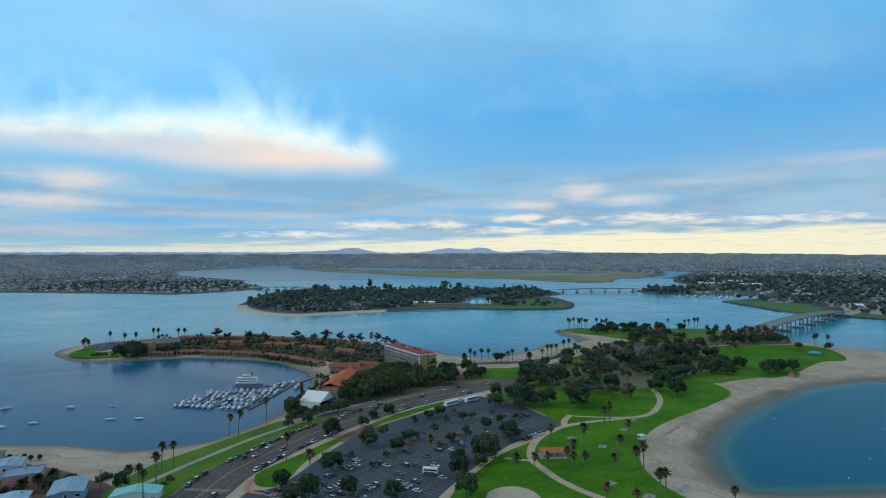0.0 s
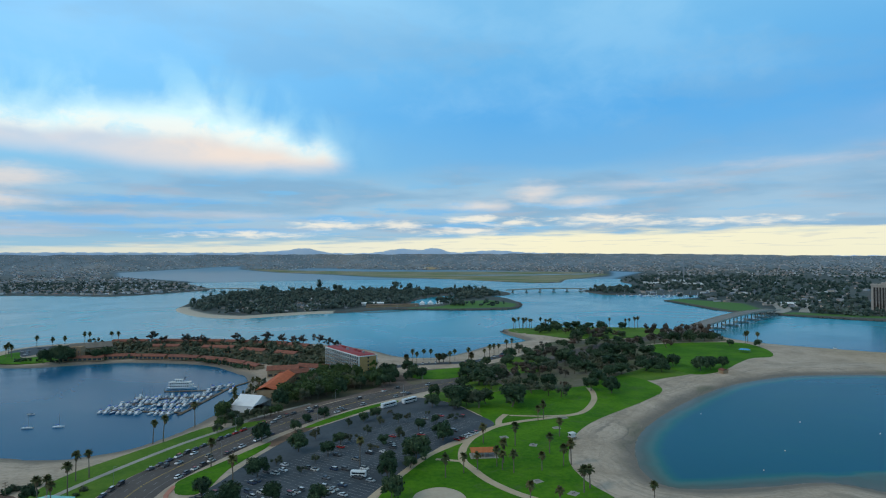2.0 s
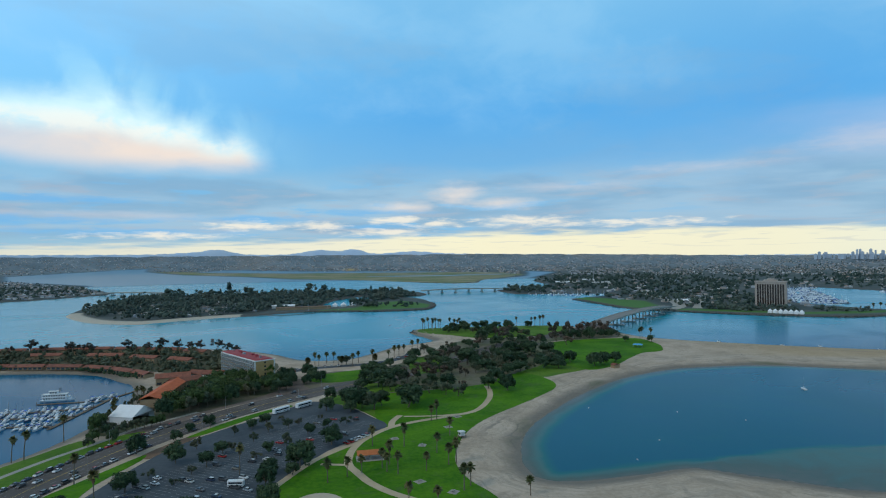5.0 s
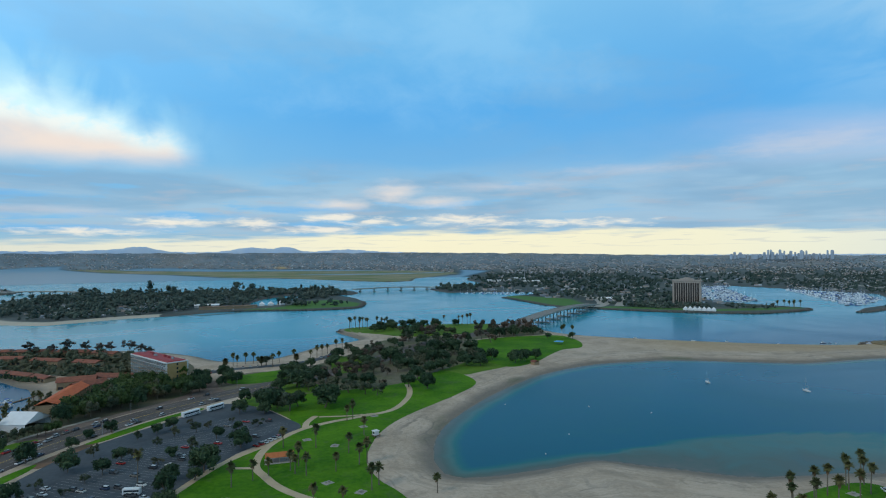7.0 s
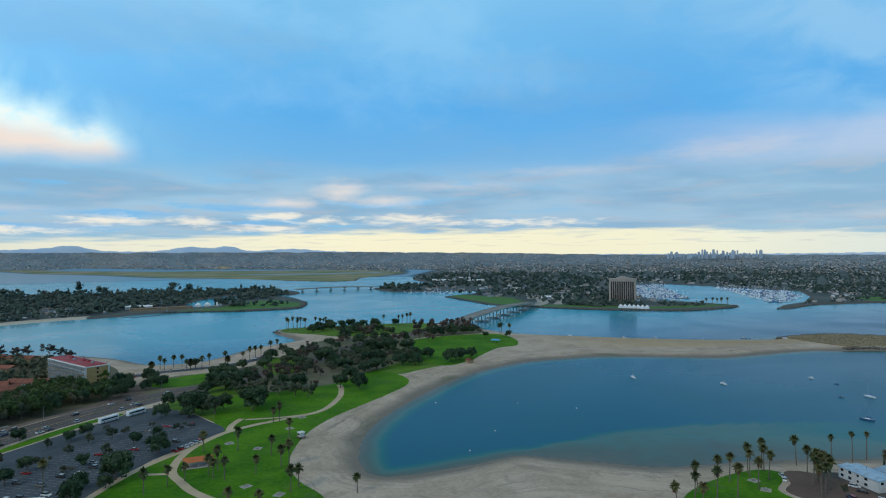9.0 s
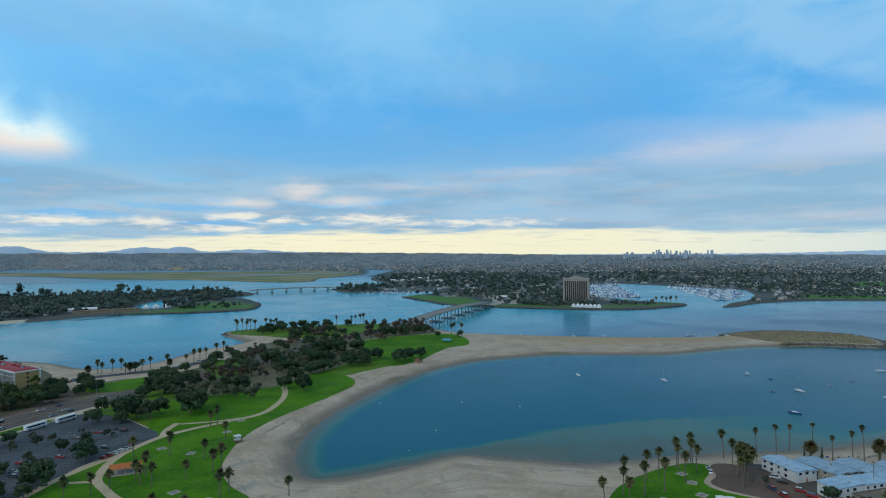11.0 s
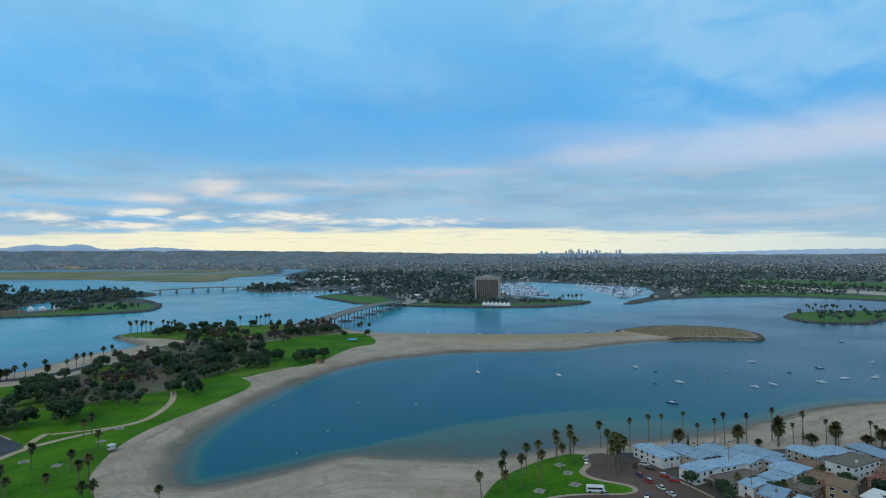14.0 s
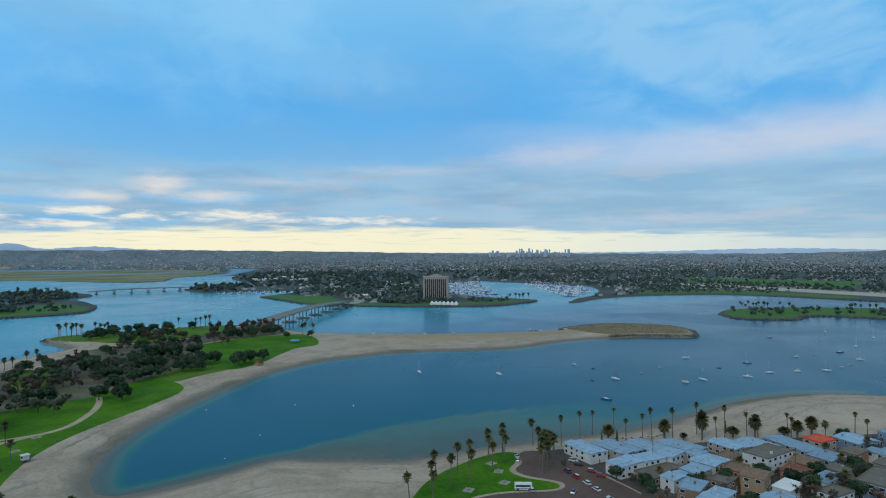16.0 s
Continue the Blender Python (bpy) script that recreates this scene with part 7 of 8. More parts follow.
armour("boulders", smooth([(1034, 500), (1006, 464), (1010, 434), (1053, 397), (1103, 407), (1142, 386), (1163, 320)], 6, False), 8, "dark boulders round the low green island", 2.6, size=1.6)
armour("boulders", smooth([(583, 1132), (582, 1218), (582, 1316), (582, 1378)], 6, False), 9, "dark boulders along the park bank", 2.6, size=1.6)
armour("boulders", smooth([(1026, 819), (1052, 815), (1152, 850), (1240, 848), (1330, 828), (1464, 737), (1509, 607), (1513, 430)], 6, False), 10, "dark boulders along the far breakwater", 3.0, size=1.8)
armour("boulders", smooth([(238, 1380), (231, 1290), (206, 1209), (154, 1186), (88, 1188), (33, 1203), (-40, 1212)], 6, False), 11, "dark boulders at the island edge", 3.0, size=1.6)


# ---- vehicles ----
CAR_PAINT = paint("car_paint", [(0.70, 0.70, 0.70), (0.03, 0.03, 0.035), (0.30, 0.32, 0.34), (0.62, 0.62, 0.60), (0.05, 0.07, 0.12), (0.12, 0.12, 0.13), (0.55, 0.57, 0.60), (0.03, 0.05, 0.10), (0.22, 0.20, 0.17), (0.66, 0.67, 0.68), (0.07, 0.07, 0.075), (0.40, 0.02, 0.02), (0.36, 0.38, 0.40)], 0.28, 0.1)
TYRE = surface("tyre", (0.015, 0.015, 0.015), (0.03, 0.03, 0.03), 2.0, 0.8)
WHITE_GLOSS = surface("white_gloss", (0.70, 0.71, 0.72), (0.78, 0.79, 0.80), 0.4, 0.3)


def wheels(t, half, track, r=0.33):
    for sx in (-1, 1):
        for sy in (-1, 1):
            bm = bmesh.new()
            rod(bm, (sx * half, sy * track - 0.1, r), (sx * half, sy * track + 0.1, r), r, seg=10)
            part("wheel", bm, TYRE, t)


def profile_body(bm, side, width, taper=0.0):
    """A body from its side outline (x, z), with the roof drawn in."""
    zs = [p[1] for p in side]
    lo, hi = min(zs), max(zs)
    rings = []
    for s in (-1, 1):
        rings.append([bm.verts.new((x, s * (width / 2 - taper * (z - lo) / (hi - lo)), z)) for x, z in side])
    n = len(side)
    bm.faces.new(rings[0][::-1])
    bm.faces.new(rings[1])
    for i in range(n):
        j = (i + 1) % n
        bm.faces.new([rings[0][i], rings[0][j], rings[1][j], rings[1][i]])
    bmesh.ops.recalc_face_normals(bm, faces=bm.faces)


def car_kind(van):
    def build():
        t = root("car", "", "")
        k = 1.12 if van else 1.0
        bm = bmesh.new()
        profile_body(bm, [(-2.25, 0.32), (-2.28, 0.78), (-2.1, 0.98 * k), (1.0, 0.98 * k), (2.05, 0.84), (2.25, 0.62), (2.25, 0.32)], 1.82, 0.06)
        part("body", bm, CAR_PAINT, t)
        bm = bmesh.new()
        if van:
            profile_body(bm, [(-2.05, 0.97 * k), (-1.95, 1.68), (0.55, 1.70), (1.25, 0.97 * k)], 1.66, 0.16)
        else:
            profile_body(bm, [(-1.75, 0.97), (-1.05, 1.42), (0.35, 1.43), (1.1, 0.97)], 1.62, 0.2)
        part("cabin_glass", bm, GLASS, t)
        bm = bmesh.new()
        box(bm, 2.3 if van else 1.35, 1.34 if van else 1.24, 0.05, -0.75 if van else -0.35, 0, 1.69 if van else 1.42)
        part("roof", bm, CAR_PAINT, t)
        wheels(t, 1.38, 0.82)
        return t
    return Kind(build)


CARS = [car_kind(False), car_kind(True)]


def park(x, y, turn, group, label="parked car on the asphalt", z=0.0):
    rnd.choice(CARS).put(x, y, G + 0.11 + z, turn, 1.0, label, "car", group)


def along(pts, s, off):
    """Place and heading s metres along a curve, off metres to its left."""
    p = smooth(pts, 8, False)
    seg = np.linalg.norm(np.diff(p, axis=0), axis=1)
    total = np.concatenate([[0], np.cumsum(seg)])
    x, y = np.interp(s, total, p[:, 0]), np.interp(s, total, p[:, 1])
    x2, y2 = np.interp(s + 1, total, p[:, 0]), np.interp(s + 1, total, p[:, 1])
    a = math.atan2(y2 - y, x2 - x)
    return x - math.sin(a) * off, y + math.cos(a) * off, math.degrees(a)


for s in np.arange(150, 250, 6.2):
    if rnd.random() < 0.92:
        x, y, a = along(ROAD, s, 10.6)
        park(x, y, a + 180, "cars parked along the avenue", "car parked at the kerb of the avenue", -0.05)
    if rnd.random() < 0.9 and s > 172:
        x, y, a = along(ROAD, s, -10.6)
        park(x, y, a, "cars parked along the avenue", "car parked at the kerb of the avenue", -0.05)
for s in np.arange(252, 400, 6.4):
    for off in (10.6, -10.6):
        if rnd.random() < 0.42:
            x, y, a = along(ROAD, s, off)
            park(x, y, a + (180 if off > 0 else 0), "cars parked along the avenue", "car parked at the kerb of the avenue", -0.05)
for s, off in [(128, 6.0), (133, -3.5), (140, -7.0), (186, 6.2), (192, 3.2), (206, 6.0), (262, 4.5), (270, 6.8), (300, 5.0), (246, -4.0), (318, -5), (345, 5.5), (380, -4.5), (412, 4.0), (436, -5), (470, 5), (205, -4.6)]:
    x, y, a = along(ROAD, s, off)
    park(x, y, a + (180 if off > 0 else 0), "cars on the avenue", "car standing in a lane of the avenue", -0.05)

for x, y, a in [(-428, 690, 40), (-425, 697, 40), (-414, 678, 70), (-411, 671, 70), (-424, 716, 20), (-410, 724, 20), (-400, 730, 20)]:
    park(x, y, a, "cars on the resort point", "car parked on the resort point")
for i, k in enumerate(np.linspace(0.04, 0.96, 22)):
    if rnd.random() < 0.75:
        x, y, a = along([(-14, 566), (8, 580), (34, 586), (62, 592), (90, 612), (114, 646)], k * 150, rnd.choice((-3.0, 3.0)))
        park(x, y, a + 90, "cars behind the north beach", "car parked behind the north beach", -0.03)

# rows of bays in the big car park, along its long side
AX = Vector((0.56, 0.83)).normalized()
AY = Vector((AX.y, -AX.x))
LOT_IN = np.array(LOT, float)
TREES_IN = np.array([(x, y) for x, y, w in LOT_TREES + EDGE_TREES])
stripes = bmesh.new()
origin = Vector((-76, 268))
for k in range(8):
    for i in range(-14, 62):
        c = origin + AY * (4 + k * 12.6) + AX * (i * 2.75 + 1)
        if float(signed(c.x, c.y, LOT_IN)) < 5.5:
            continue
        for side in (-1, 1):
            m = c + AY * side * 2.6
            box(stripes, 0.14, 4.6, 0.012, m.x - AX.x * 1.37, m.y - AX.y * 1.37, G + 0.112, math.degrees(math.atan2(AX.y, AX.x)))
            near = np.min(np.hypot(TREES_IN[:, 0] - m.x, TREES_IN[:, 1] - m.y))
            full = 0.26 if (c.y < 300 and c.x < -22) else (0.08 if c.y < 330 else 0.035)
            if near > 2.6 and rnd.random() < full:
                park(m.x, m.y, math.degrees(math.atan2(AY.y, AY.x)) + (180 if rnd.random() < 0.5 else 0), "cars in the big car park", "car parked in a marked bay")
marks = part("bay_lines", stripes, PAINT_WHITE, lot, "white painted bay lines")
for i in range(6):
    x, y = 50 - i * 2.2, 354 - i * 2.6
    park(x, y, 130, "cars in the big car park", "white car parked in a marked bay")


def long_vehicle(name, label, category, x, y, turn, length, h, w, body, band, z=0.0):
    t = root(name, label, category, at=pose(x, y, G + 0.11 + z, 0, 0, turn))
    bm = bmesh.new()
    box(bm, length, w, h - 0.45, 0, 0, 0.45, bevel=0.18)
    part("body", bm, body, t)
    for s in (-1, 1):
        bm = bmesh.new()
        box(bm, length * 0.86, 0.05, h * 0.26, -length * 0.02, s * (w / 2 + 0.005), h * 0.55)
        part("side_window", bm, GLASS, t)
    bm = bmesh.new()
    box(bm, 0.06, w * 0.86, h * 0.36, length / 2 + 0.005, 0, h * 0.45)
    part("windscreen", bm, GLASS, t)
    bm = bmesh.new()
    box(bm, length * 0.9, w + 0.03, 0.22, 0, 0, h * 0.3)
    part("stripe", bm, band, t)
    bm = bmesh.new()
    box(bm, 1.6, 1.2, 0.25, -length * 0.2, 0, h)
    part("roof_unit", bm, TRIM, t)
    for sx in (-0.32, 0.33):
        for s in (-1, 1):
            bm = bmesh.new()
            rod(bm, (sx * length, s * (w / 2 - 0.1) - 0.14, 0.48), (sx * length, s * (w / 2 - 0.1) + 0.14, 0.48), 0.48, seg=10)
            part("wheel", bm, TYRE, t)


long_vehicle("coach", "white coach with dark windows parked in the car park", "bus", -4, 419, 47, 13, 3.5, 2.6, WHITE_GLOSS, DARK)
long_vehicle("coach", "white coach with dark windows parked in the car park", "bus", 10, 431, 47, 13, 3.5, 2.6, WHITE_GLOSS, DARK)
long_vehicle("camper", "white camper van parked across the bays", "camper van", -11, 287, 170, 7.4, 3.1, 2.4, WHITE_GLOSS, DARK)
long_vehicle("camper", "white camper van beside the south lawn", "camper van", 277, 167, -38, 7.4, 3.1, 2.4, WHITE_GLOSS, DARK)
for x, y, a in [(303, 199, 60), (300, 195, 40), (308, 170, 75), (306, 163, 75), (304, 155, 75), (302, 148, 75), (321, 178, -62), (319, 173, -62), (317, 163, -62), (316, 157, -62), (279, 164, 60), (292, 152, 30), (298, 138, 10), (286, 140, 70),
                (330, 150, 75), (326, 140, 75), (322, 133, 10), (332, 126, 75), (340, 128, 75), (346, 122, 10), (375, 100, 80), (382, 90, 80), (412, 88, 80), (420, 92, 80), (428, 98, 80), (436, 74, 10), (-150, 244, 70), (-146, 236, 70)]:
    park(x, y, a, "cars behind the beach houses", "car parked on worn asphalt behind the houses", -0.03)

# road markings and lamps
def dashes(off, s0, s1, length, gap, w, material, name):
    bm = bmesh.new()
    for s in np.arange(s0, s1, length + gap):
        x, y, a = along(ROAD, s, off)
        box(bm, length, w, 0.012, x, y, G + 0.062, a)
    part(name, bm, material, road)


dashes(0.25, 40, 620, 8.0, 0.0, 0.15, PAINT_YELLOW, "centre_line")
dashes(-0.25, 40, 620, 8.0, 0.0, 0.15, PAINT_YELLOW, "centre_line")
for off in (4.2, -4.2):
    dashes(off, 40, 620, 3.0, 6.0, 0.16, PAINT_WHITE, "lane_line")
for off in (8.2, -8.2):
    dashes(off, 40, 620, 6.0, 0.0, 0.12, PAINT_WHITE, "edge_line")
bm = bmesh.new()
for off in np.arange(-10, 10.1, 1.3):
    x, y, a = along(ROAD, 146, off)
    box(bm, 3.4, 0.55, 0.012, x, y, G + 0.063, a)
part("zebra_crossing", bm, PAINT_WHITE, road)


def lamp_post():
    def build():
        t = root("street_lamp", "", "")
        bm = bmesh.new()
        rod(bm, (0, 0, -0.3), (0, 0, 8.5), 0.11, 0.07, 8)
        part("pole", bm, STEEL, t)
        bm = bmesh.new()
        rod(bm, (0, 0, 8.4), (1.8, 0, 8.9), 0.05, 0.045)
        part("arm", bm, STEEL, t)
        bm = bmesh.new()
        box(bm, 0.8, 0.3, 0.16, 2.0, 0, 8.84, bevel=0.03)
        part("lamp_head", bm, DARK, t)
        return t
    return Kind(build)


LAMP = lamp_post()
for s in np.arange(120, 560, 42):
    x, y, a = along(ROAD, s, 13.4 if int(s / 42) % 2 else -13.4)
    LAMP.put(x, y, G, a + (-90 if int(s / 42) % 2 else 90), 1.0, "grey street lamp beside the avenue", "street lamp", "street lamps along the avenue")

# ---- boats ----
HULL = paint("hull_paint", [(0.72, 0.73, 0.74), (0.66, 0.67, 0.68), (0.74, 0.74, 0.72), (0.60, 0.62, 0.66), (0.06, 0.10, 0.20), (0.70, 0.70, 0.68)], 0.3)
COVER = paint("canvas_cover", [(0.03, 0.10, 0.42), (0.02, 0.06, 0.30), (0.02, 0.12, 0.55), (0.04, 0.16, 0.50), (0.45, 0.44, 0.40), (0.62, 0.63, 0.64)], 0.7)


def hull(bm, length, beam, free):
    """A pointed hull with sheer, a flat transom and a deck."""
    st = [(-0.5, 0.78, 0.0), (-0.25, 0.98, -0.02), (0.1, 1.0, 0.02), (0.32, 0.72, 0.10), (0.45, 0.32, 0.2), (0.52, 0.02, 0.28)]
    rows = []
    for x, w, sh in st:
        rows.append([bm.verts.new((x * length, s * beam / 2 * w * k, z)) for s, k, z in ((-1, 1, free * (1 + sh)), (-1, 0.72, -0.3), (1, 0.72, -0.3), (1, 1, free * (1 + sh)))])
    for a, b in zip(rows, rows[1:]):
        for j in range(4):
            k = (j + 1) % 4
            bm.faces.new([a[j], a[k], b[k], b[j]])
    bm.faces.new(rows[0][::-1])
    bm.faces.new(rows[-1])
    bmesh.ops.recalc_face_normals(bm, faces=bm.faces)


def sail_boat():
    t = root("sailboat", "", "")
    bm = bmesh.new()
    hull(bm, 9.5, 3.0, 1.0)
    part("hull", bm, HULL, t)
    bm = bmesh.new()
    profile_body(bm, [(-1.6, 0.98), (-1.3, 1.55), (1.4, 1.5), (2.2, 1.05)], 1.8, 0.25)
    part("cabin", bm, WHITE_GLOSS, t)
    bm = bmesh.new()
    rod(bm, (0.8, 0, 1.0), (0.8, 0, 12.5), 0.09, 0.06)
    part("mast", bm, STEEL, t)
    bm = bmesh.new()
    rod(bm, (0.75, 0, 2.3), (-3.4, 0, 2.2), 0.07)
    part("boom", bm, STEEL, t)
    bm = bmesh.new()
    rod(bm, (0.6, 0, 2.5), (-3.2, 0, 2.38), 0.24, 0.14, 8)
    part("sail_cover", bm, COVER, t)
    for a, b in (((5.0, 0, 1.4), (0.8, 0, 12.2)), ((-4.6, 0, 1.1), (0.8, 0, 12.3))):
        bm = bmesh.new()
        rod(bm, a, b, 0.02, seg=4)
        part("stay", bm, STEEL, t)
    return t


def motor_boat():
    t = root("motorboat", "", "")
    bm = bmesh.new()
    hull(bm, 9.0, 3.2, 1.15)
    part("hull", bm, HULL, t)
    bm = bmesh.new()
    profile_body(bm, [(-2.6, 1.15), (-2.4, 2.35), (0.7, 2.35), (2.2, 1.25)], 2.4, 0.3)
    part("cabin", bm, WHITE_GLOSS, t)
    bm = bmesh.new()
    profile_body(bm, [(-1.9, 1.7), (-1.8, 2.15), (0.72, 2.15), (1.25, 1.7)], 2.38, 0.1)
    part("cabin_glass", bm, GLASS, t)
    bm = bmesh.new()
    box(bm, 3.0, 2.3, 0.12, -1.0, 0, 3.3)
    part("canopy", bm, COVER, t)
    for sx, s in ((-2.3, -1), (0.3, 1)):
        bm = bmesh.new()
        rod(bm, (sx, s * 1.0, 2.2), (sx, s * 1.0, 3.3), 0.04, seg=4)
        part("stanchion", bm, STEEL, t)
    return t


def launch_boat():
    t = root("motorboat", "", "")
    bm = bmesh.new()
    hull(bm, 6.5, 2.3, 0.8)
    part("hull", bm, HULL, t)
    bm = bmesh.new()
    profile_body(bm, [(-0.4, 0.8), (-0.2, 1.5), (0.3, 1.5), (1.1, 0.85)], 1.7, 0.15)
    part("console", bm, GLASS, t)
    bm = bmesh.new()
    box(bm, 0.5, 0.4, 1.0, -3.35, 0, 0.3, bevel=0.05)
    part("outboard", bm, DARK, t)
    bm = bmesh.new()
    box(bm, 1.6, 1.5, 0.3, -1.6, 0, 0.75)
    part("seat", bm, COVER, t)
    return t


SAIL, MOTOR, SKIFF = Kind(sail_boat), Kind(motor_boat), Kind(launch_boat)
MOORED = [(522, 357, 1), (521, 334, 2), (482, 302, 2), (502, 295, 0), (441, 255, 0), (541, 297, 2), (573, 301, 2), (536, 253, 1), (556, 250, 0), (635, 315, 0), (612, 268, 2), (656, 265, 0), (596, 234, 0), (627, 231, 0), (726, 253, 1), (753, 248, 2), (651, 219, 1), (676, 206, 0),
          (788, 238, 0), (721, 204, 2), (703, 204, 2), (757, 209, 0), (853, 285, 2), (838, 332, 1), (389, 416, 0), (439, 368, 0)]
for x, y, k in MOORED:
    (SAIL, MOTOR, SKIFF)[k].put(x, y, 0.0, (82 if x < 570 else 118) + rnd.uniform(-28, 28), rnd.uniform(0.8, 1.0) * (0.86, 0.66, 0.62)[k], ("white sailing boat at its mooring, sails stowed", "white motor cruiser at its mooring", "small white open boat at its mooring")[k], "boat", "boats moored in the cove")
for x, y, k in [(943, 313, 0), (846, 244, 0), (933, 257, 0), (-322, 416, 1), (-289, 370, 0), (-274, 379, 0), (-277, 420, 1), (-229, 389, 0), (-211, 391, 0), (-248, 423, 2)]:
    (SAIL, MOTOR, SKIFF)[k].put(x, y, 0.0, 15 + rnd.uniform(-25, 25), rnd.uniform(0.68, 0.8), ("white sailing boat at its mooring, sails stowed", "white motor cruiser at its mooring", "small white open boat at its mooring")[k], "boat", "boats moored in the bay")
for x, y, k in [(476, 652, 2), (527, 610, 2), (560, 593, 2), (602, 560, 2), (650, 545, 1), (657, 543, 2), (664, 541, 2), (690, 533, 2), (696, 528, 1), (375, 184, 2), (380, 182, 2), (384, 180, 2), (389, 178, 2), (371, 187, 2), (440, 560, 2)]:
    (SAIL, MOTOR, SKIFF)[k].put(x, y, 1.6, rnd.uniform(0, 360), 0.75, "small boat pulled up on the sand", "boat", "boats on the sand")


def dock(a, b, width, label="grey timber floating dock"):
    t = root("dock", label, "dock", "docks of the resort marina")
    m = ribbon("deck", [a, ((a[0] + b[0]) / 2, (a[1] + b[1]) / 2), b], width, 0.55, 0.5, TIMBER, n=2, parent=t)
    d = math.hypot(b[0] - a[0], b[1] - a[1])
    for i in range(int(d / 14) + 1):
        k = i * 14 / d
        bm = bmesh.new()
        x, y = a[0] + (b[0] - a[0]) * k, a[1] + (b[1] - a[1]) * k
        rod(bm, (x, y, -2), (x, y, 2.2), 0.18)
        part("pile", bm, TIMBER, t)


DOCKS = [((-205, 431), (-146, 422)), ((-200, 449), (-142, 446)), ((-197, 462), (-140, 470))]
for a, b in DOCKS:
    dock(a, b, 2.2)
dock((-146, 416), (-138, 500), 2.4)
dock((-138, 500), (-127, 528), 2.2, "timber gangway from the marina to the beach")
dock((-186, 489), (-140, 492), 2.4)
for a, b in DOCKS:
    d = math.hypot(b[0] - a[0], b[1] - a[1])
    h = math.degrees(math.atan2(b[1] - a[1], b[0] - a[0]))
    for i in range(int(d / 4.6)):
        for side in (-1, 1):
            if rnd.random() < 0.9:
                k = (i + 0.6) * 4.6 / d
                x, y = a[0] + (b[0] - a[0]) * k, a[1] + (b[1] - a[1]) * k
                n = math.radians(h + 90)
                kind = rnd.choice((MOTOR, MOTOR, MOTOR, SAIL, SKIFF))
                kind.put(x + math.cos(n) * side * 5.4, y + math.sin(n) * side * 5.4, 0.0, h + 90 * side, rnd.uniform(0.68, 0.92), "white motor yacht berthed stern-in at the dock" if kind is MOTOR else "boat berthed at the marina dock", "boat", "boats in the resort marina")
for x, y, a in [(-150, 486, 80), (-145, 493, 80), (-150, 498, 60), (-146, 503, 60), (-140, 508, 70), (-133, 486, 95), (-133, 494, 95)]:
    MOTOR.put(x, y, 0, a, 0.9, "motor boat with blue cover at the dock", "boat", "boats in the resort marina")


def paddle_boat():
    t = root("excursion_boat", "white three-deck excursion boat at the dock", "boat", at=pose(-177, 501, 0, 0, 0, 2) @ Matrix.Scale(0.78, 4))
    bm = bmesh.new()
    hull(bm, 29, 8.5, 1.6)
    part("hull", bm, WHITE_GLOSS, t)
    for i, (l, w) in enumerate(((24, 7.6), (22, 7.2), (9, 5.0))):
        z = 1.6 + i * 2.7
        bm = bmesh.new()
        box(bm, l, w, 0.2, -1 - i, 0, z + 2.5)
        d = part("deck", bm, TRIM, t)
        bm = bmesh.new()
        box(bm, l - 2.5, w - 1.8, 2.5, -1 - i, 0, z)
        part("cabin", bm, WHITE_GLOSS, t)
        for s in (-1, 1):
            for j in range(int(l / 2.2) - 1):
                bm = bmesh.new()
                box(bm, 1.3, 0.06, 1.2, -1 - i - l / 2 + 2.2 * (j + 1), s * ((w - 1.8) / 2 + 0.01), z + 0.8)
                part("window", bm, GLASS, t)
            for j in range(int(l / 3) + 1):
                bm = bmesh.new()
                rod(bm, (-1 - i - l / 2 + 0.3 + 3 * j, s * (w / 2 - 0.15), z), (-1 - i - l / 2 + 0.3 + 3 * j, s * (w / 2 - 0.15), z + 2.5), 0.06, seg=5)
                part("post", bm, TRIM, t)
    for s in (-1, 1):
        bm = bmesh.new()
        rod(bm, (2.5, s * 1.6, 9.0), (2.5, s * 1.6, 12.6), 0.3, 0.35, 8)
        part("funnel", bm, DARK, t)


paddle_boat()


# ---- far marinas, city and skyline: too many to count ----
def island_palette(name, palette, rough=0.8):
    m = bpy.data.materials.new(name)
    m.use_nodes = True
    n = Nodes(m.node_tree)
    r = n.add("ShaderNodeNewGeometry").outputs["Random Per Island"]
    p = n.add("ShaderNodeBsdfPrincipled", {"Base Color": n.ramp(r, [(i / len(palette), c) for i, c in enumerate(palette)], "CONSTANT"), "Roughness": rough})
    out = n.add("ShaderNodeOutputMaterial")
    n.t.links.new(p.outputs[0], out.inputs[0])
    return m


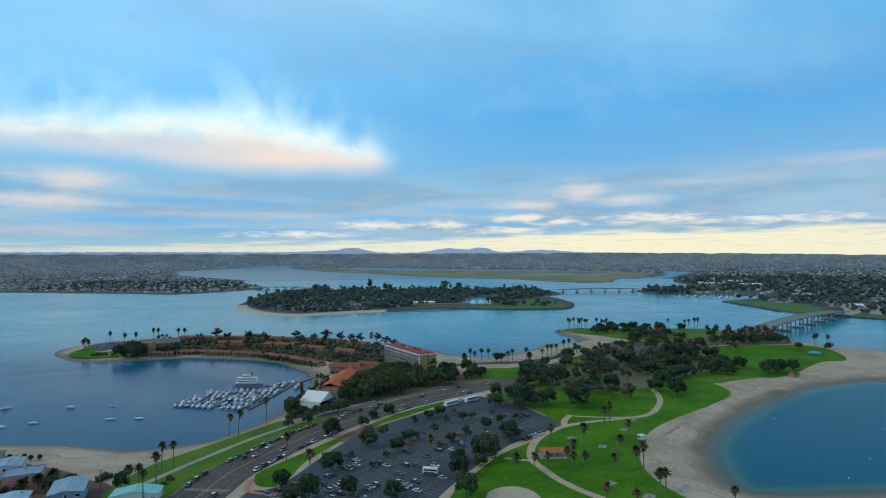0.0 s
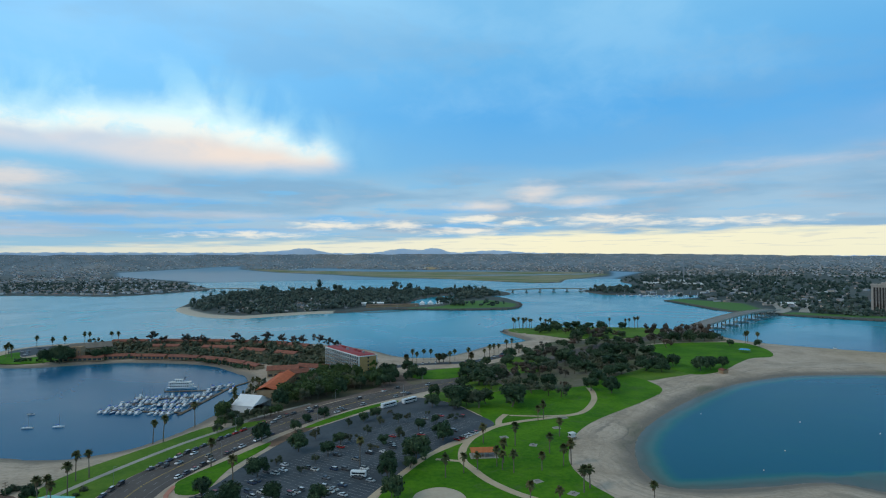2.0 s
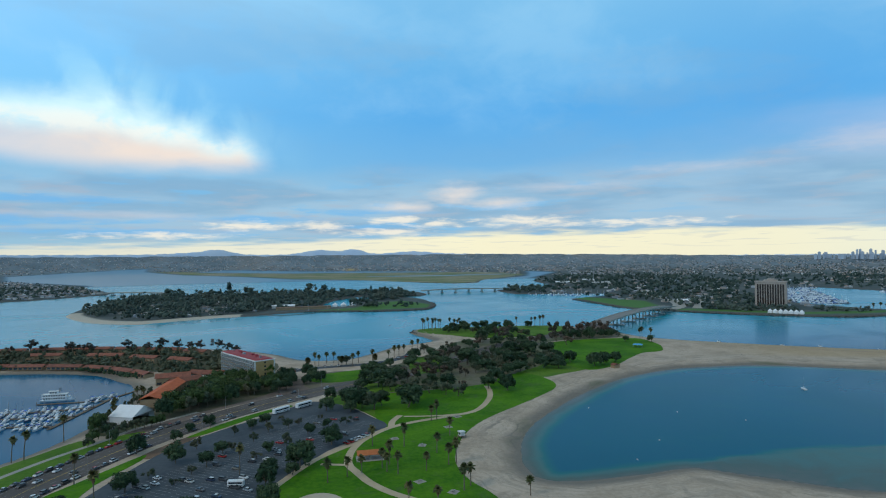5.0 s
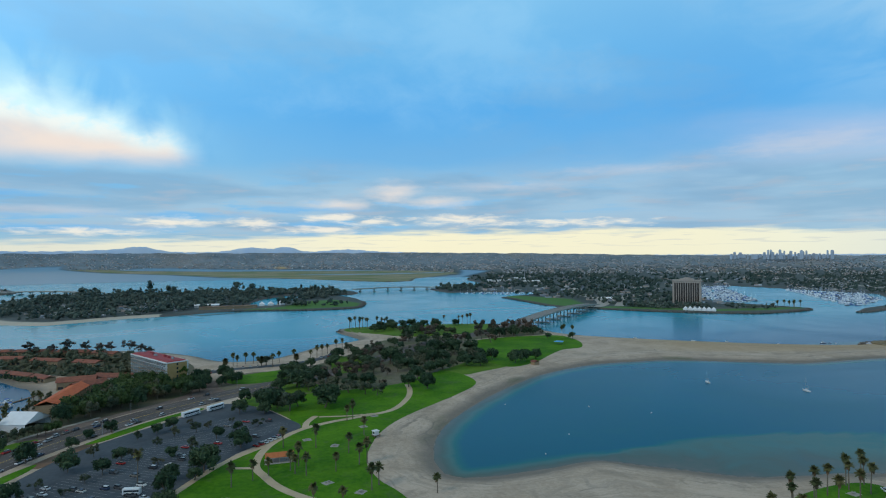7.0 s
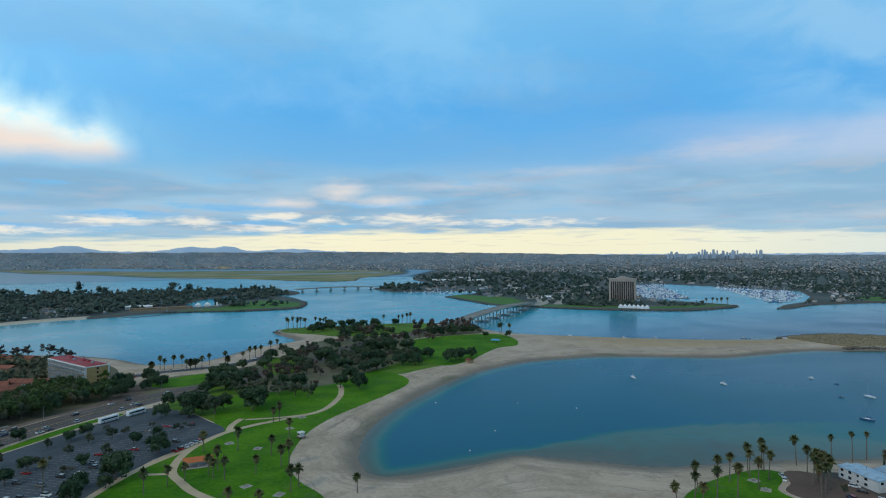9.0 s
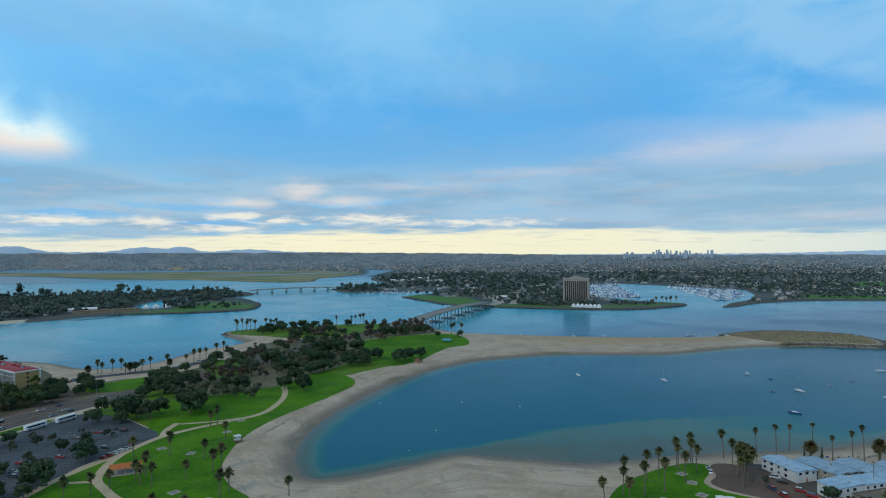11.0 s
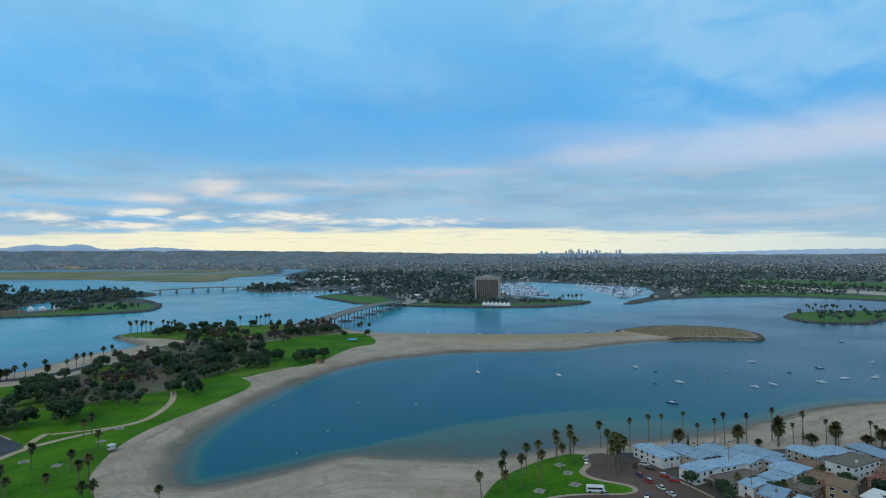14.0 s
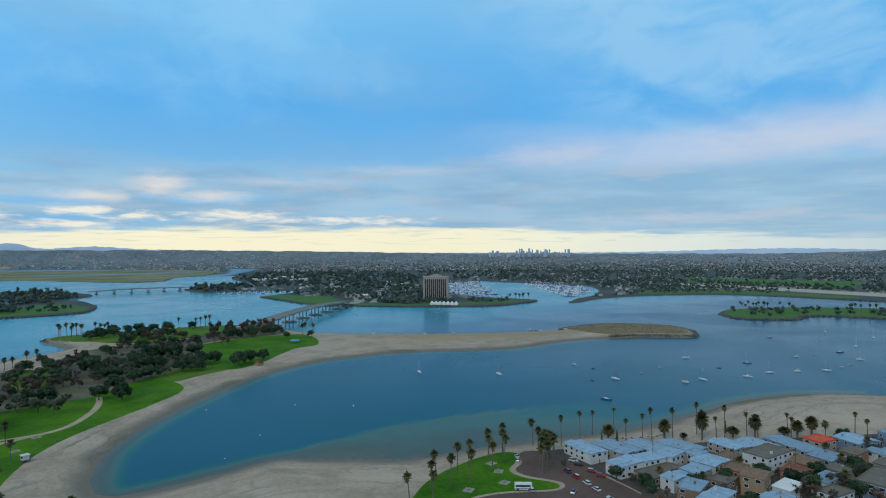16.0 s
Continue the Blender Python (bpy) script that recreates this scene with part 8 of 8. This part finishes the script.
def boat_crowd(name, places, seed, label):
    rng = np.random.default_rng(seed)
    v, f = [], []
    for x, y, a in places:
        s = rng.uniform(0.7, 1.15)
        c, q = math.cos(a), math.sin(a)

        def pt(u, w, z):
            return (x + (c * u - q * w) * s, y + (q * u + c * w) * s, z * s)

        b = len(v)
        v += [pt(-4.5, -1.4, 0), pt(1.5, -1.5, 0), pt(5, 0, 0), pt(1.5, 1.5, 0), pt(-4.5, 1.4, 0), pt(-4.5, -1.4, 1.1), pt(1.5, -1.5, 1.2), pt(5, 0, 1.5), pt(1.5, 1.5, 1.2), pt(-4.5, 1.4, 1.1)]
        f += [tuple(b + i for i in (5, 6, 7, 8, 9))] + [(b + i, b + (i + 1) % 5, b + 5 + (i + 1) % 5, b + 5 + i) for i in range(5)]
        b = len(v)
        h = rng.choice((2.0, 3.0, 3.6))
        v += [pt(u, w, z) for z in (1.1, h) for u, w in ((-3, -1), (1.2, -1), (1.2, 1), (-3, 1))]
        f += [(b + 4, b + 5, b + 6, b + 7)] + [(b + i, b + (i + 1) % 4, b + 4 + (i + 1) % 4, b + 4 + i) for i in range(4)]
        if rng.random() < 0.6:
            b = len(v)
            hm = rng.uniform(10, 16)
            v += [pt(0.5 + du, dw, z) for z in (1.2, hm) for du, dw in ((-0.1, -0.1), (0.1, -0.1), (0, 0.12))]
            f += [(b, b + 1, b + 4, b + 3), (b + 1, b + 2, b + 5, b + 4), (b + 2, b, b + 3, b + 5)]
    ob = mesh_object(name, v, f, island_palette("far_boats_%d" % seed, [(0.78, 0.80, 0.82), (0.62, 0.65, 0.70), (0.06, 0.13, 0.34), (0.80, 0.80, 0.80), (0.30, 0.36, 0.46), (0.70, 0.72, 0.75), (0.10, 0.11, 0.14)], 0.45))
    return tagged(ob, label, "boats", kind="stuff")


def berths(poly, row, gap, heading, seed):
    r = np.random.default_rng(seed)
    p = np.array(poly, float)
    c, s = math.cos(heading), math.sin(heading)
    q = np.stack([p[:, 0] * c + p[:, 1] * s, -p[:, 0] * s + p[:, 1] * c], -1)
    out = []
    for v in np.arange(q[:, 1].min(), q[:, 1].max(), row):
        for u in np.arange(q[:, 0].min(), q[:, 0].max(), gap):
            for d in (-6.5, 6.5):
                x, y = u * c - (v + d) * s, u * s + (v + d) * c
                x, y = x + r.normal() * 5, y + r.normal() * 5
                if r.random() < 0.86 and float(signed(x, y, p)) > 0:
                    out.append((x, y, heading + (1.57 if d < 0 else -1.57)))
    return out


boat_crowd("moored_boats", berths([(1000, 1060), (1060, 1080), (1180, 1260), (1330, 1500), (1430, 1590), (1260, 1570), (1020, 1290), (985, 1150)], 34, 5.5, 0.9, 1)
           + berths([(1180, 930), (1330, 1020), (1470, 1170), (1440, 1400), (1340, 1230), (1200, 1030), (1120, 910)], 32, 5.5, 0.7, 2), 1, "crowded yacht basin full of white boats")
boat_crowd("moored_boats", berths([(515, 1600), (560, 1585), (745, 1545), (720, 1490), (640, 1470), (560, 1530)], 36, 7, -0.2, 3), 2, "rows of white boats in the park marina")
boat_crowd("moored_boats", berths([(-110, 1240), (-40, 1245), (40, 1235), (50, 1222), (-100, 1220)], 30, 8, 0.0, 4), 3, "white boats at the island dock")


def far_houses(name, places, seed, label, street=None):
    """Small gabled houses; places hold x, y, z, size, bearing. Walls and roofs are two meshes."""
    rng = np.random.default_rng(seed)
    wv, wf, rv, rf = [], [], [], []
    for x, y, z, s in places:
        a = rng.uniform(0, 3.14) if street is None else street + rng.choice((0.0, 1.571)) + rng.normal() * 0.06
        c, q = math.cos(a), math.sin(a)
        w, d, h = rng.uniform(4, 8) * s, rng.uniform(3.5, 6) * s, rng.uniform(2.8, 5.5) * s
        p = [(x + c * u - q * v, y + q * u + c * v) for u, v in ((-w, -d), (w, -d), (w, d), (-w, d))]
        b = len(wv)
        wv += [(*k, z - 2) for k in p] + [(*k, z + h) for k in p]
        wf += [(b + i, b + (i + 1) % 4, b + 4 + (i + 1) % 4, b + 4 + i) for i in range(4)]
        b = len(rv)
        e = 1.08
        p = [(x + c * u * e - q * v * e, y + q * u * e + c * v * e) for u, v in ((-w, -d), (w, -d), (w, d), (-w, d))]
        rise = rng.choice((0.15, 1.6, 2.2)) * s
        rv += [(*k, z + h) for k in p] + [(x + c * w * 0.7, y + q * w * 0.7, z + h + rise), (x - c * w * 0.7, y - q * w * 0.7, z + h + rise)]
        rf += [(b, b + 1, b + 4, b + 5), (b + 2, b + 3, b + 5, b + 4), (b + 1, b + 2, b + 4), (b + 3, b, b + 5)]
    t = root(name, label, "houses", kind="stuff")
    mesh_object("walls", wv, wf, FAR_WALL, t)
    mesh_object("roofs", rv, rf, FAR_ROOF, t)


FAR_WALL = island_palette("far_walls", [(0.66, 0.66, 0.65), (0.48, 0.39, 0.33), (0.38, 0.41, 0.44), (0.27, 0.29, 0.32), (0.52, 0.43, 0.36), (0.33, 0.36, 0.40), (0.42, 0.33, 0.28), (0.22, 0.24, 0.27)])
FAR_ROOF = island_palette("far_roofs", [(0.20, 0.21, 0.23), (0.34, 0.21, 0.16), (0.32, 0.34, 0.37), (0.15, 0.16, 0.17), (0.26, 0.25, 0.25), (0.58, 0.61, 0.64), (0.24, 0.21, 0.19), (0.30, 0.25, 0.22)])


def far_field(n, seed, a0, a1, r0, r1, clump=0.0):
    """Random true places on the far land, even in the picture's height; returns bearing, distance and built place."""
    r = np.random.default_rng(seed)
    a = r.uniform(a0, a1, n)
    d = 1 / r.uniform(1 / r1, 1 / r0, n)
    x, y = EYE_X + d * np.sin(np.radians(a)), EYE_Y + d * np.cos(np.radians(a))
    ok = (-signed(x, y, BAY) > 14) & (signed(x, y, FIESTA) < 10) & (signed(x, y, LAGOON) < 20) & (signed(x, y, RIVER) < 10)
    for q in LAWNS:
        ok &= signed(x, y, q) < 5
    if clump:
        patch = np.sin(a * 2.1 + d * 0.0031) + np.sin(a * 0.9 - d * 0.0022 + 1) + np.sin(a * 4.7 + 2)
        ok &= patch > clump
    a, d = a[ok], d[ok]
    fx_, fy_, fz_ = far_place(a, d)
    k = near_r(d) / d
    return [(float(p), float(q), float(z) + (2.4 if dd < R0 else 0.4), float(s)) for p, q, z, s, dd in zip(fx_, fy_, fz_, k, d)]


far_houses("houses", [(x, y, z, s * 0.95) for x, y, z, s in far_field(26000, 1, -56, 84, 3300, 12000, -1.0)], 1, "dense pale houses covering the far hillsides")
far_houses("houses", [(x, y, z, s * 0.8) for x, y, z, s in far_field(2600, 2, -56, -17, 1750, 3300)], 2, "close-built pale houses on the far shore")
for k, (lo, hi) in enumerate(((44, 58), (58, 70), (70, 84))):
    far_houses("houses", [(x, y, z, s * 0.52) for x, y, z, s in far_field(1500, 30 + k, lo, hi, 1750, 4200, -0.5)], 30 + k, "close-built houses in rows beyond the river mouth", 0.5 + 0.25 * k)
far_houses("houses", far_field(620, 4, 18, 46, 1350, 3000, -0.3), 4, "low park and marina buildings")
woods("woodland", [(x, y, z - 0.5, s) for x, y, z, s in far_field(9000, 5, -56, 84, 3100, 10000, -1.5)], 10.0, 5, "dark street trees on the far hillsides", LEAF_HILL_HAZE, 2, lobes=1)
woods("woodland", [(x, y, z - 0.5, s) for x, y, z, s in far_field(5200, 6, 42, 84, 1750, 4400, -1.7)], 8.6, 6, "dark trees among far houses", LEAF_FAR, 2, lobes=2)
woods("woodland", [(x, y, z - 0.5, s) for x, y, z, s in far_field(420, 7, 14, 44, 1700, 3300, -1.0)], 13.0, 7, "dark trees of the far park", n=4)


woods("woodland", [(x, y, z - 0.5, s) for x, y, z, s in far_field(5000, 8, 20, 84, 2900, 8500, -1.0)], 11.0, 8, "dark belts of trees across the far plain", LEAF_FAR, 2, lobes=1)
far_houses("houses", [(x, y, 2.6, 0.8) for x, y in scatter([(1090, 872), (1230, 905), (1400, 1000), (1500, 1130), (1560, 1080), (1440, 940), (1330, 870), (1150, 862)], 30, 61)], 61, "low boat sheds along the breakwater shore", 0.6)
woods("woodland", [(x, y, 2.4, rnd.uniform(0.4, 0.9)) for x, y in scatter([(1090, 866), (1230, 880), (1420, 960), (1560, 1080), (1600, 760), (1480, 780), (1340, 850), (1150, 858)], 26, 62)], 9.0, 62, "low dark trees along the breakwater shore")


def skyline():
    r = random.Random(9)
    # Blue-grey of the distance haze is part of the tower colour.
    blue = surface("haze_blue_towers", (0.30, 0.38, 0.48), (0.44, 0.50, 0.56), 0.05, 0.6, spread=0.3)
    for i in range(34):
        a = 41.0 + 7.4 * (i / 33) + r.uniform(-0.1, 0.1)
        q = 4560 + r.uniform(-60, 60)
        h = r.choice((0.0008, 0.002, 0.0032, 0.0045, 0.006)) * (0.55 + 0.6 * math.exp(-((a - 44.5) / 2.5) ** 2))
        if i > 30:
            h = 0.0055
        base = EYE_H + q * (-0.010)
        t = root("tower_block", "hazy blue-grey office tower on the skyline", "tower", "downtown skyline", pose(EYE_X + q * math.sin(math.radians(a)), EYE_Y + q * math.cos(math.radians(a)), base, 0, 0, -a + r.uniform(-15, 15)))
        w = r.uniform(9, 19)
        top = q * (h + 0.0065)
        bm = bmesh.new()
        box(bm, w, w, top, bevel=0.4)
        part("shaft", bm, blue, t)
        bm = bmesh.new()
        box(bm, w * r.uniform(0.4, 0.8), w * 0.6, top * 0.07, r.uniform(-1, 1), 0, top)
        part("crown", bm, blue, t)


skyline()
# a slim lookout tower in the far park
a, q = 24.05, 2560.0
t = root("lookout_tower", "slim grey lookout tower in the far park", "tower", at=pose(EYE_X - 43 + q * math.sin(math.radians(a)), q * math.cos(math.radians(a)), 2.5))
bm = bmesh.new()
rod(bm, (0, 0, -1), (0, 0, 104), 1.6, 1.3, 8)
part("shaft", bm, STEEL, t)
bm = bmesh.new()
rod(bm, (0, 0, 30), (0, 0, 36), 4.0, 4.0, 10)
part("cabin", bm, STEEL, t)
# long white roofs in the far park and on the island
for x, y, turn, l, w, label in [(-86, 1300, 2, 46, 18, "long white event roof on the island"), (-42, 1254, 10, 108, 9, "low timber boathouse along the island shore"), (860, 2150, -30, 90, 20, "long pale hall in the far park"), (960, 2050, -30, 70, 18, "long pale hall in the far park"),
                                (760, 1180, -40, 40, 22, "low pale hotel podium"), (1020, 2300, -20, 60, 22, "long pale hall in the far park")]:
    t = root("hall", label, "building", at=pose(x, y, 2.4, 0, 0, turn))
    bm = bmesh.new()
    box(bm, l, w, 5.0)
    part("wall", bm, STUCCO_TAN if "timber" in label else STUCCO_WHITE, t)
    bm = bmesh.new()
    gable(bm, w, l, 5.0, w * 0.12, 0.8)
    bmesh.ops.rotate(bm, verts=bm.verts, cent=(0, 0, 0), matrix=Matrix.Rotation(math.pi / 2, 3, "Z"))
    part("roof", bm, STUCCO_BROWN if "timber" in label else CANVAS, t)

r_hut = np.random.default_rng(12)
far_houses("houses", [(x, y, 2.5, r_hut.uniform(0.5, 0.8)) for x, y in scatter([(-400, 1240), (-300, 1135), (-190, 1180), (-120, 1225), (-110, 1400), (-300, 1500), (-420, 1400)], 34, 12)], 12, "low holiday cottages among the island trees")
for x, y, turn in [(38, 1308, 10), (58, 1312, 40), (20, 1306, 0)]:
    t = root("pavilion", "white peaked marquee beside the island pond", "tent", "marquees on the island", pose(x, y, 2.5, 0, 0, turn))
    bm = bmesh.new()
    bmesh.ops.create_cone(bm, segments=4, radius1=8.0, radius2=0.3, depth=5.0, matrix=pose(0, 0, 6.4, 0, 0, 45))
    part("canopy", bm, CANVAS, t)
    bm = bmesh.new()
    box(bm, 10.4, 10.4, 3.9)
    part("side_wall", bm, CANVAS, t)
dock((-156, 1196), (-73, 1153), 3.0, "low dark breakwater pier off the island")
dock((-73, 1153), (-17, 1188), 3.0, "low dark breakwater pier off the island")
BUOY = paint("buoy_paint", [(0.80, 0.80, 0.78), (0.75, 0.74, 0.70)], 0.4)


def mooring_buoy():
    t = root("buoy", "", "")
    bm = bmesh.new()
    bmesh.ops.create_uvsphere(bm, u_segments=10, v_segments=6, radius=0.36, matrix=Matrix.Translation((0, 0, 0.14)))
    part("float", bm, BUOY, t, shade=True)
    bm = bmesh.new()
    rod(bm, (0, 0, 0.46), (0, 0, 0.85), 0.04)
    part("shackle", bm, STEEL, t)
    return t


MOORING = Kind(mooring_buoy)
for x, y in [(205, 397), (215, 320), (187, 292), (258, 374), (289, 347)]:
    MOORING.put(x, y, 0.0, 0, 1.0, "white mooring buoy on the cove water", "buoy", "buoys in the cove")
